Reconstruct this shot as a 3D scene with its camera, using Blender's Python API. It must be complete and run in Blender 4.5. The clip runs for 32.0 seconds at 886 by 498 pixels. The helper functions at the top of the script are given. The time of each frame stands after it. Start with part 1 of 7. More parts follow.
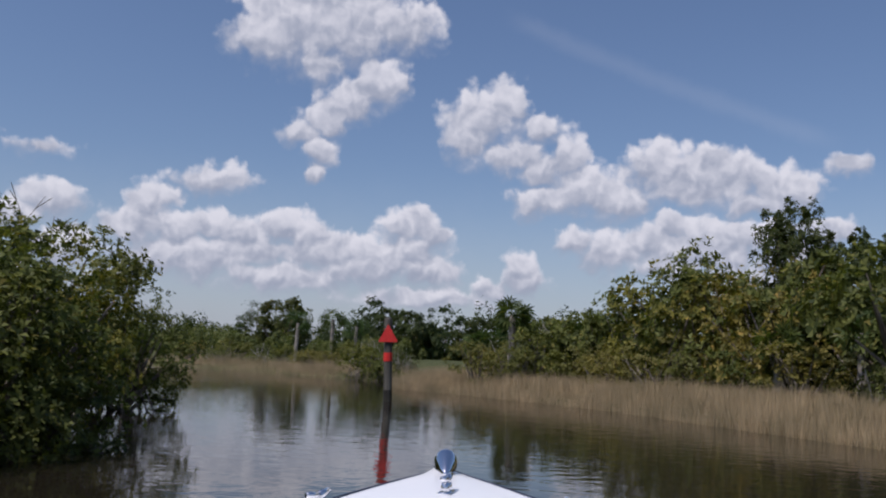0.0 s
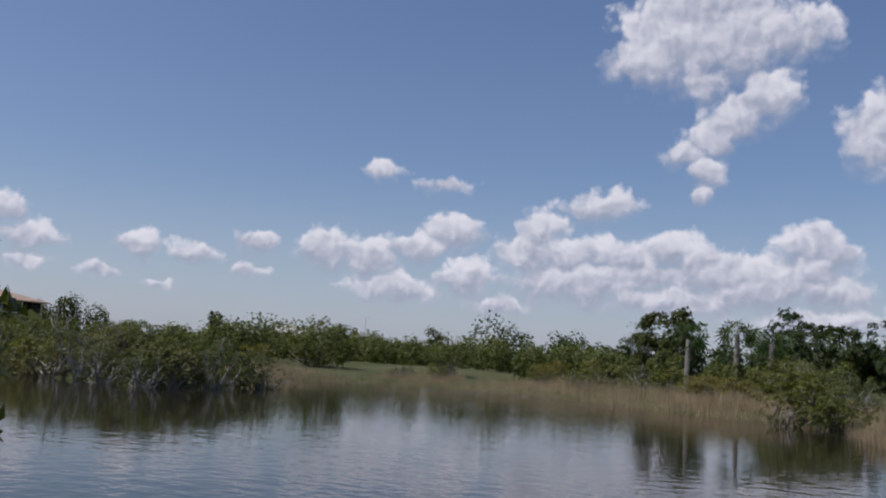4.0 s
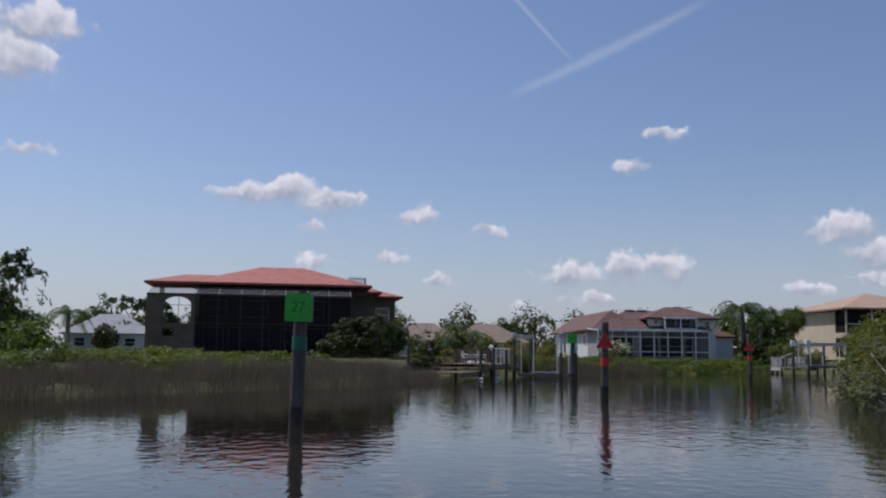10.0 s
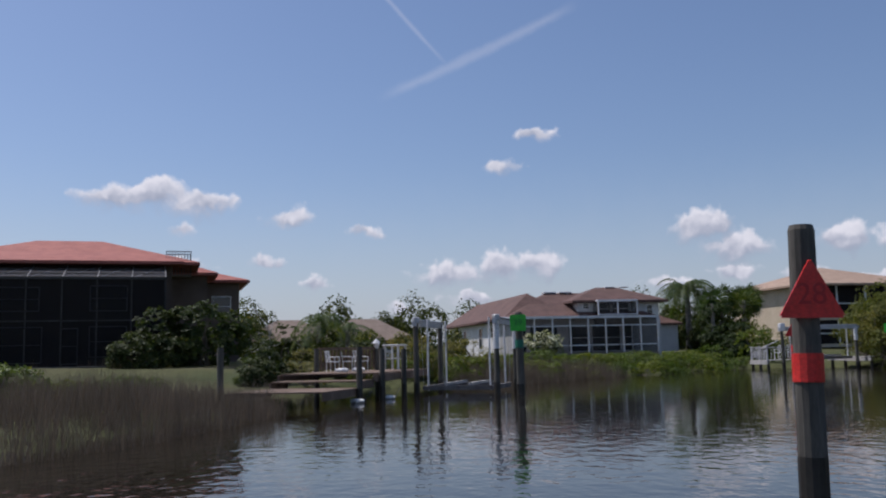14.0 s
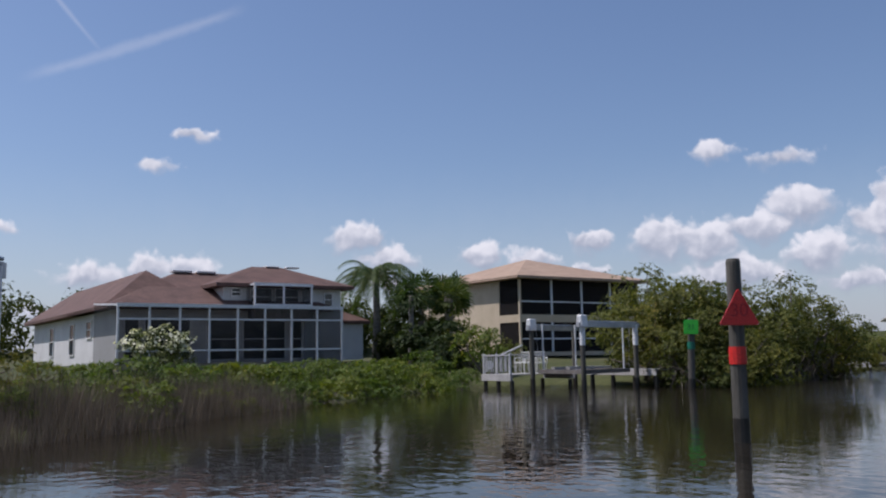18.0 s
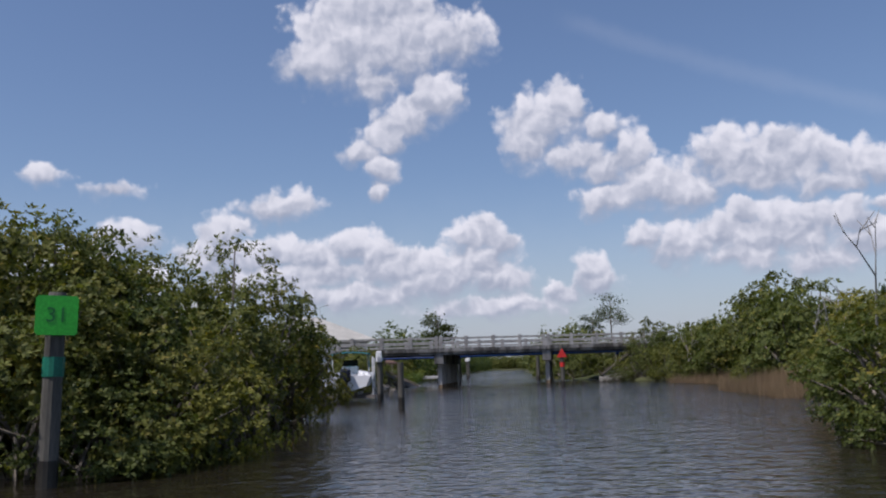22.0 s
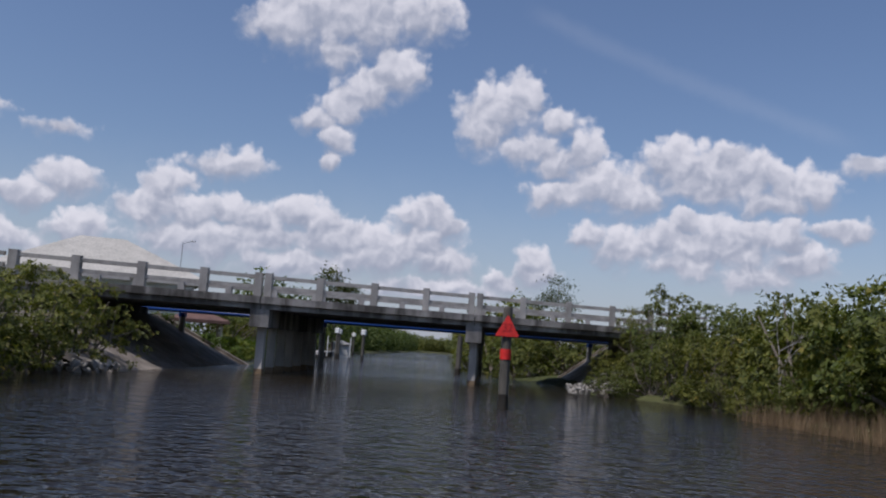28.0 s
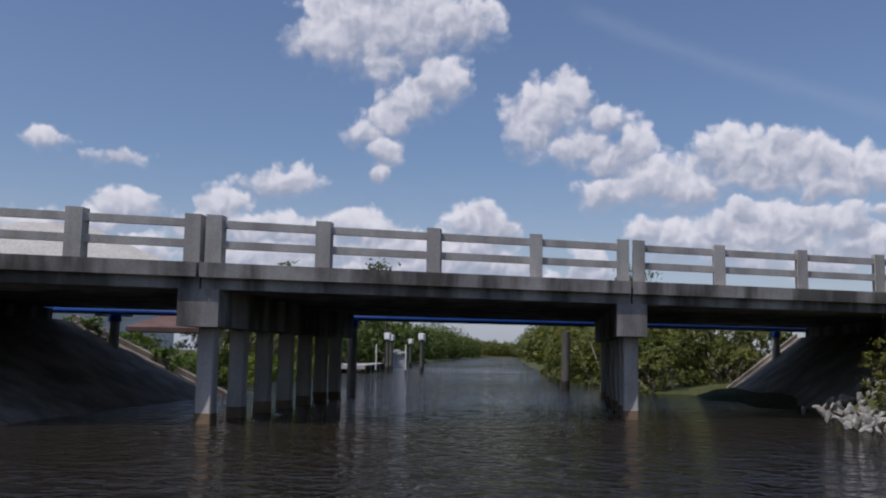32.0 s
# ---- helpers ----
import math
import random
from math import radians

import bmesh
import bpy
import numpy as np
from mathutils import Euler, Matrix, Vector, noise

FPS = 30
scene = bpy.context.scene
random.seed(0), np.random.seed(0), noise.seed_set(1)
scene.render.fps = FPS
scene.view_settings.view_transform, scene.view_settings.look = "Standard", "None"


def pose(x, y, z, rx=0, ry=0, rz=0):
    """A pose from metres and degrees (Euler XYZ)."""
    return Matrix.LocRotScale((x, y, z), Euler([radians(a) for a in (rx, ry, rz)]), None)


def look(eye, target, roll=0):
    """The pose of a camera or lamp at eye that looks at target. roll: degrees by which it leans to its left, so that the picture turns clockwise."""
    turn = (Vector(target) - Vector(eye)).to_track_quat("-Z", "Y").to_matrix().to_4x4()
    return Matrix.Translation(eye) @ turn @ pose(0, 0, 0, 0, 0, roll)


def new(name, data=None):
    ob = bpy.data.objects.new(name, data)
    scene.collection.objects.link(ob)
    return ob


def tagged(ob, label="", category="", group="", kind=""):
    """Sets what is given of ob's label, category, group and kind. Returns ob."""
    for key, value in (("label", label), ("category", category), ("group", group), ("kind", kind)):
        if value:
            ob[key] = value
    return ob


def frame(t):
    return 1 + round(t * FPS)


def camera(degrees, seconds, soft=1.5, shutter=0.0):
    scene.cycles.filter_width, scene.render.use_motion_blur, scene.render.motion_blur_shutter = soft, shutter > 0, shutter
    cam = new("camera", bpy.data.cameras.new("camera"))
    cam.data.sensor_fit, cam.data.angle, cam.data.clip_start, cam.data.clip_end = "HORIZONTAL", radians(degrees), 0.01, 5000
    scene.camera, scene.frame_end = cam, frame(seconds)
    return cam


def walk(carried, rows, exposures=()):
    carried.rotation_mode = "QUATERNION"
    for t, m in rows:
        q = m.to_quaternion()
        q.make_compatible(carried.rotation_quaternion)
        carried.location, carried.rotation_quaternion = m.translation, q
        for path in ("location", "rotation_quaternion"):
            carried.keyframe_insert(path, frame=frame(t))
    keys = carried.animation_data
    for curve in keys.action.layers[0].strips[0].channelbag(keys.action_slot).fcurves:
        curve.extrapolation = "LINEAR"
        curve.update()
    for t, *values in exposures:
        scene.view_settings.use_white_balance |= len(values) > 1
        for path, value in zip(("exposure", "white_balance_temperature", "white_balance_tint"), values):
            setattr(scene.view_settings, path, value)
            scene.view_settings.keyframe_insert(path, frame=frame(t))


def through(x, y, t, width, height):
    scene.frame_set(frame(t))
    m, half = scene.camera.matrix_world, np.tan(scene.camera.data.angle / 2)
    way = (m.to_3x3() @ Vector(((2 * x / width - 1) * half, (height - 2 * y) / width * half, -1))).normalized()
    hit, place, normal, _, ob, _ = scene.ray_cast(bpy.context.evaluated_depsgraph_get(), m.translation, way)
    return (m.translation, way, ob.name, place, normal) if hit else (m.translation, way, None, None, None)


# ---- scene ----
cam = camera(52.87, 32.0, soft=2.1)
PATH = [
    (0, (0.00, 0.00, 1.440), (-3.45, 19.55, 3.902), 2.23),
    (0.5, (-0.42, 2.49, 1.460), (-4.19, 21.98, 3.926), 2.38),
    (1, (-0.89, 4.95, 1.468), (-5.19, 24.32, 3.931), 3.84),
    (1.5, (-1.41, 7.33, 1.458), (-6.79, 26.43, 3.914), 6.18),
    (2, (-2.04, 9.67, 1.455), (-8.66, 28.38, 3.924), 6.37),
    (2.5, (-2.88, 11.95, 1.420), (-10.74, 30.17, 3.931), 5.64),
    (3, (-3.85, 14.15, 1.450), (-12.74, 31.90, 3.906), 3.81),
    (3.5, (-4.95, 16.27, 1.450), (-14.93, 33.42, 3.920), 2.70),
    (4, (-6.20, 18.27, 1.450), (-17.51, 34.56, 4.044), 3.45),
    (4.5, (-7.58, 20.14, 1.450), (-20.54, 35.13, 4.170), 6.77),
    (5, (-9.09, 21.86, 1.447), (-23.99, 34.98, 3.862), 12.72),
    (5.5, (-10.72, 23.45, 1.446), (-27.39, 34.22, 3.904), 13.59),
    (6, (-12.50, 24.69, 1.459), (-30.60, 32.82, 3.978), 12.60),
    (6.5, (-14.54, 25.73, 1.451), (-33.57, 31.30, 4.054), 11.20),
    (7, (-16.75, 26.48, 1.450), (-36.21, 30.23, 4.126), 6.60),
    (7.5, (-19.05, 27.04, 1.429), (-38.70, 29.63, 4.096), 2.06),
    (8, (-21.32, 27.45, 1.431), (-41.09, 29.15, 3.941), 1.93),
    (8.5, (-23.55, 27.74, 1.433), (-43.37, 28.94, 3.851), 1.46),
    (9, (-25.87, 27.99, 1.430), (-45.70, 29.12, 3.799), -0.28),
    (9.5, (-28.36, 28.21, 1.431), (-48.19, 29.42, 3.783), -0.46),
    (10, (-31.08, 28.36, 1.454), (-50.90, 29.69, 3.799), 0.60),
    (10.5, (-33.80, 28.61, 1.471), (-53.62, 29.89, 3.815), 1.49),
    (11, (-36.62, 28.86, 1.473), (-56.45, 30.04, 3.815), 0.98),
    (11.5, (-39.47, 29.12, 1.481), (-59.29, 30.28, 3.817), 0.19),
    (12, (-42.39, 29.33, 1.469), (-62.19, 30.82, 3.798), -1.26),
    (12.5, (-45.36, 29.58, 1.459), (-65.12, 31.65, 3.789), -1.52),
    (13, (-48.40, 29.98, 1.451), (-68.08, 32.68, 3.777), -1.65),
    (13.5, (-51.50, 30.41, 1.459), (-71.06, 33.83, 3.785), -1.53),
    (14, (-54.62, 30.96, 1.450), (-74.06, 35.03, 3.800), -1.32),
    (14.5, (-57.70, 31.64, 1.450), (-76.98, 36.40, 3.813), -1.36),
    (15, (-60.68, 32.41, 1.450), (-79.73, 38.01, 3.811), -1.76),
    (15.5, (-63.50, 33.27, 1.442), (-82.26, 39.80, 3.785), -2.39),
    (16, (-66.10, 34.21, 1.441), (-84.53, 41.62, 3.762), -2.83),
    (16.5, (-68.83, 35.22, 1.454), (-86.80, 43.69, 3.789), -2.96),
    (17, (-71.48, 36.47, 1.449), (-88.93, 45.95, 3.798), -2.94),
    (17.5, (-74.12, 37.82, 1.404), (-91.08, 48.16, 3.769), -2.06),
    (18, (-76.70, 39.52, 1.449), (-93.20, 50.57, 3.826), -1.01),
    (18.5, (-79.28, 41.31, 1.450), (-95.36, 52.98, 3.795), -1.30),
    (19, (-81.78, 43.18, 1.447), (-97.37, 55.50, 3.762), -2.89),
    (19.5, (-84.08, 45.06, 1.450), (-98.77, 58.45, 3.690), -7.31),
    (20, (-86.12, 47.03, 1.459), (-99.24, 61.97, 3.654), -9.46),
    (20.5, (-87.94, 49.10, 1.450), (-98.95, 65.65, 3.715), -10.16),
    (21, (-89.52, 51.31, 1.440), (-98.07, 69.23, 3.791), -9.50),
    (21.5, (-90.85, 53.66, 1.450), (-97.50, 72.35, 3.956), -5.77),
    (22, (-91.95, 56.18, 1.440), (-96.89, 75.37, 4.109), -2.16),
    (22.5, (-92.79, 58.90, 1.450), (-96.63, 78.36, 4.034), -0.84),
    (23, (-93.46, 61.74, 1.448), (-96.47, 81.35, 3.967), -0.54),
    (23.5, (-94.01, 64.62, 1.450), (-96.67, 84.29, 3.882), 0.15),
    (24, (-94.46, 67.52, 1.450), (-96.85, 87.23, 3.851), 1.03),
    (24.5, (-94.84, 70.45, 1.461), (-96.90, 90.19, 3.869), 1.89),
    (25, (-95.14, 73.40, 1.450), (-96.87, 93.18, 3.838), 2.33),
    (25.5, (-95.39, 76.38, 1.450), (-96.85, 96.18, 3.835), 2.98),
    (26, (-95.61, 79.38, 1.450), (-96.95, 99.19, 3.860), 4.04),
    (26.5, (-95.83, 82.41, 1.449), (-97.34, 102.20, 3.899), 5.22),
    (27, (-96.04, 85.47, 1.442), (-98.15, 105.21, 3.872), 5.52),
    (27.5, (-96.32, 88.52, 1.445), (-99.20, 108.18, 3.760), 4.47),
    (28, (-96.71, 91.33, 1.450), (-100.43, 110.85, 3.699), 3.94),
    (28.5, (-97.19, 93.93, 1.441), (-101.72, 113.29, 3.603), 4.18),
    (29, (-97.71, 96.37, 1.462), (-103.04, 115.54, 3.535), 3.74),
    (29.5, (-98.27, 98.69, 1.441), (-104.16, 117.70, 3.481), 1.86),
    (30, (-98.90, 100.93, 1.458), (-105.07, 119.84, 3.486), 0.45),
    (30.5, (-99.59, 103.11, 1.465), (-105.91, 121.96, 3.586), 1.40),
    (31, (-100.27, 105.25, 1.457), (-106.36, 124.17, 3.680), 1.07),
    (31.5, (-100.89, 107.45, 1.449), (-106.37, 126.55, 3.699), -0.84),
    (32, (-101.63, 109.60, 1.425), (-106.54, 128.84, 3.749), 0.87),
]
walk(cam, [(t, look(eye, target, roll)) for t, eye, target, roll in PATH], [(0.0, -0.05, 6100, 19), (17.5, 0.1, 6100, 19), (20.0, 0.3, 6100, 19), (22.0, 0.1, 6100, 19), (24.0, 0.0, 6100, 19), (32.0, -0.05, 6100, 19)])

# ---- world, sun ----
SUN_AZ, SUN_EL = 142.0, 60.0      # degrees to the left of +y, above the horizon
world = bpy.data.worlds.new("sky")
scene.world = world
world.use_nodes = True
wt = world.node_tree
wt.nodes.clear()


def set_up(n, kw):
    """Sets the given properties of a node."""
    if "operation" in kw:
        n.operation = kw["operation"]
    if "use_clamp" in kw:
        n.use_clamp = kw["use_clamp"]
    if "interpolation_type" in kw:
        n.interpolation_type = kw["interpolation_type"]
    if "noise_dimensions" in kw:
        n.noise_dimensions = kw["noise_dimensions"]
    if "data_type" in kw:
        n.data_type = kw["data_type"]
    if "blend_type" in kw:
        n.blend_type = kw["blend_type"]
    return n


def wn(kind, **kw):
    return set_up(wt.nodes.new(kind), kw)


def wire(tree, a, b):
    tree.links.new(a, b)


def wmath(op, a, b=None, c=None, clamp=False):
    n = wn("ShaderNodeMath", operation=op, use_clamp=clamp)
    for i, v in enumerate((a, b, c)):
        if v is None:
            continue
        if isinstance(v, (int, float)):
            n.inputs[i].default_value = v
        else:
            wire(wt, v, n.inputs[i])
    return n.outputs[0]


def wmap(v, a, b, c, d, smooth=True):
    n = wn("ShaderNodeMapRange", interpolation_type="SMOOTHSTEP" if smooth else "LINEAR")
    wire(wt, v, n.inputs[0])
    for i, q in enumerate((a, b, c, d)):
        n.inputs[i + 1].default_value = q
    return n.outputs[0]


sky = wn("ShaderNodeTexSky")
sky.sky_type, sky.sun_disc = "NISHITA", False
sky.sun_elevation = radians(SUN_EL)
sky.sun_rotation = radians(-SUN_AZ)
sky.air_density, sky.dust_density, sky.ozone_density = 1.1, 1.1, 3.4
coord = wn("ShaderNodeTexCoord")
sep = wn("ShaderNodeSeparateXYZ")
wire(wt, coord.outputs["Generated"], sep.inputs[0])
# azimuth to the left of +y and elevation, both in degrees
AZ = wmath("MULTIPLY", wmath("ARCTAN2", wmath("MULTIPLY", sep.outputs[0], -1.0), sep.outputs[1]), 57.2958)
EL = wmath("MULTIPLY", wmath("ARCSINE", sep.outputs[2]), 57.2958)
flat = wn("ShaderNodeCombineXYZ")
wire(wt, AZ, flat.inputs[0])
wire(wt, EL, flat.inputs[1])
big = wn("ShaderNodeTexNoise", noise_dimensions="2D")
big.inputs["Scale"].default_value, big.inputs["Detail"].default_value, big.inputs["Roughness"].default_value = 0.5, 7.0, 0.6
wire(wt, flat.outputs[0], big.inputs["Vector"])
NOISE = wmath("SUBTRACT", big.outputs["Fac"], 0.5)
warp = wn("ShaderNodeTexNoise", noise_dimensions="2D")
warp.inputs["Scale"].default_value, warp.inputs["Detail"].default_value = 0.55, 4.0
wire(wt, flat.outputs[0], warp.inputs["Vector"])
wsub = wn("ShaderNodeVectorMath", operation="SUBTRACT")
wire(wt, warp.outputs["Color"], wsub.inputs[0])
wsub.inputs[1].default_value = (0.5, 0.5, 0.5)
wscale = wn("ShaderNodeVectorMath", operation="MULTIPLY_ADD")
wire(wt, wsub.outputs[0], wscale.inputs[0])
wscale.inputs[1].default_value = (1.7, 1.3, 0.0)
wire(wt, flat.outputs[0], wscale.inputs[2])
FLAT = wscale.outputs[0]


def billows(shift):
    """Round heads of cumulus at two sizes, 0 in the creases."""
    v = wn("ShaderNodeVectorMath", operation="ADD")
    wire(wt, FLAT, v.inputs[0])
    v.inputs[1].default_value = shift
    out = None
    for size, amount in ((0.62, 0.62), (1.5, 0.38)):
        c = wn("ShaderNodeTexVoronoi")
        c.voronoi_dimensions, c.feature = "2D", "SMOOTH_F1"
        c.inputs["Scale"].default_value, c.inputs["Smoothness"].default_value = size, 0.35
        wire(wt, v.outputs[0], c.inputs["Vector"])
        h = wmath("MULTIPLY_ADD", c.outputs["Distance"], -amount, amount)
        out = h if out is None else wmath("ADD", out, h)
    return out


BILLOW = billows((0.0, 0.0, 0.0))
BILLOW_SUN = billows((0.3, 0.42, 0.0))      # the same a little towards the sun
field = [None, None]     # density, height inside the cloud


def puff(az, el, rx, ry, dense=1.0):
    """One lobe of a cloud: centre and half sizes in degrees."""
    here = FLAT
    if field[0] is not None:       # keeps the lobes in one chain
        link = wn("ShaderNodeVectorMath", operation="MULTIPLY_ADD")
        wire(wt, field[0], link.inputs[0])
        link.inputs[1].default_value = (1e-6, 1e-6, 0)
        wire(wt, FLAT, link.inputs[2])
        here = link.outputs[0]
    mul = wn("ShaderNodeVectorMath", operation="MULTIPLY_ADD")
    wire(wt, here, mul.inputs[0])
    sx, sy = 1 / (rx * 1.3), 1 / (ry * 1.3)
    mul.inputs[1].default_value = (sx, sy, 0)
    mul.inputs[2].default_value = (-az * sx, -el * sy, 0)
    length = wn("ShaderNodeVectorMath", operation="LENGTH")
    wire(wt, mul.outputs[0], length.inputs[0])
    d = wmath("MULTIPLY_ADD", length.outputs["Value"], -1.0, dense)
    s = wn("ShaderNodeSeparateXYZ")
    wire(wt, mul.outputs[0], s.inputs[0])
    h = s.outputs[1]
    if field[0] is None:
        field[0], field[1] = d, h
        return
    pick = wn("ShaderNodeMix", data_type="FLOAT")
    wire(wt, wmap(wmath("SUBTRACT", d, field[0]), -0.3, 0.3, 0.0, 1.0, False), pick.inputs[0])
    wire(wt, field[1], pick.inputs[2])
    wire(wt, h, pick.inputs[3])
    field[1] = pick.outputs[0]
    field[0] = wmath("SMOOTH_MAX", d, field[0], 0.3)


# the large cumulus group over the bridge and the start
puff(19.8, 20.6, 3.2, 2.3)
puff(22.0, 19.6, 2.0, 1.4)
puff(16.6, 20.6, 2.4, 2.1)
puff(18.2, 22.6, 3.0, 2.0)
puff(13.0, 20.8, 1.8, 1.3)
puff(18.4, 18.2, 1.9, 1.1, 0.8)
puff(14.6, 17.2, 1.4, 1.2)
puff(16.2, 16.0, 1.6, 1.2)
puff(18.0, 14.8, 1.3, 1.0)
puff(19.4, 13.9, 1.0, 0.7)
puff(18.4, 12.7, 0.9, 0.9)
puff(18.6, 11.5, 0.7, 0.5)
puff(7.6, 15.3, 2.0, 1.5)
puff(5.9, 16.4, 0.9, 1.2)
puff(8.6, 13.9, 1.5, 1.3, 0.85)
puff(5.6, 13.0, 2.4, 1.2, 0.75)
puff(3.6, 14.8, 1.0, 0.9)
puff(2.2, 13.2, 1.0, 1.1)
puff(3.4, 12.0, 1.8, 1.1, 0.9)
puff(0.6, 10.8, 2.2, 1.3)
puff(-1.1, 10.2, 1.8, 1.1)
puff(3.8, 10.2, 1.5, 0.9)
puff(-3.5, 12.3, 1.4, 1.3)
puff(-6.0, 12.0, 1.6, 1.3)
puff(-6.8, 12.9, 0.8, 0.8)
puff(-8.4, 11.8, 1.3, 1.1)
puff(-10.3, 11.0, 1.4, 1.0)
puff(-12.0, 10.8, 1.0, 1.0)
puff(-5.8, 10.7, 2.8, 0.9, 0.8)
puff(-9.6, 9.9, 2.4, 0.8, 0.8)
puff(1.5, 7.7, 1.0, 0.7)
puff(-0.8, 7.0, 1.8, 1.0)
puff(-3.2, 7.8, 1.2, 0.9)
puff(-4.4, 8.8, 0.9, 0.8)
puff(-6.6, 8.0, 1.8, 0.9)
puff(-9.2, 7.9, 1.8, 0.9)
puff(-10.8, 8.0, 0.8, 1.1)
puff(-13.6, 8.5, 1.3, 0.6)
puff(-11.3, 6.5, 1.4, 0.9)
puff(-4.6, 6.1, 3.2, 0.8, 0.85)
puff(-8.6, 5.6, 3.2, 0.9, 0.8)
puff(-15.0, 12.2, 1.4, 0.6, 0.7)
puff(24.8, 10.5, 1.9, 0.9)
puff(28.4, 8.8, 1.2, 1.1)
puff(29.2, 7.4, 1.6, 1.2)
puff(26.9, 7.3, 1.5, 1.0)
puff(24.8, 7.8, 0.9, 0.8)
puff(22.9, 7.3, 1.3, 0.9)
puff(20.2, 7.8, 1.2, 1.0)
puff(18.8, 7.2, 1.2, 1.0)
puff(22.0, 6.2, 2.6, 0.9)
puff(17.6, 6.2, 1.6, 0.9)
puff(15.8, 6.7, 1.3, 0.9)
puff(12.8, 8.0, 1.2, 1.0)
puff(11.4, 8.6, 0.8, 0.9)
puff(10.5, 7.8, 0.9, 1.0)
puff(12.2, 6.7, 2.0, 1.1)
puff(15.2, 5.4, 2.8, 1.0)
puff(11.0, 5.4, 1.8, 0.8)
puff(5.0, 5.8, 0.8, 0.9)
puff(4.6, 5.0, 1.2, 0.7)
puff(6.6, 4.5, 1.4, 0.6, 0.85)
puff(26.0, 5.6, 4.2, 1.3, 0.9)
puff(14.0, 6.0, 4.0, 1.5, 0.8)
puff(-6.0, 7.0, 5.5, 1.4, 0.8)
puff(-6.5, 11.2, 4.6, 1.2, 0.8)
puff(17.0, 15.6, 2.2, 1.2, 0.8)
puff(20.2, 4.6, 4.0, 0.9, 0.85)
puff(11.4, 3.8, 5.0, 0.8, 0.75)
# towards the open bay
puff(39.0, 12.2, 1.3, 0.7, 0.7)
puff(35.0, 11.4, 1.5, 0.6, 0.85)
puff(42.0, 6.9, 1.5, 1.0)
puff(39.4, 6.5, 1.4, 1.1)
puff(36.5, 7.3, 1.6, 0.7)
puff(34.2, 8.5, 1.4, 0.9)
puff(33.4, 5.5, 1.4, 0.9)
puff(37.8, 4.7, 3.0, 0.9, 0.8)
puff(31.0, 3.9, 1.8, 0.6, 0.8)
puff(46.7, 6.9, 1.1, 0.6)
puff(47.2, 5.2, 1.1, 0.5, 0.8)
puff(50.4, 5.9, 1.1, 0.6)
puff(53.7, 6.2, 0.9, 0.9)
puff(52.2, 4.0, 1.0, 0.4, 0.7)
puff(56.1, 4.4, 1.4, 0.5, 0.7)
# over the houses
puff(61.6, 7.4, 1.50, 0.80, 0.94)
puff(60.0, 6.1, 1.50, 0.80, 0.94)
puff(64.2, 4.0, 1.57, 0.57, 0.64)
puff(59.8, 4.6, 1.79, 0.57, 0.54)
puff(77.9, 5.0, 1.50, 0.80, 0.94)
puff(74.6, 5.5, 1.00, 0.80, 0.94)
puff(71.8, 5.6, 1.20, 0.80, 0.94)
puff(76.5, 3.4, 1.90, 0.57, 0.59)
puff(80.9, 2.8, 1.23, 0.57, 0.54)
puff(74.4, 11.9, 1.68, 0.69, 0.54)
puff(72.0, 13.8, 1.57, 0.57, 0.44)
puff(98.2, 9.7, 1.70, 0.70, 0.94)
puff(96.0, 10.1, 1.50, 0.80, 0.94)
puff(93.8, 9.6, 1.60, 0.70, 0.94)
puff(88.0, 8.8, 1.34, 0.69, 0.74)
puff(94.7, 7.9, 0.78, 0.46, 0.54)
puff(83.2, 7.9, 1.46, 0.46, 0.44)
puff(89.5, 6.1, 1.12, 0.57, 0.54)
puff(86.3, 4.6, 1.01, 0.46, 0.54)
puff(94.4, 5.7, 1.34, 0.57, 0.64)
puff(111.6, 18.8, 2.20, 1.00, 0.84)
puff(113.4, 16.6, 2.40, 1.30, 0.94)
puff(112.0, 11.6, 2.69, 0.57, 0.44)
puff(140.0, 14.0, 7.0, 3.0)
puff(-150.0, 12.0, 9.0, 4.0)
puff(-90.0, 14.0, 8.0, 3.0)
DENSE = wmath("ADD", field[0], wmath("MULTIPLY_ADD", BILLOW, 0.75, wmath("MULTIPLY_ADD", NOISE, 0.9, -0.2)))
HIGH = field[1]
# crisp heads, soft ragged undersides
EDGE = wmap(HIGH, -0.9, 0.4, 1.25, 0.5)
ALPHA = wmath("DIVIDE", wmath("ADD", DENSE, 0.06), EDGE, clamp=True)
ALPHA = wmap(ALPHA, 0.0, 1.0, 0.0, 0.96)
# haze of thin cloud low down
HAZE = wmap(wmath("ADD", EL, wmath("MULTIPLY", NOISE, 2.0)), 13.0, -2.0, 0.0, 0.62)
RELIEF = wmath("SUBTRACT", BILLOW, BILLOW_SUN)
SHADE = wmath("ADD", wmath("MULTIPLY", HIGH, 0.62), wmath("MULTIPLY_ADD", RELIEF, 0.8, wmath("MULTIPLY", NOISE, 0.85)))
THIN = wmap(DENSE, 0.0, 0.6, 0.16, 0.0)
LIT = wmap(wmath("ADD", SHADE, THIN), -0.55, 0.8, 0.0, 1.0)


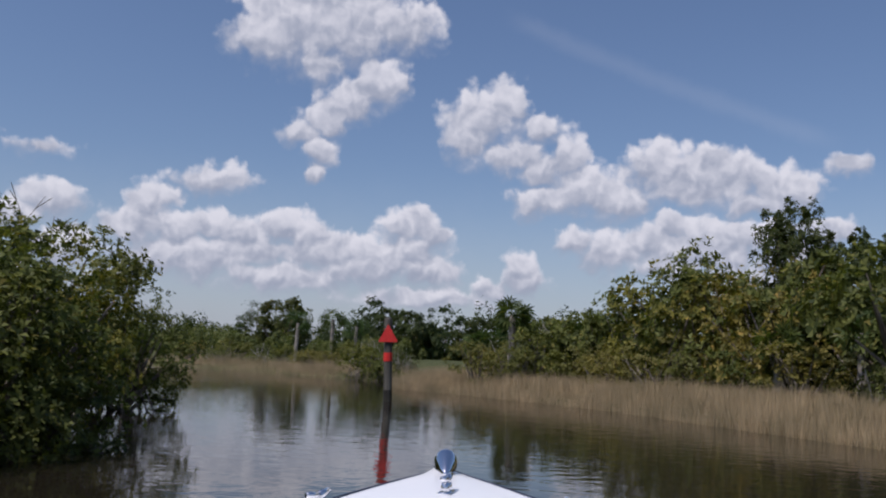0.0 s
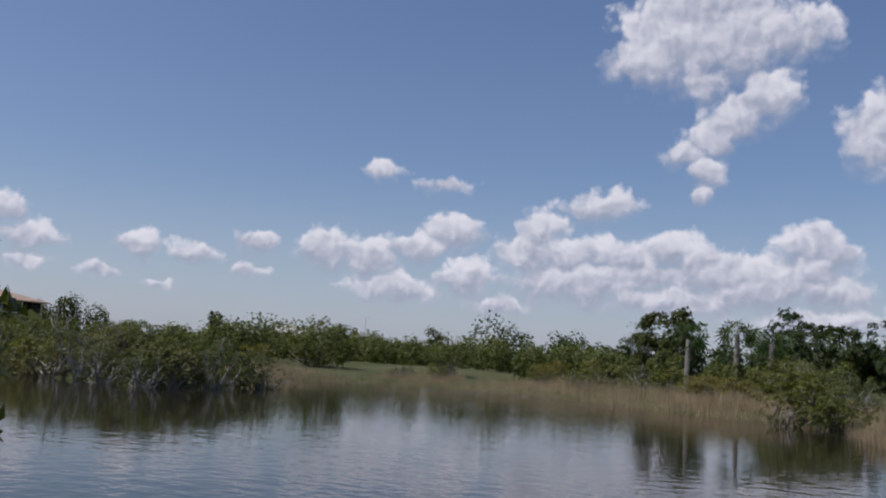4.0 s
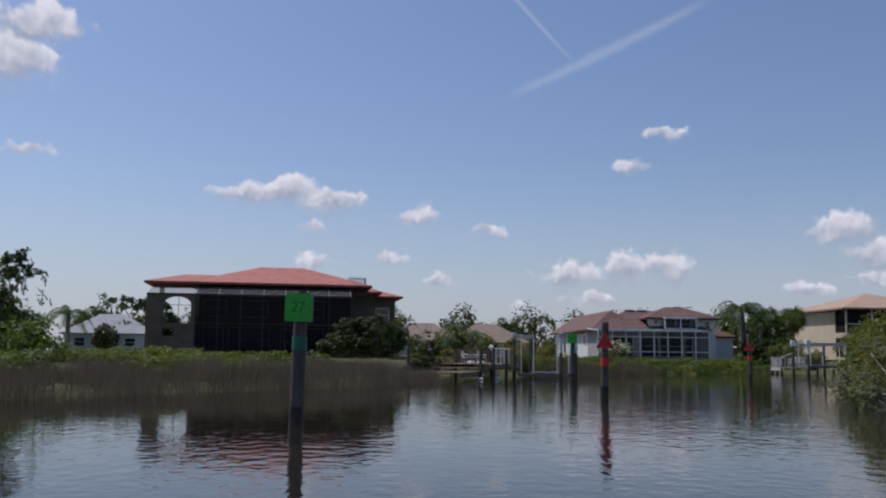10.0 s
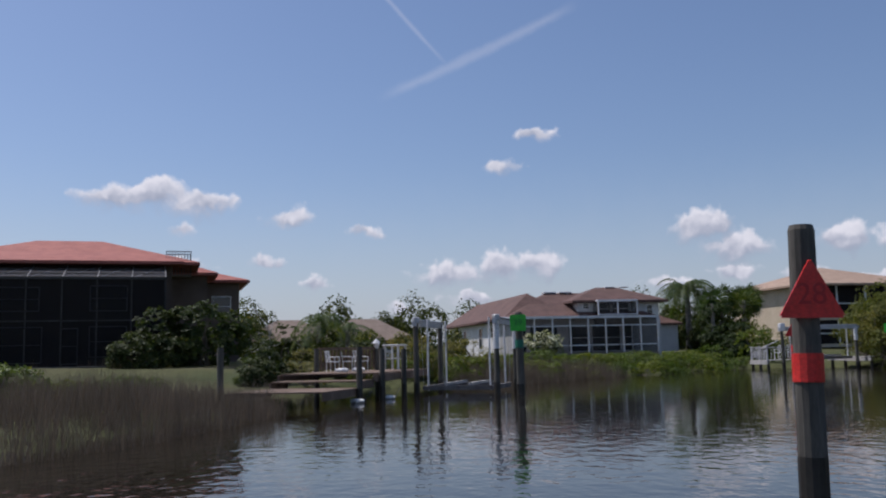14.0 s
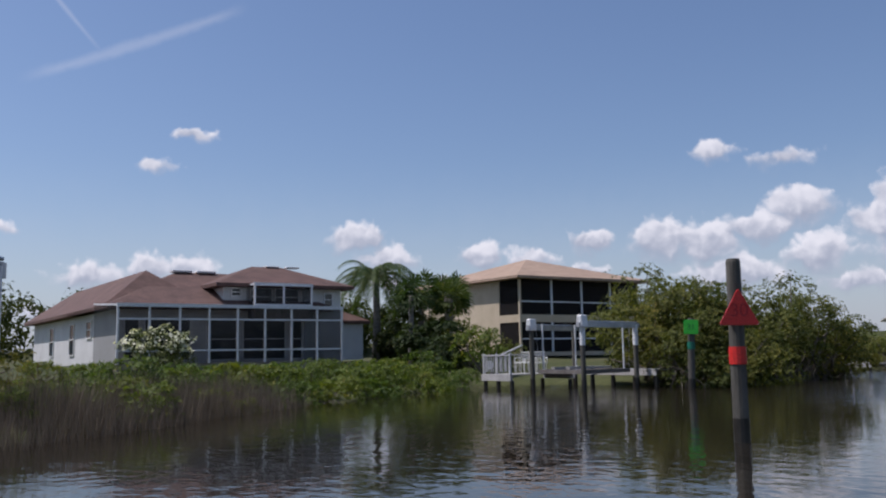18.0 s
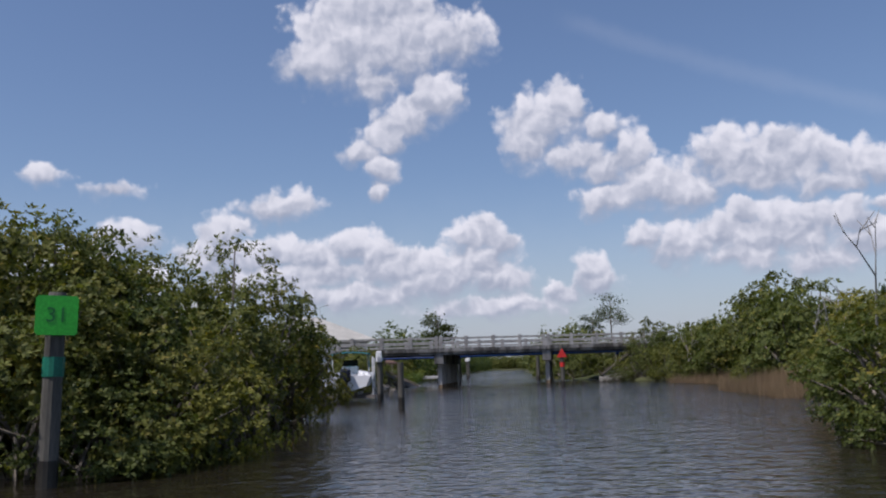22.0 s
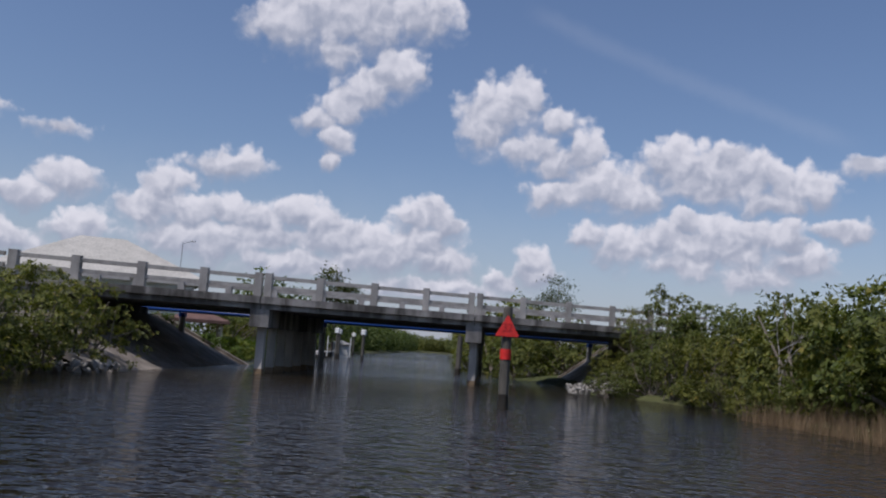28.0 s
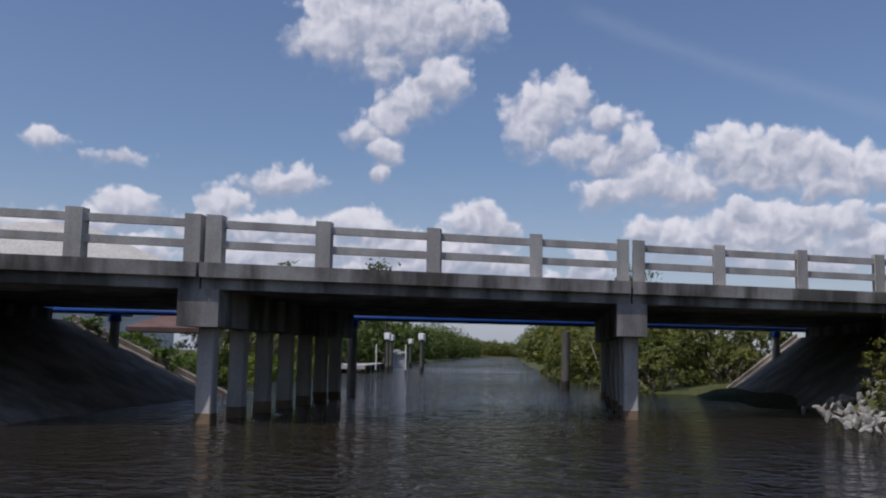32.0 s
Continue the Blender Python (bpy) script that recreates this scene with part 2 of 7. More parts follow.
def streak(az0, el0, az1, el1, width, strength):
    """A thin vapour trail between two directions."""
    dx, dy = az1 - az0, el1 - el0
    n = math.hypot(dx, dy)
    dx, dy = dx / n, dy / n
    s = wn("ShaderNodeSeparateXYZ")
    sub = wn("ShaderNodeVectorMath", operation="SUBTRACT")
    wire(wt, flat.outputs[0], sub.inputs[0])
    sub.inputs[1].default_value = (az0, el0, 0)
    wire(wt, sub.outputs[0], s.inputs[0])
    along = wmath("ADD", wmath("MULTIPLY", s.outputs[0], dx), wmath("MULTIPLY", s.outputs[1], dy))
    across = wmath("ABSOLUTE", wmath("ADD", wmath("MULTIPLY", s.outputs[0], -dy), wmath("MULTIPLY", s.outputs[1], dx)))
    across = wmath("ADD", across, wmath("MULTIPLY", NOISE, width * 0.8))
    a = wmap(across, 0.0, width, strength, 0.0)
    a = wmath("MULTIPLY", a, wmap(along, -1.0, 2.0, 0.0, 1.0))
    return wmath("MULTIPLY", a, wmap(along, n - 2.0, n + 1.0, 1.0, 0.0))


TRAIL = streak(81.6, 16.6, 69.4, 21.5, 0.5, 0.16)
TRAIL = wmath("MAXIMUM", TRAIL, streak(77.8, 18.6, 83.0, 24.0, 0.24, 0.16))
TRAIL = wmath("MAXIMUM", TRAIL, streak(6.0, 21.7, -14.0, 13.6, 0.9, 0.055))
cloud_col = wn("ShaderNodeMix", data_type="RGBA")
wire(wt, LIT, cloud_col.inputs["Factor"])
cloud_col.inputs["A"].default_value = (3.75, 4.15, 4.85, 1)
cloud_col.inputs["B"].default_value = (8.3, 8.3, 8.3, 1)
mix1 = wn("ShaderNodeMix", data_type="RGBA")
wire(wt, wmath("MAXIMUM", ALPHA, TRAIL), mix1.inputs["Factor"])
mist = wn("ShaderNodeMix", data_type="RGBA")
wire(wt, HAZE, mist.inputs["Factor"])
wire(wt, sky.outputs[0], mist.inputs["A"])
mist.inputs["B"].default_value = (5.0, 5.6, 6.4, 1)
wire(wt, mist.outputs["Result"], mix1.inputs["A"])
wire(wt, cloud_col.outputs["Result"], mix1.inputs["B"])
back = wn("ShaderNodeBackground")
back.inputs["Strength"].default_value = 0.09
wire(wt, mix1.outputs["Result"], back.inputs["Color"])
wout = wn("ShaderNodeOutputWorld")
wire(wt, back.outputs[0], wout.inputs["Surface"])

sun_data = bpy.data.lights.new("sun", "SUN")
sun_data.energy, sun_data.angle, sun_data.color = 3.6, radians(0.6), (1.0, 0.95, 0.87)
sun = new("sun", sun_data)
sun.rotation_euler = (radians(90 - SUN_EL), 0, radians(180 + SUN_AZ))

# ---- materials ----


class Mat:
    """A small builder of node materials."""

    def __init__(self, name, rough=0.6, metal=0.0, spec=0.5):
        self.m = bpy.data.materials.new(name)
        self.m.use_nodes = True
        self.t = self.m.node_tree
        self.b = self.t.nodes["Principled BSDF"]
        self.b.inputs["Roughness"].default_value = rough
        self.b.inputs["Metallic"].default_value = metal
        self.b.inputs["Specular IOR Level"].default_value = spec
        self.c = self.t.nodes.new("ShaderNodeTexCoord").outputs["Object"]

    def node(self, kind, **kw):
        return set_up(self.t.nodes.new(kind), kw)

    def noise(self, scale, detail=4.0, stretch=(1, 1, 1), rough=0.55):
        mp = self.node("ShaderNodeMapping")
        mp.inputs["Scale"].default_value = stretch
        self.t.links.new(self.c, mp.inputs["Vector"])
        n = self.node("ShaderNodeTexNoise")
        n.inputs["Scale"].default_value, n.inputs["Detail"].default_value, n.inputs["Roughness"].default_value = scale, detail, rough
        self.t.links.new(mp.outputs[0], n.inputs["Vector"])
        return n.outputs["Fac"]

    def ramp(self, fac, *stops):
        r = self.node("ShaderNodeValToRGB")
        e = r.color_ramp.elements
        while len(e) < len(stops):
            e.new(0.5)
        for k, (p, col) in zip(e, stops):
            k.position, k.color = p, (*col, 1)
        self.t.links.new(fac, r.inputs[0])
        return r.outputs["Color"]

    def mix(self, a, b, fac, blend="MIX"):
        n = self.node("ShaderNodeMix", data_type="RGBA", blend_type=blend)
        for sock, v in ((n.inputs["A"], a), (n.inputs["B"], b), (n.inputs["Factor"], fac)):
            if isinstance(v, (int, float)):
                sock.default_value = v
            elif isinstance(v, tuple):
                sock.default_value = (*v, 1)
            else:
                self.t.links.new(v, sock)
        return n.outputs["Result"]

    def color(self, v):
        if isinstance(v, tuple):
            self.b.inputs["Base Color"].default_value = (*v, 1)
        else:
            self.t.links.new(v, self.b.inputs["Base Color"])
        return self

    def bump(self, h, strength=0.3, distance=0.02):
        n = self.node("ShaderNodeBump")
        n.inputs["Strength"].default_value, n.inputs["Distance"].default_value = strength, distance
        self.t.links.new(h, n.inputs["Height"])
        self.t.links.new(n.outputs[0], self.b.inputs["Normal"])
        return self


def worn(name, a, b, rough=0.7, scale=3.0, fine=40.0, stretch=(1, 1, 1), bump=0.25, spec=0.4, metal=0.0, dist=0.01):
    """A surface between two colours, mottled at two scales."""
    m = Mat(name, rough, metal, spec)
    n1, n2 = m.noise(scale, 5, stretch), m.noise(fine, 3, stretch)
    col = m.ramp(n1, (0.3, a), (0.7, b))
    m.color(m.mix(col, m.ramp(n2, (0.35, (0.62, 0.62, 0.62)), (0.65, (1.12, 1.12, 1.12))), 0.55, "MULTIPLY"))
    return m.bump(n2, bump, dist).m


def leafy(name, dark, light, yellow, rough=0.6, through=(1.6, 1.7, 0.7), see=0.28, varied=True):
    """Leaves that differ from one to the next."""
    m = Mat(name, rough, 0.0, 0.2)
    g = m.node("ShaderNodeNewGeometry")
    o = m.node("ShaderNodeObjectInfo")
    col = m.ramp(g.outputs["Random Per Island"], (0.0, dark), (0.6, light), (0.93, light), (1.0, yellow))
    tint = m.ramp(o.outputs["Random"], (0.0, (0.74, 0.86, 0.78)), (0.5, (1.0, 1.0, 1.0)), (0.8, (1.15, 1.08, 0.92)), (1.0, (1.38, 1.16, 0.85)))
    if varied:
        col = m.mix(col, tint, 1.0, "MULTIPLY")
    big_spots = m.ramp(m.noise(0.9, 3), (0.32, (0.62, 0.66, 0.58)), (0.68, (1.25, 1.2, 1.08)))
    m.color(m.mix(col, big_spots, 1.0, "MULTIPLY"))
    tr = m.node("ShaderNodeBsdfTranslucent")
    m.t.links.new(m.mix(col, through, 1.0, "MULTIPLY"), tr.inputs["Color"])
    mx = m.node("ShaderNodeMixShader")
    mx.inputs[0].default_value = see
    m.t.links.new(m.b.outputs[0], mx.inputs[1])
    m.t.links.new(tr.outputs[0], mx.inputs[2])
    m.t.links.new(mx.outputs[0], m.t.nodes["Material Output"].inputs["Surface"])
    return m.m


M_LEAF = leafy("mangrove_leaf", (0.036, 0.05, 0.014), (0.125, 0.138, 0.036), (0.24, 0.2, 0.055))
M_LEAF_DARK = leafy("dark_leaf", (0.02, 0.035, 0.014), (0.055, 0.075, 0.026), (0.12, 0.11, 0.03))
M_LEAF_GREY = leafy("grey_leaf", (0.055, 0.065, 0.032), (0.125, 0.132, 0.064), (0.22, 0.19, 0.1))
M_LEAF_BRIGHT = leafy("bright_leaf", (0.045, 0.075, 0.015), (0.12, 0.16, 0.034), (0.24, 0.22, 0.05))
# olive leaf of far trees, lightened so that distance haze sits in its colour
M_LEAF_HAZY = leafy("hazy_marsh_leaf", (0.05, 0.07, 0.025), (0.13, 0.15, 0.05), (0.22, 0.2, 0.07))
M_LEAF_OLIVE = leafy("olive_leaf", (0.075, 0.078, 0.026), (0.185, 0.17, 0.055), (0.3, 0.22, 0.08))
M_PALM = leafy("palm_frond", (0.025, 0.05, 0.018), (0.065, 0.098, 0.03), (0.16, 0.15, 0.06))
M_REED = leafy("dry_reed", (0.22, 0.17, 0.108), (0.46, 0.36, 0.235), (0.27, 0.22, 0.12), 0.8, (1.2, 1.05, 0.85), 0.15, False)
M_REED_DULL = leafy("dull_reed", (0.10, 0.083, 0.066), (0.225, 0.185, 0.15), (0.13, 0.115, 0.075), 0.8, (1.2, 1.05, 0.85), 0.15, False)
M_REED_RED = leafy("rusty_reed", (0.13, 0.09, 0.055), (0.25, 0.18, 0.115), (0.17, 0.14, 0.07), 0.7, (1.2, 1.05, 0.85), 0.15, False)
M_FLOWER = leafy("white_flower", (0.65, 0.63, 0.6), (0.8, 0.79, 0.76), (0.8, 0.78, 0.7), 0.6)
M_BARK = worn("bark", (0.10, 0.08, 0.06), (0.24, 0.21, 0.17), 0.9, 4.0, 30.0, (1, 1, 0.3), 0.5)
M_DEADWOOD = worn("dead_wood", (0.28, 0.26, 0.23), (0.42, 0.40, 0.36), 0.9, 4.0, 30.0, (1, 1, 0.3), 0.4)
M_PALMTRUNK = worn("palm_trunk", (0.16, 0.14, 0.12), (0.34, 0.31, 0.27), 0.9, 2.0, 12.0, (1, 1, 3), 0.5)
M_PILE = worn("weathered_pile", (0.05, 0.047, 0.038), (0.15, 0.14, 0.115), 0.85, 2.5, 26.0, (2, 2, 0.25), 0.5)
M_PILE_WET = worn("wet_pile", (0.018, 0.016, 0.013), (0.05, 0.045, 0.035), 0.4, 3.0, 20.0, (1, 1, 0.5), 0.4)
M_PLANK = worn("dock_plank", (0.13, 0.09, 0.06), (0.27, 0.19, 0.135), 0.8, 1.5, 24.0, (1, 6, 1), 0.3)
M_PLANK_GREY = worn("grey_plank", (0.34, 0.33, 0.31), (0.52, 0.50, 0.47), 0.8, 1.5, 24.0, (1, 6, 1), 0.3)
M_PLANK_PALE = worn("pale_grey_rail", (0.42, 0.42, 0.41), (0.58, 0.575, 0.56), 0.7, 2.0, 20.0, bump=0.15)
M_WHITE = worn("white_paint", (0.72, 0.72, 0.70), (0.82, 0.82, 0.80), 0.5, 2.0, 20.0, bump=0.08)
M_PLASTIC = worn("white_plastic", (0.74, 0.74, 0.72), (0.82, 0.82, 0.80), 0.35, 1.0, 10.0, bump=0.03)
M_GALV = worn("galvanised_steel", (0.42, 0.43, 0.44), (0.6, 0.61, 0.62), 0.45, 3.0, 30.0, bump=0.1, metal=0.6)
M_GALV_DARK = worn("stained_steel", (0.10, 0.09, 0.08), (0.22, 0.2, 0.18), 0.7, 3.0, 30.0, bump=0.2)
M_CHROME = Mat("chrome", 0.08, 1.0).color((0.8, 0.8, 0.82)).m
M_BRONZE = worn("bronze_aluminium", (0.03, 0.027, 0.024), (0.055, 0.05, 0.045), 0.5, 2.0, 20.0, bump=0.05)
M_ALU = worn("white_aluminium", (0.66, 0.67, 0.68), (0.76, 0.77, 0.78), 0.45, 2.0, 20.0, bump=0.05)


def concrete(name, a, b, streaks=0.5):
    """Cast concrete with dark water streaks running down it."""
    m = Mat(name, 0.85, 0.0, 0.3)
    n1, n2, n3 = m.noise(0.9, 6), m.noise(22.0, 4), m.noise(0.85, 5, (1.6, 1.6, 0.3))
    col = m.ramp(n1, (0.3, a), (0.72, b))
    col = m.mix(col, m.ramp(n3, (0.42, (0.26, 0.25, 0.235)), (0.58, (1, 1, 1))), streaks, "MULTIPLY")
    m.color(m.mix(col, m.ramp(n2, (0.3, (0.75, 0.75, 0.75)), (0.7, (1.1, 1.1, 1.1))), 0.6, "MULTIPLY"))
    return m.bump(n2, 0.35, 0.01).m


M_CONCRETE = concrete("bridge_concrete", (0.2, 0.19, 0.172), (0.44, 0.41, 0.37), 0.9)
M_RAIL = concrete("rail_concrete", (0.42, 0.395, 0.355), (0.6, 0.565, 0.51), 0.35)
M_SLAB = concrete("slope_concrete", (0.2, 0.175, 0.145), (0.36, 0.32, 0.27), 0.5)
M_TIDE = worn("tide_stain", (0.13, 0.085, 0.045), (0.24, 0.17, 0.10), 0.8, 2.0, 24.0, bump=0.3)
M_SIGN_RED = worn("red_sign", (0.62, 0.03, 0.025), (0.72, 0.045, 0.035), 0.35, 2.0, 30.0, bump=0.03)
M_SIGN_GREEN = worn("green_sign", (0.03, 0.42, 0.03), (0.045, 0.52, 0.045), 0.35, 2.0, 30.0, bump=0.03)
M_BAND_GREEN = worn("dark_green_band", (0.01, 0.13, 0.08), (0.015, 0.18, 0.11), 0.4, 2.0, 30.0, bump=0.03)
M_INK_RED = Mat("dark_red_ink", 0.5).color((0.40, 0.014, 0.014)).m
M_INK_GREEN = Mat("dark_green_ink", 0.5).color((0.012, 0.17, 0.03)).m
M_SIGN_BACK = worn("sign_back", (0.10, 0.10, 0.10), (0.16, 0.16, 0.16), 0.6, 2.0, 20.0, bump=0.05)
M_ROOF_RED = worn("red_tile_roof", (0.30, 0.09, 0.065), (0.42, 0.145, 0.105), 0.75, 1.2, 14.0, bump=0.4)
M_ROOF_BROWN = worn("brown_shingle", (0.095, 0.055, 0.045), (0.16, 0.092, 0.074), 0.85, 1.2, 14.0, bump=0.4)
M_ROOF_TAN = worn("tan_shingle", (0.32, 0.225, 0.16), (0.44, 0.315, 0.225), 0.85, 1.2, 14.0, bump=0.4)
M_ROOF_PALE = worn("pale_metal_roof", (0.40, 0.385, 0.335), (0.50, 0.48, 0.42), 0.5, 1.0, 8.0, bump=0.1)
M_ROOF_GREY = worn("grey_shingle", (0.27, 0.28, 0.29), (0.37, 0.38, 0.39), 0.85, 1.2, 14.0, bump=0.3)
M_ROOF_DULL = worn("dull_tan_shingle", (0.19, 0.145, 0.11), (0.27, 0.21, 0.165), 0.85, 1.2, 14.0, bump=0.4)
M_STUCCO_BROWN = worn("brown_stucco", (0.12, 0.09, 0.072), (0.185, 0.14, 0.11), 0.9, 0.8, 30.0, bump=0.3)
M_STUCCO_WHITE = worn("white_stucco", (0.60, 0.60, 0.58), (0.72, 0.72, 0.70), 0.9, 0.8, 30.0, bump=0.2)
M_STUCCO_TAN = worn("tan_stucco", (0.52, 0.43, 0.30), (0.62, 0.52, 0.38), 0.9, 0.8, 30.0, bump=0.2)
M_GLASS = Mat("dark_window_glass", 0.05, 0.0, 0.6).color((0.02, 0.024, 0.028)).m
M_INSIDE = worn("shaded_interior", (0.03, 0.028, 0.026), (0.06, 0.055, 0.05), 0.9, 0.8, 10.0, bump=0.1)
M_BLUE = worn("blue_pipe_paint", (0.012, 0.055, 0.25), (0.016, 0.08, 0.34), 0.4, 1.0, 20.0, bump=0.03)
M_TEAL = worn("teal_canvas", (0.03, 0.22, 0.26), (0.05, 0.30, 0.34), 0.8, 2.0, 40.0, bump=0.1)
M_NAVY = worn("navy_cowling", (0.012, 0.014, 0.03), (0.025, 0.028, 0.05), 0.3, 2.0, 20.0, bump=0.03)
M_ROCK = worn("pale_riprap", (0.2, 0.19, 0.165), (0.36, 0.34, 0.3), 0.9, 1.5, 20.0, bump=0.5)
M_RUBBER = Mat("black_rubber", 0.5).color((0.02, 0.02, 0.02)).m


def screen_mesh(name, opacity, col):
    """Fly screen: a fine mesh that lets part of the light through."""
    m = Mat(name, 0.8, 0.0, 0.05).color(col)
    tr = m.node("ShaderNodeBsdfTransparent")
    mx = m.node("ShaderNodeMixShader")
    mx.inputs[0].default_value = opacity
    m.t.links.new(tr.outputs[0], mx.inputs[1])
    m.t.links.new(m.b.outputs[0], mx.inputs[2])
    m.t.links.new(mx.outputs[0], m.t.nodes["Material Output"].inputs["Surface"])
    return m.m


M_SCREEN = screen_mesh("fly_screen", 0.5, (0.03, 0.032, 0.035))
M_SCREEN_DARK = screen_mesh("dark_fly_screen", 0.86, (0.022, 0.02, 0.02))
M_SCREEN_TOP = screen_mesh("roof_fly_screen", 0.5, (0.13, 0.13, 0.135))

# water: dark brown, with small wind ripples
mw = Mat("river_water", 0.04, 0.0, 0.5)
mw.color(mw.ramp(mw.noise(0.05, 3), (0.3, (0.012, 0.010, 0.007)), (0.7, (0.022, 0.018, 0.012))))
mw.b.inputs["IOR"].default_value = 1.33
wv1 = mw.noise(1.1, 3, (1, 1, 1))
wv2 = mw.noise(2.8, 2.5, (1, 1.3, 1), 0.5)
calm = mw.ramp(mw.noise(0.045, 2), (0.36, (0.35, 0.35, 0.35)), (0.6, (1, 1, 1)))
wsum = mw.node("ShaderNodeMath", operation="MULTIPLY_ADD")
mw.t.links.new(wv2, wsum.inputs[0])
wsum.inputs[1].default_value = 1.1
mw.t.links.new(wv1, wsum.inputs[2])
wsep = mw.node("ShaderNodeSeparateXYZ")
mw.t.links.new(mw.c, wsep.inputs[0])
windy = mw.node("ShaderNodeMapRange")
mw.t.links.new(wsep.outputs[1], windy.inputs[0])
for i_, v_ in enumerate((58.0, 104.0, 0.13, 3.0)):
    windy.inputs[i_ + 1].default_value = v_
wblow = mw.node("ShaderNodeMath", operation="MULTIPLY")
mw.t.links.new(calm, wblow.inputs[0])
mw.t.links.new(windy.outputs[0], wblow.inputs[1])
calm = wblow.outputs[0]
wmul = mw.node("ShaderNodeMath", operation="MULTIPLY")
mw.t.links.new(wsum.outputs[0], wmul.inputs[0])
mw.t.links.new(calm, wmul.inputs[1])
mw.bump(wmul.outputs[0], 0.6, 0.11)
M_WATER = mw.m

mg = Mat("bank_ground", 0.95, 0.0, 0.2)
gcol = mg.ramp(mg.noise(0.12, 5), (0.3, (0.05, 0.065, 0.02)), (0.55, (0.085, 0.09, 0.035)), (0.75, (0.11, 0.10, 0.055)))
mg.color(mg.mix(gcol, mg.ramp(mg.noise(3.0, 5), (0.3, (0.6, 0.6, 0.6)), (0.7, (1.15, 1.15, 1.15))), 0.8, "MULTIPLY"))
mg.bump(mg.noise(4.0, 5), 0.6, 0.08)
M_GROUND = mg.m

# ---- geometry helpers ----


def mesh_of(bm, name, mat, smooth=False):
    me = bpy.data.meshes.new(name)
    bm.normal_update()
    bm.to_mesh(me)
    bm.free()
    me.materials.append(mat)
    if smooth:
        me.polygons.foreach_set("use_smooth", [True] * len(me.polygons))
    return me


def mesh_from(name, verts, faces, mat):
    me = bpy.data.meshes.new(name)
    me.from_pydata(verts, [], faces)
    me.materials.append(mat)
    return me


def part(name, bm, mat, parent, label="", smooth=False):
    ob = new(name, mesh_of(bm, name, mat, smooth) if isinstance(bm, bmesh.types.BMesh) else bm)
    ob.parent = parent
    return tagged(ob, label)


def thing(name, x, y, z, rz, label, category, group="", kind=""):
    e = new(name)
    e.matrix_world = pose(x, y, z, 0, 0, rz)
    return tagged(e, label, category, group, kind)


def single(name, bm, mat, label, category, group="", kind="", m=None, smooth=False):
    ob = new(name, mesh_of(bm, name, mat, smooth) if isinstance(bm, bmesh.types.BMesh) else bm)
    if m is not None:
        ob.matrix_world = m
    return tagged(ob, label, category, group, kind)


def box(bm, x0, y0, z0, x1, y1, z1, bevel=0.0):
    r = bmesh.ops.create_cube(bm, size=1.0, matrix=Matrix.Translation(((x0 + x1) / 2, (y0 + y1) / 2, (z0 + z1) / 2)) @ Matrix.Diagonal((x1 - x0, y1 - y0, z1 - z0, 1)))
    if bevel:
        es = list({e for v in r["verts"] for e in v.link_edges})
        bmesh.ops.bevel(bm, geom=es, offset=bevel, segments=1, affect="EDGES")
    return bm


def boxed(*a, bevel=0.0):
    return box(bmesh.new(), *a, bevel=bevel)


def tube(bm, p, q, r0, r1=None, seg=10, caps=True):
    p, q = Vector(p), Vector(q)
    d = q - p
    m = Matrix.Translation((p + q) / 2) @ d.to_track_quat("Z", "Y").to_matrix().to_4x4()
    bmesh.ops.create_cone(bm, cap_ends=caps, segments=seg, radius1=r0, radius2=r0 if r1 is None else r1, depth=d.length, matrix=m)
    return bm


def tubed(*a, **k):
    return tube(bmesh.new(), *a, **k)


def beam(bm, p, q, w, h):
    """A square bar between two points."""
    p, q = Vector(p), Vector(q)
    d = q - p
    m = Matrix.Translation((p + q) / 2) @ d.to_track_quat("Z", "Y").to_matrix().to_4x4() @ Matrix.Diagonal((w, h, d.length, 1))
    bmesh.ops.create_cube(bm, size=1.0, matrix=m)
    return bm


def quad_slab(bm, a, b, c, d, t):
    """A slab of thickness t under the four corners."""
    top = [bm.verts.new(v) for v in (a, b, c, d)]
    low = [bm.verts.new((v[0], v[1], v[2] - t)) for v in (a, b, c, d)]
    bm.faces.new(top)
    bm.faces.new(low[::-1])
    for i in range(4):
        j = (i + 1) % 4
        bm.faces.new((top[j], top[i], low[i], low[j]))
    bmesh.ops.recalc_face_normals(bm, faces=bm.faces)
    return bm


# ---- the river's outline ----
SHORE_LEFT = [(-3, -900), (-6, -60), (-6.6, 0), (-8.0, 11.0), (-9.7, 15.6), (-11.6, 21.0), (-14.5, 21.6), (-19.5, 22.4), (-24.0, 23.6), (-27, 20.5), (-34, 18.0),
              (-40, 18.6), (-46, 13.5), (-55.7, 15.6), (-60.6, 19.6), (-64.4, 22.8), (-67, 25.6), (-71, 28.6), (-77.6, 31.2), (-82.0, 30.6), (-91.0, 32.6),
              (-93.0, 36.6), (-93.6, 41.6), (-96.2, 44.6), (-99, 47.3), (-102, 51.2), (-104, 55.0), (-106.2, 59.4), (-111, 65.2)]
SHORE_LEFT_2 = [(-108, 67.6), (-104.2, 67.6), (-101, 67.2), (-100.2, 70), (-101.4, 75), (-102, 78.4), (-101.5, 81.5), (-105, 84.5), (-110, 88), (-111, 100),
                (-111, 109), (-111.9, 114.2), (-113.4, 119), (-115, 124.6), (-116.4, 133), (-119.5, 146), (-124, 170), (-130, 205), (-140, 262), (-152, 330), (-170, 440)]
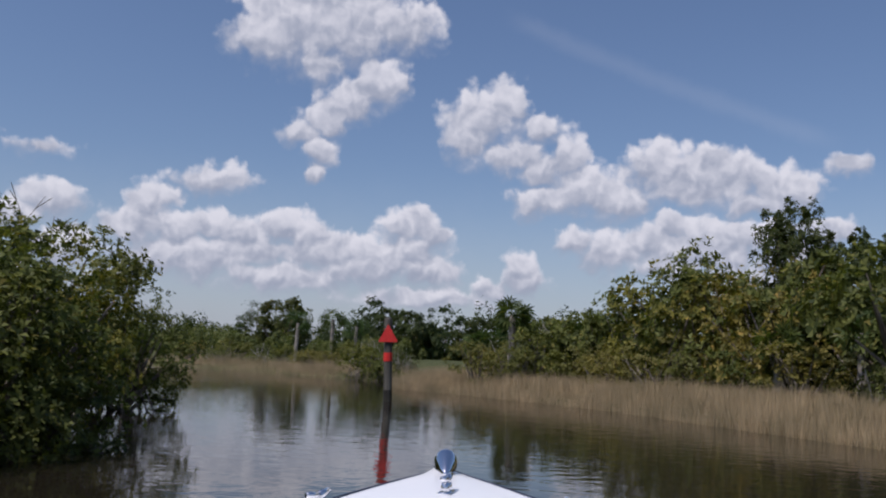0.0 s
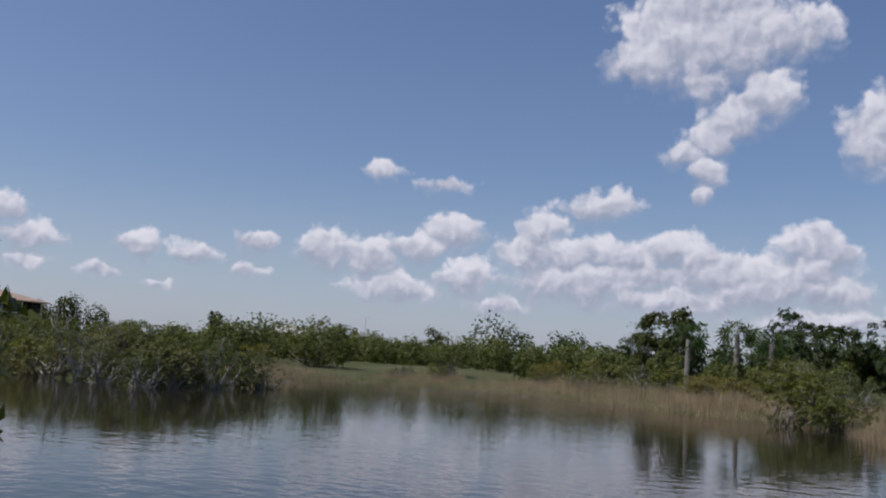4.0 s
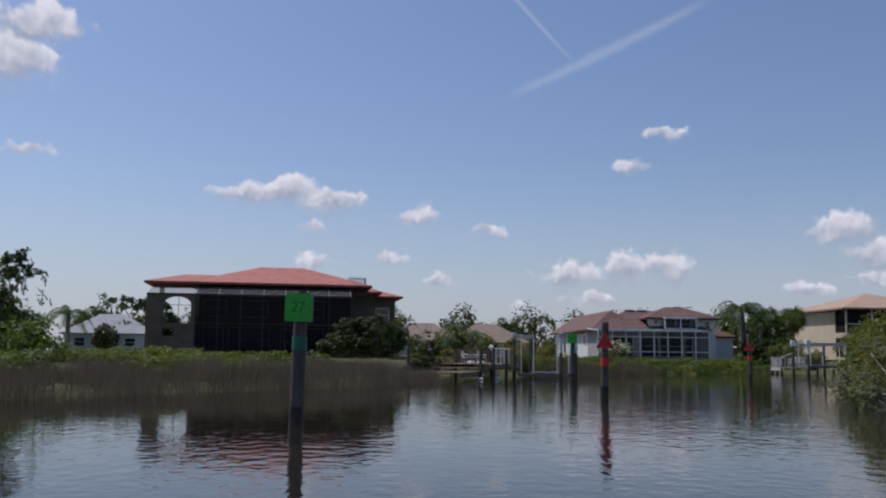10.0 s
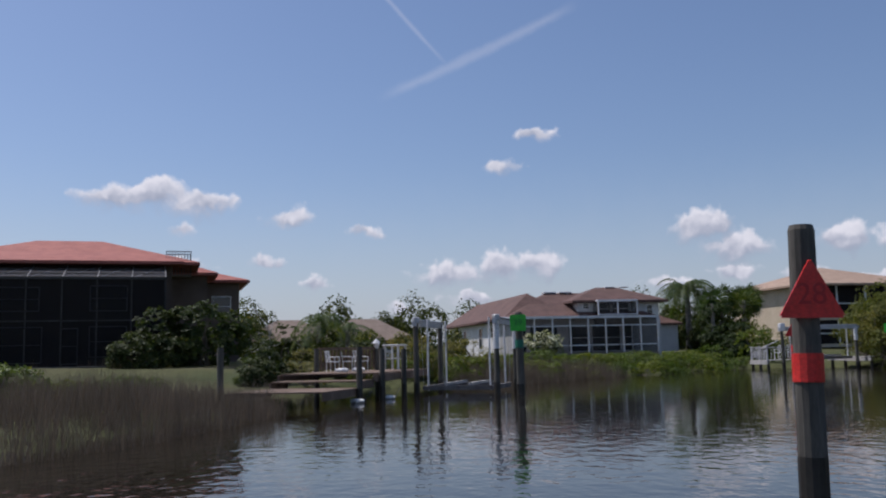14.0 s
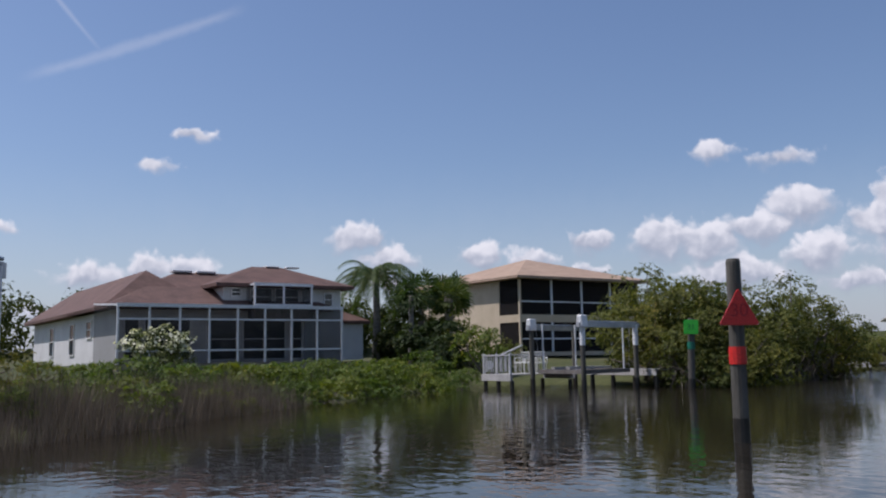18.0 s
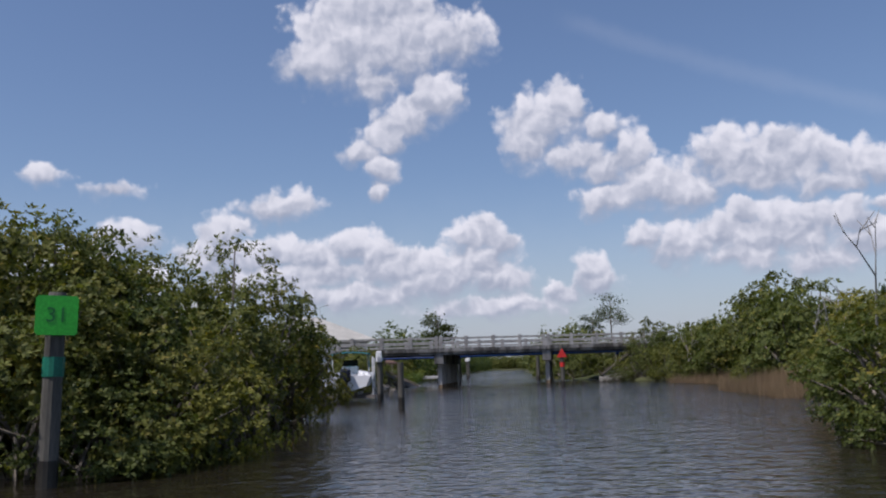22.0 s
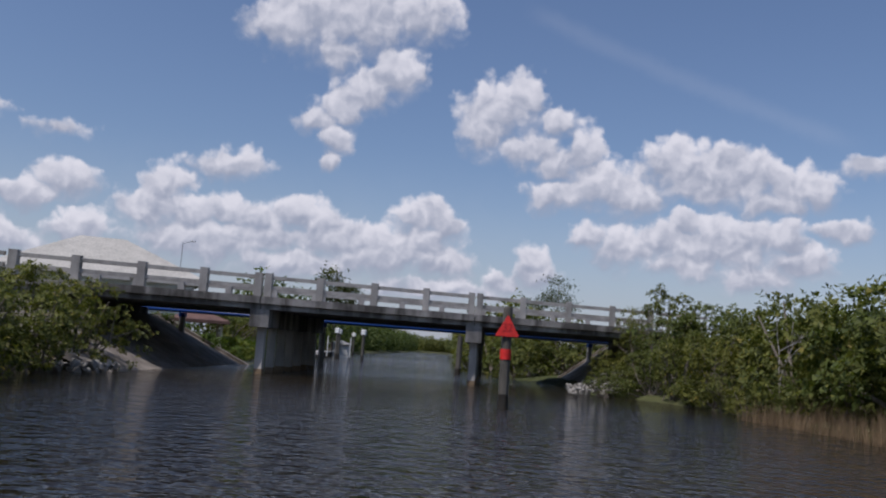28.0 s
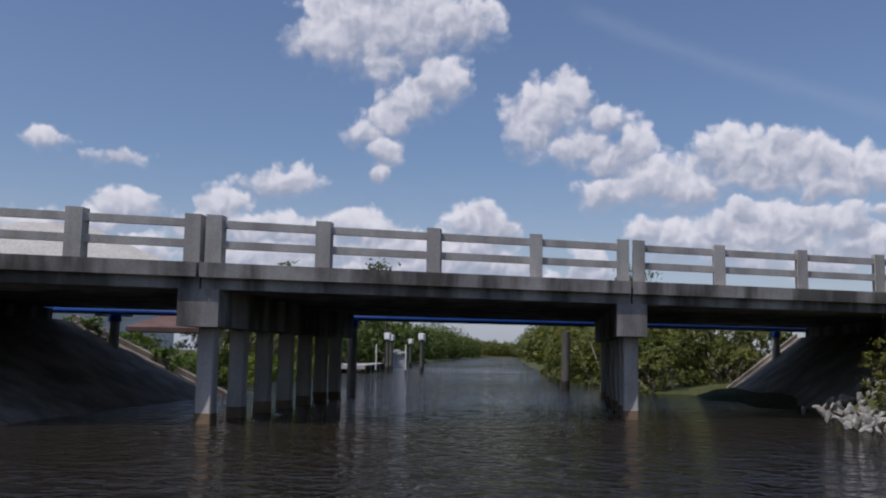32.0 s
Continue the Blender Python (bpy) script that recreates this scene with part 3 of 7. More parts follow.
SHORE_RIGHT = [(-156, 440), (-139, 330), (-127, 262), (-117, 205), (-109, 170), (-103.5, 150), (-100.8, 140), (-98.0, 131), (-95.6, 126.6), (-93.6, 123), (-91.3, 116),
               (-89.2, 109), (-89.4, 104), (-89.8, 99.5), (-88.6, 93), (-88.1, 87.5), (-89.5, 80.5), (-89.7, 73.5), (-89.0, 68), (-86, 64), (-78, 57), (-70, 50), (-62, 45.6)]
SHORE_RIGHT_2 = [(-54.2, 41.6), (-48, 40.2), (-40, 38.9), (-34.4, 38.4), (-33.4, 41.5), (-35.0, 47), (-39.5, 52), (-44, 58), (-44.5, 64.5), (-39, 67), (-34, 65.5), (-28.4, 63.8),
                 (-21.1, 57.3), (-16.8, 54.6), (-13.6, 57.5), (-10.3, 46.4), (-8.2, 40.4), (-4.2, 36.2), (0.8, 29.4), (3.5, 24), (6, 19), (9, 8), (10, -60), (12, -900)]
RIVER = np.array(SHORE_LEFT + SHORE_LEFT_2 + SHORE_RIGHT + SHORE_RIGHT_2, float)


def river_distance(x, y):
    """Distance to the river's outline, positive on land, for arrays."""
    best = np.full(x.shape, 1e9)
    inside = np.zeros(x.shape, bool)
    for (ax, ay), (bx, by) in zip(RIVER, np.roll(RIVER, -1, 0)):
        dx, dy = bx - ax, by - ay
        u = np.clip(((x - ax) * dx + (y - ay) * dy) / (dx * dx + dy * dy), 0, 1)
        best = np.minimum(best, np.hypot(x - ax - u * dx, y - ay - u * dy))
        if ay != by:
            inside ^= ((ay > y) != (by > y)) & (x < dx * (y - ay) / dy + ax)
    return np.where(inside, -best, best)


BR_L, BR_U = Vector((-110.4, 125.5, 0)), Vector((0.846, 0.533, 0))   # foot of the left bent, way along the bridge
BR_M = Vector((-0.122, 0.9925, 0))                                    # way along a bent


def ground_height(x, y):
    d = river_distance(x, y) - 1.0
    z = np.where(d < 0, np.maximum(-1.2, d * 0.5 - 0.05), np.minimum(0.35, 0.12 + d * 0.12) + 0.9 * np.clip((d - 4) / 14, 0, 1))
    z = z + np.where(d > 0, 0.12 * np.sin(x * 0.31 + y * 0.17) * np.sin(y * 0.23 - x * 0.11) * np.clip(d / 6, 0, 1), 0)
    # the road's embankments at both ends of the bridge
    rx, ry = x - BR_L.x, y - BR_L.y
    det = BR_U.x * BR_M.y - BR_U.y * BR_M.x
    s = (rx * BR_M.y - ry * BR_M.x) / det
    w = (BR_U.x * ry - BR_U.y * rx) / det
    out = np.maximum(-8.6 - s, s - 18.0)
    side = np.clip(1 - np.maximum(np.abs(w - 5.0) - 6.2, 0) / 4.0, 0, 1)
    lift = np.clip(out / 1.5, 0, 1) * side * np.clip(1 - np.maximum(out - 120, 0) / 60, 0, 1)
    z = z * (1 - lift) + 2.95 * lift
    fill = 2.2 * np.maximum(np.clip((s - 14.9) / 3.0, 0, 1), np.clip((-3.9 - s) / 4.7, 0, 1)) - 0.22
    return np.where(side > 0, np.maximum(z, fill * side * (np.abs(s - 5) < 40)), z)


def axis_steps(lo, hi, step, far, grow=1.35):
    mid = np.arange(lo, hi + step, step)
    out, s = [], step
    v = mid[-1]
    while v < far:
        s *= grow
        v += s
        out.append(v)
    left, s, v = [], step, mid[0]
    while v > -far:
        s *= grow
        v -= s
        left.append(v)
    return np.array(left[::-1] + list(mid) + out)


gx, gy = axis_steps(-175, 40, 1.25, 3500), axis_steps(-20, 185, 1.25, 3500, 1.12)
GX, GY = np.meshgrid(gx, gy, indexing="ij")
GZ = ground_height(GX, GY)
nx, ny = GX.shape
idx = np.arange(nx * ny).reshape(nx, ny)
faces = np.stack([idx[:-1, :-1], idx[1:, :-1], idx[1:, 1:], idx[:-1, 1:]], -1).reshape(-1, 4)
ground_me = mesh_from("ground", np.stack([GX, GY, GZ], -1).reshape(-1, 3).tolist(), faces.tolist(), M_GROUND)
ground_me.polygons.foreach_set("use_smooth", [True] * len(ground_me.polygons))
tagged(new("ground", ground_me), "low grassy river bank and marsh ground", "ground", kind="structure")
bmw = bmesh.new()
bmesh.ops.create_grid(bmw, x_segments=8, y_segments=8, size=3400)
single("water", bmw, M_WATER, "dark brown river water with light wind ripples", "water", kind="structure")

def gz(x, y):
    return float(ground_height(np.array([float(x)]), np.array([float(y)]))[0])


# ---- plants ----
rng = np.random.default_rng(7)


def leaf_blades(centres, normals, length, width, spread=0.7, seed=0):
    """Pointed leaves at the centres, turned about the normals, three corners each."""
    g = np.random.default_rng(seed)
    n = len(centres)
    nrm = normals + g.normal(0, spread, (n, 3))
    nrm /= np.linalg.norm(nrm, axis=1)[:, None] + 1e-9
    a = np.cross(nrm, g.normal(0, 1, (n, 3)))
    a /= np.linalg.norm(a, axis=1)[:, None] + 1e-9
    b = np.cross(nrm, a)
    s = g.uniform(0.7, 1.3, (n, 1))
    v = np.stack([centres - a * length * s / 2, centres + a * length * s * 0.2 + b * width * s * 0.62, centres + a * length * s / 2 - b * width * s * 0.38], 1)
    return v.reshape(-1, 3)


def leaf_mesh(name, verts, mat, k=3):
    n = len(verts) // k
    me = bpy.data.meshes.new(name)
    me.vertices.add(len(verts))
    me.vertices.foreach_set("co", verts.astype(np.float32).ravel())
    me.loops.add(k * n)
    me.loops.foreach_set("vertex_index", np.arange(k * n, dtype=np.int32))
    me.polygons.add(n)
    me.polygons.foreach_set("loop_start", np.arange(0, k * n, k, dtype=np.int32))
    me.update(calc_edges=True)
    me.materials.append(mat)
    return me


def clump_points(seed, clumps, leaves, half, low=-0.5, tight=0.13, lobes=7):
    """Rosette centres and outward ways for a billowy crown of several lobes, with half sizes half, standing on z = 0."""
    g = np.random.default_rng(seed)
    ld = g.normal(0, 1, (lobes * 6, 3))
    ld /= np.linalg.norm(ld, axis=1)[:, None]
    ld = ld[ld[:, 2] > low][:lobes]
    lc = np.vstack([ld * g.uniform(0.42, 0.66, (len(ld), 1)), [[0, 0, -0.1]]])
    lr = np.r_[g.uniform(0.34, 0.5, len(ld)), 0.55]
    k = g.integers(0, len(lc), clumps)
    d = g.normal(0, 1, (clumps, 3)) + lc[k] * 0.9 + np.array([0, 0, 0.15])
    d /= np.linalg.norm(d, axis=1)[:, None]
    c = lc[k] + d * (lr[k] * g.uniform(0.68, 1.04, clumps))[:, None]
    c[:, 2] = np.maximum(c[:, 2], low + g.uniform(0, 0.15, clumps))
    size = g.uniform(0.6, 1.5, clumps)
    n = g.integers(0, clumps, clumps * leaves)
    u = g.normal(0, 1, (len(n), 3)) + d[n] * 0.5 + np.array([0, 0, 0.35])
    u /= np.linalg.norm(u, axis=1)[:, None]
    p = c[n] + u * (tight * 1.75 * size[n] * g.uniform(0.02, 1, len(n)) ** 0.5)[:, None] * np.array([1.2, 1.2, 0.72])
    way = d[n] * 0.35 + u * 0.55 + np.array([0, 0, 0.4])
    hv = np.array(half)
    p = p * hv
    p[:, 2] -= hv[2] * low * 0.95
    c = c * hv - np.array([0, 0, hv[2] * low * 0.95])
    return p, way / (np.linalg.norm(way, axis=1)[:, None] + 1e-9), c


def rosettes(p, way, length, width, seed, each=5):
    """A whorl of leaves round each twig end, opening outwards."""
    g = np.random.default_rng(seed)
    n = len(p)
    t1 = np.cross(way, g.normal(0, 1, (n, 3)))
    t1 /= np.linalg.norm(t1, axis=1)[:, None] + 1e-9
    t2 = np.cross(way, t1)
    out = []
    for i in range(each):
        a = i * 6.283 / each + g.uniform(-0.4, 0.4, (n, 1))
        d = t1 * np.cos(a) + t2 * np.sin(a)
        side = np.cross(way, d)
        d = d + way * g.uniform(0.05, 0.9, (n, 1))
        d /= np.linalg.norm(d, axis=1)[:, None]
        s = g.uniform(0.7, 1.25, (n, 1))
        w = width * s / 2
        out.append(np.stack([p - side * w * 0.25, p + d * length * s * 0.62 + side * w * 1.25, p + d * length * s - side * w * 0.6], 1))
    return np.stack(out, 1).reshape(-1, 3)


def limb_mesh(name, seed, tips, mat, roots=0, r=0.07, base=0.35):
    """Crooked limbs from the foot to some of the clumps, with prop roots."""
    g = np.random.default_rng(seed)
    bm = bmesh.new()
    for t in tips:
        foot = Vector((g.normal(0, base * 0.5), g.normal(0, base * 0.5), -0.3))
        mid = foot.lerp(Vector(t), 0.5) + Vector(g.normal(0, 0.22, 3))
        tube(bm, foot, mid, r, r * 0.65, 5, False)
        tube(bm, mid, t, r * 0.65, r * 0.22, 5, False)
    for i in range(roots):
        a = g.uniform(0, 6.28)
        q = Vector((math.cos(a), math.sin(a), 0)) * g.uniform(0.5, 1.3)
        top = Vector((q.x * 0.35, q.y * 0.35, g.uniform(0.5, 1.0)))
        tube(bm, top, q + Vector((0, 0, -0.5)), 0.03, 0.025, 4, False)
    return mesh_of(bm, name, mat)


KINDS = {}


def plant_kind(key, seed, clumps, leaves, half, length, width, mat, low=-0.5, tight=0.13, roots=0, limbs=9, bare=0, r=0.07, name="mangrove", bark=None, lobes=7):
    p, way, c = clump_points(seed, clumps, leaves, half, low, tight, lobes)
    crown = leaf_mesh(name + "_crown", rosettes(p, way, length, width, seed), mat)
    g = np.random.default_rng(seed + 5)
    tips = [c[i] for i in g.choice(len(c), min(limbs, len(c)), False)]
    tips += [np.array((t[0] * 1.1, t[1] * 1.1, t[2] * 1.1 + 0.12)) for t in c[g.choice(len(c), bare, False)]]
    KINDS[key] = (name, crown, limb_mesh(name + "_trunk", seed, tips, bark or M_BARK, roots, r))


def plant(key, x, y, size=1.0, turn=0.0, label="", category="", group="", z=None, tall=1.0):
    name, crown, trunk = KINDS[key]
    zz = max(gz(x, y), -0.15) if z is None else z
    e = thing(name, x, y, zz, turn, label, category, group)
    e.scale = (size, size, size * tall)
    part("trunk", trunk, None, e)
    part("crown", crown, None, e)
    return e


def along(line, step, g, jitter=0.4):
    """Points along a polyline with the way to its left."""
    out, carry = [], 0.0
    for (ax, ay), (bx, by) in zip(line[:-1], line[1:]):
        n = math.hypot(bx - ax, by - ay)
        s = carry
        while s < n:
            u = s / n
            out.append((ax + (bx - ax) * u + g.normal(0, jitter), ay + (by - ay) * u + g.normal(0, jitter), -(by - ay) / n, (bx - ax) / n))
            s += step
        carry = s - n
    return out


for i in range(4):
    plant_kind(f"nearby{i}", 81 + i, 170, 11, (2.3, 2.3, 2.1), 0.105, 0.06, M_LEAF, -0.62, 0.078, roots=11, limbs=16, bare=1, name="mangrove_tree")
    plant_kind(f"mangrove{i}", 11 + i, 120, 7, (2.3, 2.3, 2.1), 0.15, 0.085, M_LEAF, -0.62, 0.08, roots=9, limbs=12, bare=1 + i, name="mangrove_tree")
    plant_kind(f"inner{i}", 71 + i, 120, 7, (2.4, 2.4, 2.2), 0.155, 0.09, M_LEAF, -0.5, 0.085, limbs=8, bare=i, name="mangrove_tree")
for i in range(2):
    plant_kind(f"greybush{i}", 31 + i, 110, 7, (2.3, 2.3, 1.8), 0.13, 0.066, M_LEAF_GREY, -0.55, 0.085, roots=6, limbs=14, bare=16, name="mangrove_bush", bark=M_DEADWOOD)
for i in range(2):
    plant_kind(f"olive{i}", 35 + i, 110, 7, (2.3, 2.3, 2.0), 0.13, 0.072, M_LEAF_OLIVE, -0.55, 0.085, limbs=9, bare=5, name="olive_shrub")
for i in range(2):
    plant_kind(f"dark{i}", 41 + i, 320, 17, (1.7, 1.7, 3.6), 0.11, 0.07, M_LEAF_DARK, -0.8, 0.055, limbs=10, r=0.12, name="cedar_tree", lobes=14)
for i in range(2):
    plant_kind(f"shrub{i}", 51 + i, 70, 5, (1.6, 1.6, 1.0), 0.135, 0.075, M_LEAF_BRIGHT, -0.35, 0.1, limbs=5, r=0.04, name="shrub")
for i in range(2):
    plant_kind(f"broad{i}", 61 + i, 170, 11, (3.2, 3.2, 2.9), 0.22, 0.14, M_LEAF_DARK, -0.45, 0.07, limbs=10, r=0.13, name="broadleaf_tree")


# ---- bridge ----
def bridge_point(s, w, z):
    """s metres along the bridge from the left bent, w metres along a bent, height z."""
    p = BR_L + BR_U * s + BR_M * w
    return Vector((p.x, p.y, z))


SPAN = 9.32
DECK_Z, RAIL_Z, SOFFIT = 3.08, 4.03, 2.58
S0, S1, WIDE = -SPAN - 0.1, 2 * SPAN + 0.1, 10.4


def bridge_block(s0, s1, w0, w1, z0, z1):
    bm = bmesh.new()
    return quad_slab(bm, bridge_point(s0, w0, z1), bridge_point(s1, w0, z1), bridge_point(s1, w1, z1), bridge_point(s0, w1, z1), z1 - z0)


bridge = thing("road_bridge", BR_L.x, BR_L.y, 0, 0, "old grey concrete road bridge on square piles over the river", "bridge")
BRI = bridge.matrix_world.inverted()


def bpart(name, bm, mat, parent=None, label=""):
    bm.transform(BRI)
    return part(name, bm, mat, parent or bridge, label)


for k in range(3):
    a, b = S0 if k == 0 else k * SPAN - SPAN + 0.02, S1 if k == 2 else k * SPAN - 0.02
    bpart("deck_slab", bridge_block(a, b, -0.55, WIDE + 0.55, SOFFIT, DECK_Z - 0.2), M_CONCRETE)
    for w0, w1 in ((-0.72, 0.1), (WIDE - 0.1, WIDE + 0.72)):
        bpart("kerb", bridge_block(a + 0.01, b - 0.01, w0, w1, DECK_Z - 0.28, DECK_Z), M_CONCRETE, label="streaked concrete kerb")
for k in range(2):
    s = k * SPAN
    bpart("pile_cap", bridge_block(s - 0.38, s + 0.38, -0.62, WIDE + 0.5, 1.86, SOFFIT - 0.004), M_CONCRETE, label="stained concrete pile cap")
    for i in range(7):
        bm = bmesh.new()
        w = i * (WIDE - 0.2) / 6
        c = bridge_point(s, w, 0)
        box(bm, c.x - 0.165, c.y - 0.165, -1.4, c.x + 0.165, c.y + 0.165, 1.862, bevel=0.025)
        bmesh.ops.rotate(bm, verts=bm.verts, cent=c, matrix=Matrix.Rotation(math.atan2(BR_M.y, BR_M.x), 3, "Z"))
        pile = bpart("column", bm, M_RAIL, label="square concrete pile with a brown tide mark" if i == 0 else "")
        bm = bmesh.new()
        box(bm, c.x - 0.172, c.y - 0.172, -1.3, c.x + 0.172, c.y + 0.172, 0.22 + 0.03 * (i % 3), bevel=0.02)
        bmesh.ops.rotate(bm, verts=bm.verts, cent=c, matrix=Matrix.Rotation(math.atan2(BR_M.y, BR_M.x), 3, "Z"))
        bpart("tide_mark", bm, M_TIDE, pile, "brown tide mark")
# railings: posts and two rails a panel, doubled posts over the bents
for side, w in ((0, -0.4), (1, WIDE + 0.4)):
    posts = []
    for k in range(3):
        for j in range(5):
            s = (k - 1) * SPAN + j * SPAN / 4 + (0.2 if j == 0 else -0.2 if j == 4 else 0)
            posts.append(s)
    for s in posts:
        bpart("rail_post", bridge_block(s - 0.15, s + 0.15, w - 0.13, w + 0.13, DECK_Z, RAIL_Z), M_RAIL)
    for a, b in zip(posts[:-1], posts[1:]):
        if b - a < 1:
            continue
        for z in (DECK_Z + 0.38, RAIL_Z - 0.17):
            bpart("rail", bridge_block(a + 0.15, b - 0.15, w - 0.07, w + 0.07, z - 0.075, z + 0.075), M_RAIL)
# approach parapets on land
for side, w in ((0, -0.4), (1, WIDE + 0.4)):
    for a, b in ((S0 - 3.0, S0), (S1, S1 + 3.0)):
        bpart("rail_post", bridge_block((a + b) / 2 - 0.15, (a + b) / 2 + 0.15, w - 0.13, w + 0.13, DECK_Z - 0.3, RAIL_Z), M_RAIL)
        for z in (DECK_Z + 0.38, RAIL_Z - 0.17):
            bpart("rail", bridge_block(a, b, w - 0.07, w + 0.07, z - 0.075, z + 0.075), M_RAIL)
# abutments with sloped paving
for s0, s1, near in ((S0 + 0.9, -2.95, -5.6), (S1 - 0.9, 14.2, 0.5)):
    bm = bmesh.new()
    quad_slab(bm, bridge_point(s0, near + 0.4, 2.25), bridge_point(s1 + 0.3, near, -0.35), bridge_point(s1 - 0.4, WIDE + 1.9, -0.35), bridge_point(s0, WIDE + 1.9, 2.25), 0.25)
    bpart("slope_paving", bm, M_SLAB, label="sloped concrete bank paving")
    bm = bmesh.new()
    w = WIDE + 1.9
    quad_slab(bm, bridge_point(s0, w - 0.15, 2.4), bridge_point(s1 - 0.4, w - 0.15, -0.2), bridge_point(s1 - 0.4, w + 0.15, -0.2), bridge_point(s0, w + 0.15, 2.4), 0.3)
    bpart("paving_kerb", bm, M_SLAB)
    for j in (1, 2):
        u = j / 3
        a0, a1 = bridge_point(s0, near + 0.4 + (w - near) * u, 2.262), bridge_point(s1, near + (w - near) * u, -0.338)
        bpart("paving_joint", beam(bmesh.new(), a0, a1, 0.05, 0.012), M_TIDE)
    e = s0 + (-1.5 if s0 < 0 else 1.5)
    bpart("abutment", bridge_block(min(s0, e), max(s0, e), -0.6, WIDE + 0.6, 0.2, SOFFIT - 0.02), M_CONCRETE)
road = bridge_block(S0 - 160, S1 + 160, 0.12, WIDE - 0.12, DECK_Z - 0.2, DECK_Z - 0.08)
single("road", road, worn("asphalt", (0.04, 0.04, 0.042), (0.07, 0.07, 0.07), 0.9, 1.0, 40.0, bump=0.2), "worn asphalt road across the bridge", "road", kind="structure")
# blue pipe carried on its own piles on the far side
pipe = thing("water_main", *bridge_point(0, WIDE + 1.0, 0), 0, "blue painted water main on timber piles beside the bridge", "pipe")
PIN = pipe.matrix_world.inverted()
bm = tubed(bridge_point(S0 - 1, WIDE + 1.0, 2.53), bridge_point(S1 + 1, WIDE + 1.0, 2.53), 0.1, seg=14)
bm.transform(PIN)
part("pipe", bm, M_BLUE, pipe, "blue painted pipe", True)
for s in (-7.0, 0.25, 9.45, 16.6):
    p = bridge_point(s, WIDE + 1.0, 0)
    bm = tubed((p.x, p.y, -1.5), (p.x, p.y, 2.34), 0.16, 0.15, seg=12)
    bm.transform(PIN)
    part("column", bm, M_RAIL, pipe)
    bm = tubed((p.x, p.y, 2.22), (p.x, p.y, 2.42), 0.2, 0.2, seg=12)
    bm.transform(PIN)
    part("bracket", bm, M_BLUE, pipe)


dolphin = thing("mooring_post", -105.9, 147.2, 0, 0, "dark timber pile standing in the canal past the bridge", "post")
part("post", tubed((0, 0, -1.4), (0.05, 0.02, 2.4), 0.19, 0.17, seg=12), M_PILE, dolphin)
part("waterline_stain", tubed((0, 0, -1.3), (0.01, 0, 0.35), 0.2, 0.192, seg=12), M_PILE_WET, dolphin, "dark wet foot")


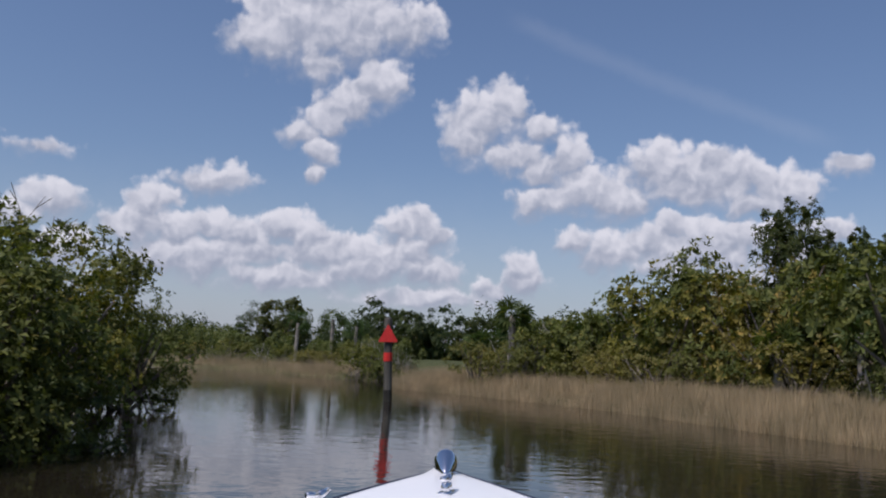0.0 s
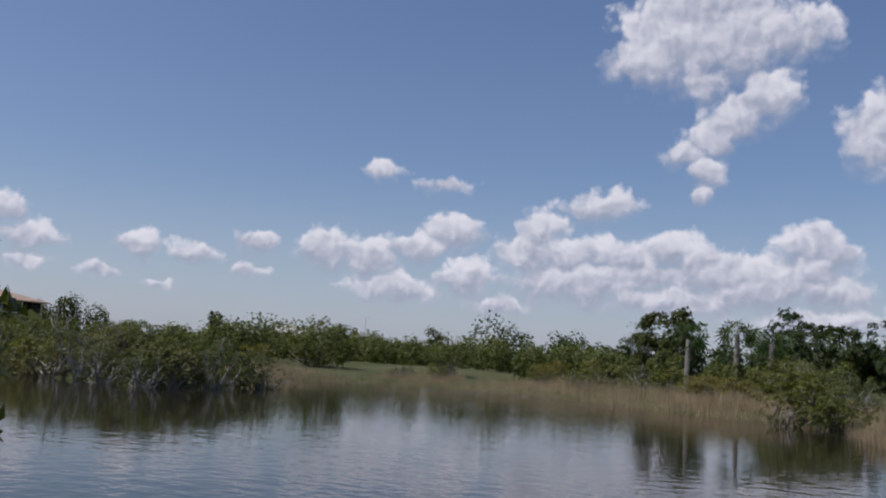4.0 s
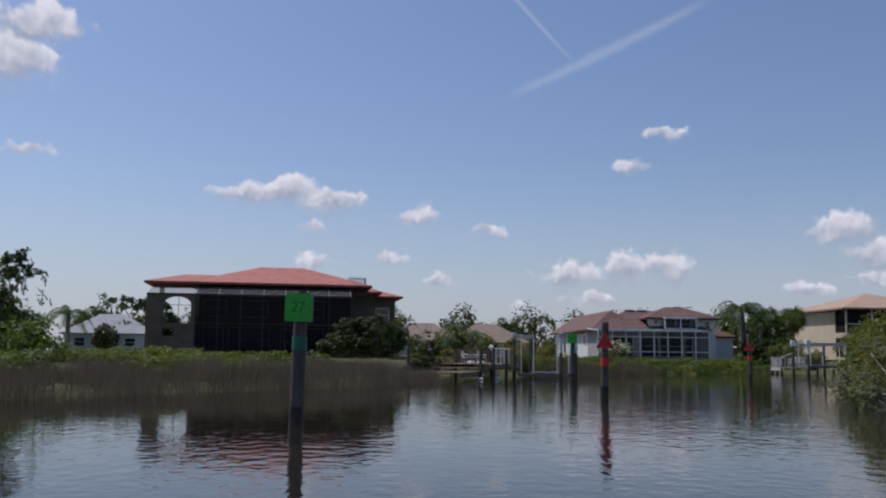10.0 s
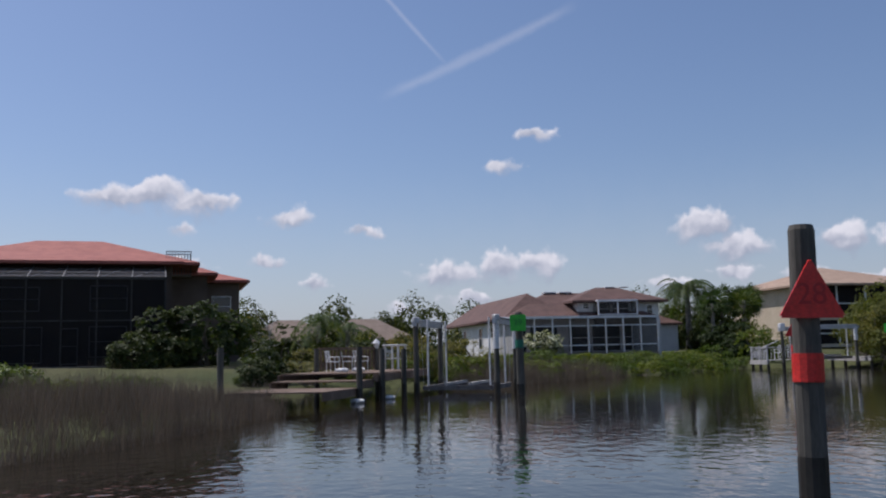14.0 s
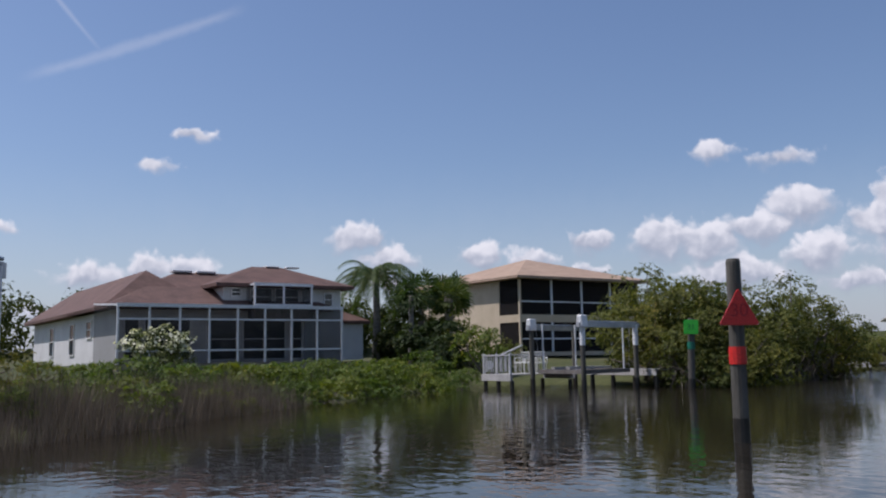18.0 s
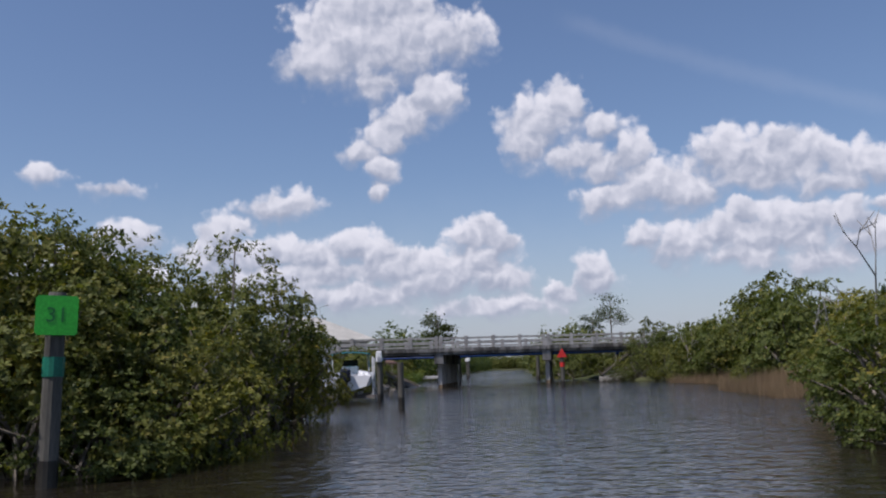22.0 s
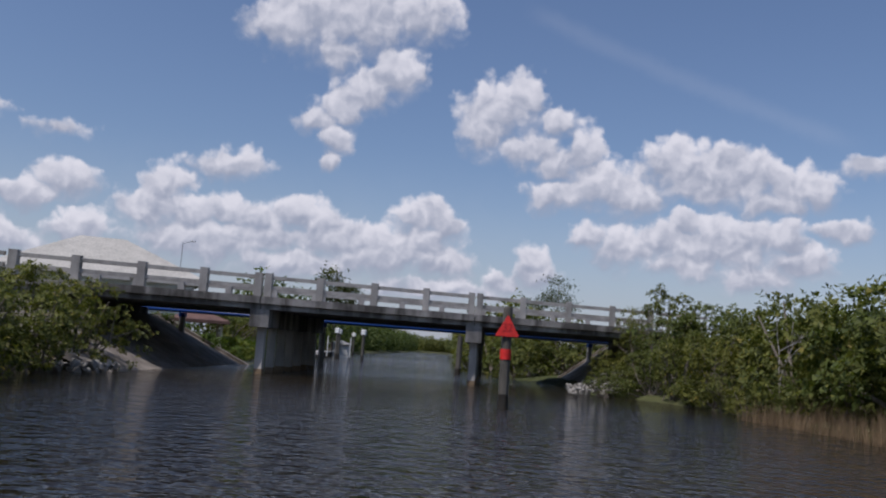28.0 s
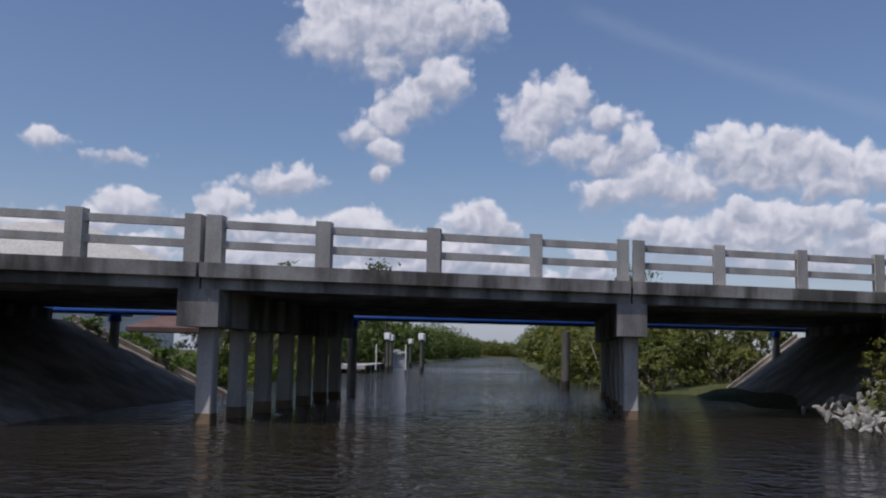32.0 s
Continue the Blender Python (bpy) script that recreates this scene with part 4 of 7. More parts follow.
# ---- channel markers ----
def marker(x, y, face, top, sign_z, kind, number, lean=(0, 0), r=0.14, band=True, size=None):
    """A timber pile with a triangular red or square green daymark, which faces the way face (degrees from +y)."""
    colour = "red" if kind == "tri" else "green"
    e = thing("channel_marker", x, y, 0, face, f"{colour} channel marker with a {'triangular' if kind == 'tri' else 'square'} board on a weathered timber pile", "channel marker", "channel markers")
    tilt = Matrix.Rotation(radians(lean[0]), 4, "X") @ Matrix.Rotation(radians(lean[1]), 4, "Y")
    bm = bmesh.new()
    prof = [(-1.6, 1.05), (0.45, 1.0), (sign_z, 0.95), (top - 0.05, 0.92), (top, 0.8)]
    for (z0, a), (z1, b) in zip(prof[:-1], prof[1:]):
        tube(bm, (0, 0, z0), (0, 0, z1), r * a, r * b, 14, z1 == top or z0 == -1.6)
    bm.transform(tilt)
    part("post", bm, M_PILE, e)
    bm = tubed((0, 0, -1.5), (0, 0, 0.38), r * 1.06, r * 1.03, seg=14)
    bm.transform(tilt)
    part("waterline_stain", bm, M_PILE_WET, e, "dark wet band at the waterline")
    for back in (False, True):
        # the boards: front, and a second one on the far side
        yy = r + 0.03
        bm = bmesh.new()
        if kind == "tri":
            w = size or 0.66
            h = w * 0.9
            pts = [(-w / 2, -h / 2), (w / 2, -h / 2), (0, h / 2)]
        else:
            w = size or 0.56
            pts = [(-w / 2, -w / 2), (w / 2, -w / 2), (w / 2, w / 2), (-w / 2, w / 2)]
        vs = [bm.verts.new((px, -0.012, pz)) for px, pz in pts]
        f = bm.faces.new(vs)
        ex = bmesh.ops.extrude_face_region(bm, geom=[f])
        bmesh.ops.translate(bm, verts=[v for v in ex["geom"] if isinstance(v, bmesh.types.BMVert)], vec=(0, 0.024, 0))
        bmesh.ops.bevel(bm, geom=[ed for ed in bm.edges if abs(ed.verts[0].co.y - ed.verts[1].co.y) > 0.01], offset=0.025, segments=2, affect="EDGES")
        bmesh.ops.recalc_face_normals(bm, faces=bm.faces)
        m = tilt @ Matrix.Translation((0, yy if back else -yy, sign_z)) @ (Matrix.Rotation(radians(64 if kind == "tri" else 60), 4, "Z") if back else Matrix.Identity(4))
        bm.transform(m)
        board = part("sign_board", bm, M_SIGN_BACK if back else M_SIGN_RED if kind == "tri" else M_SIGN_GREEN, e, "grey back of the second board" if back else f"{colour} board")
        if not back and number:
            cu = bpy.data.curves.new("numeral", "FONT")
            cu.body, cu.size, cu.align_x, cu.align_y, cu.extrude = number, 0.30 if kind == "tri" else 0.3, "CENTER", "CENTER", 0.003
            tmp = bpy.data.objects.new("numeral", cu)
            scene.collection.objects.link(tmp)
            me = bpy.data.meshes.new_from_object(tmp.evaluated_get(bpy.context.evaluated_depsgraph_get()))
            bpy.data.objects.remove(tmp)
            me.transform(m @ Matrix.Translation((0, -0.016, -0.07 if kind == "tri" else 0)) @ Matrix.Rotation(radians(90), 4, "X"))
            me.materials.clear()
            me.materials.append(M_INK_RED if kind == "tri" else M_INK_GREEN)
            part("numeral", me, None, board, f"dark number {number}")
    if band:
        zb = sign_z - (0.78 if kind == "tri" else 0.72)
        bm = tubed((0, 0, zb - 0.14), (0, 0, zb + 0.14), r + 0.012, seg=14)
        bm.transform(tilt)
        part("reflective_band", bm, M_SIGN_RED if kind == "tri" else M_BAND_GREEN, e, f"{colour} band round the pile")
    return e


marker(-6.75, 28.9, 12, 2.75, 2.24, "tri", "", (0, -2))
marker(-49.45, 26.66, 78, 2.7, 2.36, "sq", "27", (0, 1))
marker(-62.6, 36.27, 78, 2.66, 2.02, "tri", "28", (0, 1))
marker(-84.5, 39.85, 62, 2.85, 2.48, "sq", "29")
marker(-86.07, 51.45, 58, 2.93, 2.15, "tri", "30", (0, 0.2), r=0.126)
marker(-100.6, 67.1, 40, 2.74, 2.4, "sq", "31", (0, 2))
marker(-99.41, 115.6, 10, 2.75, 2.23, "tri", "32", (0, 0))


# ---- houses ----
def hip_roof(bm, x0, y0, x1, y1, z, h, over=0.6, ridge_axis="y", t=0.18):
    """A hip roof over a rectangle, with eaves of thickness t."""
    x0, y0, x1, y1 = x0 - over, y0 - over, x1 + over, y1 + over
    half = min(x1 - x0, y1 - y0) / 2
    cx, cy = (x0 + x1) / 2, (y0 + y1) / 2
    if ridge_axis == "y":
        a, b = (cx, y0 + half, z + h), (cx, y1 - half, z + h)
    else:
        a, b = (x0 + half, cy, z + h), (x1 - half, cy, z + h)
    lo = [bm.verts.new(p) for p in ((x0, y0, z), (x1, y0, z), (x1, y1, z), (x0, y1, z))]
    bo = [bm.verts.new(p) for p in ((x0, y0, z - t), (x1, y0, z - t), (x1, y1, z - t), (x0, y1, z - t))]
    va, vb = bm.verts.new(a), bm.verts.new(b)
    if ridge_axis == "y":
        for f in ((lo[0], lo[1], va), (lo[1], lo[2], vb, va), (lo[2], lo[3], vb), (lo[3], lo[0], va, vb)):
            bm.faces.new(f)
    else:
        for f in ((lo[0], lo[1], vb, va), (lo[1], lo[2], vb), (lo[2], lo[3], va, vb), (lo[3], lo[0], va)):
            bm.faces.new(f)
    for i in range(4):
        j = (i + 1) % 4
        bm.faces.new((bo[i], bo[j], lo[j], lo[i]))
    bm.faces.new(bo[::-1])
    bmesh.ops.remove_doubles(bm, verts=bm.verts, dist=0.001)
    bmesh.ops.recalc_face_normals(bm, faces=bm.faces)
    return bm


def window(parent, x0, x1, z0, z1, y, bars=1, mat=None, depth=0.08):
    """A framed window in a wall that faces -y of the house."""
    bm = bmesh.new()
    f = 0.07
    box(bm, x0, y - 0.05, z0, x0 + f, y + depth, z1)
    box(bm, x1 - f, y - 0.05, z0, x1, y + depth, z1)
    box(bm, x0 + f, y - 0.05, z0, x1 - f, y + depth, z0 + f)
    box(bm, x0 + f, y - 0.05, z1 - f, x1 - f, y + depth, z1)
    for k in range(1, bars + 1):
        zz = z0 + (z1 - z0) * k / (bars + 1)
        box(bm, x0 + f, y - 0.04, zz - 0.025, x1 - f, y + 0.02, zz + 0.025)
    w = part("window", bm, M_WHITE, parent, "white framed window with dark glass")
    part("pane", boxed(x0 + f, y - 0.012, z0 + f, x1 - f, y + 0.012, z1 - f), mat or M_GLASS, w)
    return w


def cage(parent, x0, x1, y0, y1, z0, z1, zb, step, dark=False, rail=(0.9,), name="screen_cage"):
    """A pool cage: aluminium posts and beams with screens, front at y0, roof rising to zb at y1."""
    c = part(name, boxed(x0, y0, z0 - 0.7, x1, y1, z0, bevel=0), M_SLAB, parent, "slab under the screened pool cage")
    n = max(1, round((x1 - x0) / step))
    mt = M_BRONZE if dark else M_ALU
    top = M_SIGN_BACK if dark else M_ALU
    for k in range(n + 1):
        x = x0 + (x1 - x0) * k / n
        part("cage_post", boxed(x - 0.045, y0 - 0.05, z0, x + 0.045, y0 + 0.05, z1), mt, c)
        part("cage_beam", beam(bmesh.new(), (x, y0, z1), (x, y1, zb), 0.08, 0.08), top, c)
        if dark and k < n:
            xn = x0 + (x1 - x0) * (k + 1) / n
            part("cage_brace", beam(bmesh.new(), (x, y0, z1), (xn, y1, zb), 0.05, 0.05), top, c)
    for z in rail:
        part("cage_rail", boxed(x0, y0 - 0.04, z0 + z - 0.04, x1, y0 + 0.04, z0 + z + 0.04), mt, c)
    part("cage_rail", boxed(x0 - 0.06, y0 - 0.07, z1 - 0.08, x1 + 0.06, y0 + 0.07, z1 + 0.08), mt, c)
    for t in (0.33, 0.66):
        yy, zz = y0 + (y1 - y0) * t, z1 + (zb - z1) * t
        part("cage_rail", boxed(x0, yy - 0.05, zz - 0.05, x1, yy + 0.05, zz + 0.05), mt, c)
    bm = bmesh.new()
    bm.faces.new([bm.verts.new(p) for p in ((x0, y0, z0), (x1, y0, z0), (x1, y0, z1), (x0, y0, z1))])
    for x in (x0, x1):
        bm.faces.new([bm.verts.new(p) for p in ((x, y0, z0), (x, y1, z0), (x, y1, zb), (x, y0, z1))])
    part("screen", bm, M_SCREEN_DARK if dark else M_SCREEN, c, "dark fly screen")
    bm = bmesh.new()
    bm.faces.new([bm.verts.new(p) for p in ((x0, y0, z1), (x1, y0, z1), (x1, y1, zb), (x0, y1, zb))])
    part("roof_screen", bm, M_SCREEN_TOP, c, "slanted roof screen")
    return c


# red-roofed house; its own frame: x along the river front, y away from the river
rh = thing("red_roof_house", -106.8, 8.2, 1.25, 96, "large two-storey brown house with red hip roofs and dark screens", "house")
part("wall", boxed(4.4, 4.2, 0, 18.0, 20, 6.15), M_STUCCO_BROWN, rh)
part("balcony_floor", boxed(0.5, 1.2, 2.25, 4.39, 8.0, 2.45), M_STUCCO_BROWN, rh)
# end wall with an arched opening that shows the sky
for a in ((0.4, 0, 1.75, 5.04), (4.05, 0, 4.39, 5.04), (1.752, 0, 4.048, 1.5), (2.7, 1.502, 4.048, 2.2), (1.752, 2.202, 4.048, 2.6)):
    part("wall", boxed(a[0], 0.8, a[1], a[2], 1.2, a[3]), M_STUCCO_BROWN, rh)
bm = bmesh.new()
rim = []
for k in range(11):
    xk, zk = 1.752 + 0.2296 * k, 4.3 + 0.55 * max(0.0, math.sin(math.pi * k / 10)) ** 0.6
    rim.append([bm.verts.new(p) for p in ((xk, 0.8, zk), (xk, 0.8, 5.04), (xk, 1.2, 5.04), (xk, 1.2, zk))])
for a_, b_ in zip(rim[:-1], rim[1:]):
    for q in range(4):
        bm.faces.new((a_[q], b_[q], b_[(q + 1) % 4], a_[(q + 1) % 4]))
part("arch", bm, M_STUCCO_BROWN, rh)
part("arch_bar", boxed(3.0, 0.97, 2.6, 3.05, 1.01, 4.82), M_BRONZE, rh)
part("arch_bar", boxed(1.76, 0.96, 4.1, 4.04, 1.02, 4.15), M_BRONZE, rh)
part("column", boxed(0.5, 7.6, 0, 0.9, 8.0, 6.1), M_STUCCO_BROWN, rh)
bm = bmesh.new()
bm.faces.new([bm.verts.new(p) for p in ((0.45, 0.8, 5.05), (4.4, 0.8, 5.05), (4.4, 4.2, 6.1), (0.45, 4.2, 6.1))])
part("roof_screen", bm, M_SCREEN_TOP, rh, "slanted roof screen")
part("cage_rail", boxed(0.4, 0.74, 5.0, 4.39, 0.86, 5.12), M_BRONZE, rh)
rr = part("roof_railing", boxed(17.6, 4.6, 5.5, 19.2, 6.2, 5.62), M_STUCCO_BROWN, rh, "small railed roof platform")
for k in range(9):
    for yy in (4.62, 6.18):
        part("bar", tubed((17.65 + 0.19 * k, yy, 5.62), (17.65 + 0.19 * k, yy, 7.1), 0.016, seg=5), M_SIGN_BACK, rr)
    part("bar", tubed((19.17, 4.62 + 0.19 * k, 5.62), (19.17, 4.62 + 0.19 * k, 7.1), 0.016, seg=5), M_SIGN_BACK, rr)
for yy in (4.62, 6.18):
    part("top_rail", boxed(17.62, yy - 0.03, 7.08, 19.2, yy + 0.03, 7.13), M_SIGN_BACK, rr)
part("wall", boxed(18.0, 9.0, 0, 20.4, 20, 5.95), M_STUCCO_BROWN, rh)
part("wall", boxed(20.4, 12.8, 0, 22.9, 20, 5.75), M_STUCCO_BROWN, rh)
part("roof", hip_roof(bmesh.new(), 0.5, 3.6, 18.0, 8.4, 6.3, 0.85, 0.7, "x"), M_ROOF_RED, rh)
part("roof", hip_roof(bmesh.new(), 4.0, 4.6, 19.0, 15.5, 6.36, 2.0, 0.7, "x"), M_ROOF_RED, rh)
part("roof", hip_roof(bmesh.new(), 15.5, 9.0, 20.4, 20, 6.12, 1.25, 0.7, "y"), M_ROOF_RED, rh)
part("roof", hip_roof(bmesh.new(), 15.5, 12.8, 22.9, 20, 5.95, 1.35, 0.7, "y"), M_ROOF_RED, rh)
cage(rh, 4.4, 17.6, 0.8, 4.2, 0.0, 5.05, 6.1, 1.9, dark=True, rail=(2.6,))
for x0, x1, z0, z1 in ((13.2, 15.4, 3.3, 4.9), (13.2, 15.4, 0.5, 2.4), (11.6, 12.6, 0.1, 2.3), (4.8, 6.6, 0.2, 2.4), (7.0, 10.6, 0.2, 2.4), (4.8, 6.8, 3.3, 4.8), (8.0, 10.4, 3.3, 4.8)):
    window(rh, x0, x1, z0, z1, 4.19)
window(rh, 20.9, 22.3, 3.3, 4.8, 12.79)

# brown-roofed house
bh = thing("brown_roof_house", -118.0, 49.0, 1.3, 90, "white house with brown shingle roof and white screened cage", "house")
part("wall", boxed(1.7, 4.6, -0.6, 14.2, 28, 2.75), M_STUCCO_WHITE, bh)
part("wall", boxed(7.2, 4.8, 2.75, 14.2, 10.0, 4.1), M_STUCCO_WHITE, bh)
part("roof", hip_roof(bmesh.new(), 1.7, 5.6, 6.2, 28, 2.95, 2.1, 0.6, "y"), M_ROOF_BROWN, bh)
part("roof", hip_roof(bmesh.new(), 1.7, 4.6, 13.0, 13.0, 2.95, 2.15, 0.6, "x"), M_ROOF_BROWN, bh)
part("roof", hip_roof(bmesh.new(), 7.2, 4.8, 14.2, 10.0, 4.2, 1.25, 0.6, "x"), M_ROOF_BROWN, bh)
for x0 in (5.6, 7.0):
    part("roof_vent", boxed(x0, 8.5, 5.08, x0 + 1.1, 9.1, 5.2, bevel=0.02), M_STUCCO_WHITE, bh, "pale ridge vent")
for x0 in (10.6, 11.9):
    part("roof_vent", boxed(x0, 7.15, 5.42, x0 + 0.8, 7.65, 5.5, bevel=0.02), M_STUCCO_WHITE, bh, "pale ridge vent")
cage(bh, 0.6, 11.8, 0.0, 4.6, 0.0, 2.68, 2.95, 1.4, rail=(0.6, 2.05))
# doors widened and balcony panes added; their dark glass stands for interior shade
for x0, x1, z0, z1 in ((2.0, 2.8, 0.1, 2.35), (3.0, 5.4, 0.1, 2.35), (6.2, 8.1, 0.1, 2.35), (8.2, 10.7, 0.1, 2.35), (10.9, 11.7, 0.1, 2.35), (7.6, 8.2, 3.5, 4.0), (13.1, 13.7, 3.05, 3.85), (8.7, 10.0, 3.0, 4.05), (10.1, 11.6, 3.0, 4.05)):
    window(bh, x0, x1, z0, z1, 4.59 if z0 < 2.9 else 4.79)
cage(bh, 8.5, 11.8, 3.6, 4.8, 2.98, 4.12, 4.14, 1.6, rail=(0.05,), name="balcony_screen")
# windows of the side wall
for y0, tall_ in ((10.0, 1.0), (14.4, 1.9), (20.6, 1.9)):
    bm = bmesh.new()
    for q in ((y0, 2.4 - tall_, y0 + 0.08, 2.4), (y0 + 1.22, 2.4 - tall_, y0 + 1.3, 2.4), (y0 + 0.08, 2.32, y0 + 1.22, 2.4), (y0 + 0.08, 2.4 - tall_, y0 + 1.22, 2.48 - tall_), (y0 + 0.08, 2.38 - tall_ / 2, y0 + 1.22, 2.43 - tall_ / 2)):
        box(bm, 1.63, q[0], q[1], 1.74, q[2], q[3])
    w = part("window", bm, M_WHITE, bh, "white framed window with dark glass")
    part("pane", boxed(1.67, y0 + 0.08, 2.48 - tall_, 1.695, y0 + 1.22, 2.32), M_GLASS, w)

# tan house
th = thing("tan_house", -126.8, 79.6, 1.3, 90, "two-storey tan stucco house with a shingle hip roof and screened porches", "house")
part("wall", boxed(2.4, 2.6, 0, 12, 13, 5.6), M_STUCCO_TAN, th)
part("wall", boxed(0, 2.4, 0, 2.4, 13, 5.6), M_STUCCO_TAN, th)
part("wall", boxed(0.0, 0.0, 0.0, 12, 2.4, 0.3), M_STUCCO_TAN, th)
part("wall", boxed(0.0, 0.0, 2.45, 12, 2.4, 3.0), M_STUCCO_TAN, th)
part("roof", hip_roof(bmesh.new(), 0, 0, 12, 13, 5.75, 2.1, 0.75, "x"), M_ROOF_TAN, th)
for z0, z1 in ((0.3, 2.45), (3.0, 5.55)):
    for k in range(5):
        x = 0.08 + k * 2.96
        part("porch_post", boxed(x - 0.08, 0.0, z0, x + 0.08, 0.16, z1), M_STUCCO_TAN if k % 4 == 0 else M_ALU, th)
    part("porch_rail", boxed(0.1, 0.03, z0 + 0.9, 11.9, 0.11, z0 + 1.0), M_ALU, th)
    part("porch_screen", boxed(0.1, 0.06, z0, 11.9, 0.075, z1), M_SCREEN_DARK, th)
    part("porch_screen", boxed(0.06, 0.1, z0, 0.075, 2.4, z1), M_SCREEN_DARK, th)
bm = bmesh.new()
box(bm, -0.06, 9.4, 4.0, 0.02, 10.6, 5.2)
wn1 = part("window", bm, M_WHITE, th, "white framed window")
part("pane", boxed(-0.075, 9.5, 4.1, -0.05, 10.5, 5.1), M_GLASS, wn1)

# ---- plants along the banks ----
gp = np.random.default_rng(3)


def bank_row(line, step, offs, keys, sizes, label, category, group, tall=(0.9, 1.15), jitter=0.5):
    """Plants in rows along a bank line; offs: metres to the left of the line."""
    for off in offs:
        for x, y, nx_, ny_ in along(line, step, gp, jitter):
            k = keys[int(gp.integers(0, len(keys)))]
            plant(k, x + nx_ * off, y + ny_ * off, gp.uniform(*sizes), gp.uniform(0, 360), label, category, group, tall=gp.uniform(*tall))


MANG = ["mangrove0", "mangrove1", "mangrove2", "mangrove3"]
NEAR = ["nearby0", "nearby1", "nearby2", "nearby3"]
INNER = ["inner0", "inner1", "inner2", "inner3"]
L_MANG = "dense green mangrove tree on arching roots at the waterline"
L_INNER = "leafy mangrove tree standing behind the waterline trees"
# corner by the start
bank_row(SHORE_LEFT[2:5], 2.3, (0.5,), NEAR, (0.85, 1.1), L_MANG, "mangrove tree", "mangroves by the start", (0.95, 1.2))
bank_row(SHORE_LEFT[2:5], 1.6, (0.5,), NEAR, (0.42, 0.55), "low dark green mangrove bush over the waterline", "mangrove bush", "mangrove bushes by the start", (0.75, 0.95))
bank_row(SHORE_LEFT[4:6], 2.2, (2.1,), NEAR, (0.75, 0.9), L_MANG, "mangrove tree", "mangroves by the start", (0.95, 1.2))
bank_row(SHORE_LEFT[2:6], 2.8, (3.8, 6.6), INNER, (0.95, 1.2), L_INNER, "mangrove tree", "mangroves by the start", (1.05, 1.25))
bank_row(SHORE_LEFT[6:9], 2.3, (1.9,), NEAR, (0.62, 0.8), L_MANG, "mangrove tree", "mangroves by the start")
bank_row(SHORE_LEFT[6:9], 2.6, (4.2,), INNER, (0.75, 0.95), L_INNER, "mangrove tree", "mangroves by the start")
plant("nearby2", -9.9, 14.6, 0.95, 80, "mangrove tree with boughs hanging over the water", "mangrove tree", "mangroves by the start", z=0.1, tall=1.25)
plant("nearby0", -11.4, 17.6, 0.9, 30, "mangrove tree with boughs hanging over the water", "mangrove tree", "mangroves by the start", z=0.1, tall=1.25)
plant("nearby1", -10.7, 19.0, 0.74, 200, "mangrove tree with boughs hanging over the water", "mangrove tree", "mangroves by the start", z=0.1, tall=1.15)
def leaning_mangrove(x, y, boughs, label, seed):
    """A mangrove that leans over the water: crooked limbs, each with a spray of leaves at its end."""
    g = np.random.default_rng(seed)
    e = thing("mangrove_tree", x, y, 0, 0, label, "mangrove tree", "mangroves by the start")
    bm = bmesh.new()
    centres, ways = [], []
    tube(bm, (0, 0, -0.6), (0.1, 0.15, 1.2), 0.13, 0.1, 7)
    tube(bm, (0.1, 0.15, 1.2), (0.05, 0.1, 3.3), 0.1, 0.05, 7)
    for bx, by, bz, rx, rz in boughs:
        tip = Vector((bx - x, by - y, bz))
        root = Vector((0.08, 0.12, max(0.3, bz * 0.75)))
        mid = root.lerp(tip, 0.5) + Vector((0, 0, 0.12))
        tube(bm, root, mid, 0.045, 0.03, 6, False)
        tube(bm, mid, tip, 0.03, 0.012, 6, False)
        for k in range(9):
            u = g.uniform(0.45, 1.0)
            c = root.lerp(tip, u) + Vector((g.normal(0, rx * 0.55), g.normal(0, rx * 0.55), g.normal(0, rz * 0.55)))
            tube(bm, root.lerp(tip, u * 0.9), c, 0.012, 0.006, 4, False)
            m = 34
            d = g.normal(0, 1, (m, 3))
            d /= np.linalg.norm(d, axis=1)[:, None]
            centres.append(np.array(c) + d * g.uniform(0.02, 1, (m, 1)) ** 0.5 * np.array([0.24, 0.24, 0.13]))
            ways.append(d * 0.5 + np.array([0, 0, 0.6]))
    part("trunk", bm, M_BARK, e)
    p, w = np.concatenate(centres), np.concatenate(ways)
    part("crown", leaf_mesh("bough_leaves", rosettes(p, w / np.linalg.norm(w, axis=1)[:, None], 0.1, 0.055, seed), M_LEAF), None, e)


leaning_mangrove(-26.2, 22.6, ((-25.75, 24.05, 3.25, 0.25, 0.16), (-26.3, 24.2, 1.95, 0.3, 0.2), (-26.1, 24.75, 0.5, 0.36, 0.16), (-26.6, 24.0, 2.45, 0.2, 0.12), (-26.2, 24.3, 0.85, 0.3, 0.14)), "mangrove tree with separate boughs reaching over the water", 77)
# peninsula across the bay
L_GREY = "grey-green mangrove bush with bare grey twigs on the bank"
point = SHORE_RIGHT[-1:] + SHORE_RIGHT_2[:6]
bank_row(point, 2.2, (0.7,), ["greybush0", "greybush1", "greybush0", "mangrove2"], (0.6, 0.95), L_GREY, "mangrove bush", "mangroves on the point", (0.85, 1.05))
bank_row(point, 2.6, (3.4,), ["greybush0", "greybush1", "inner0"], (0.7, 1.0), L_GREY, "mangrove bush", "mangroves on the point", (0.85, 1.1))
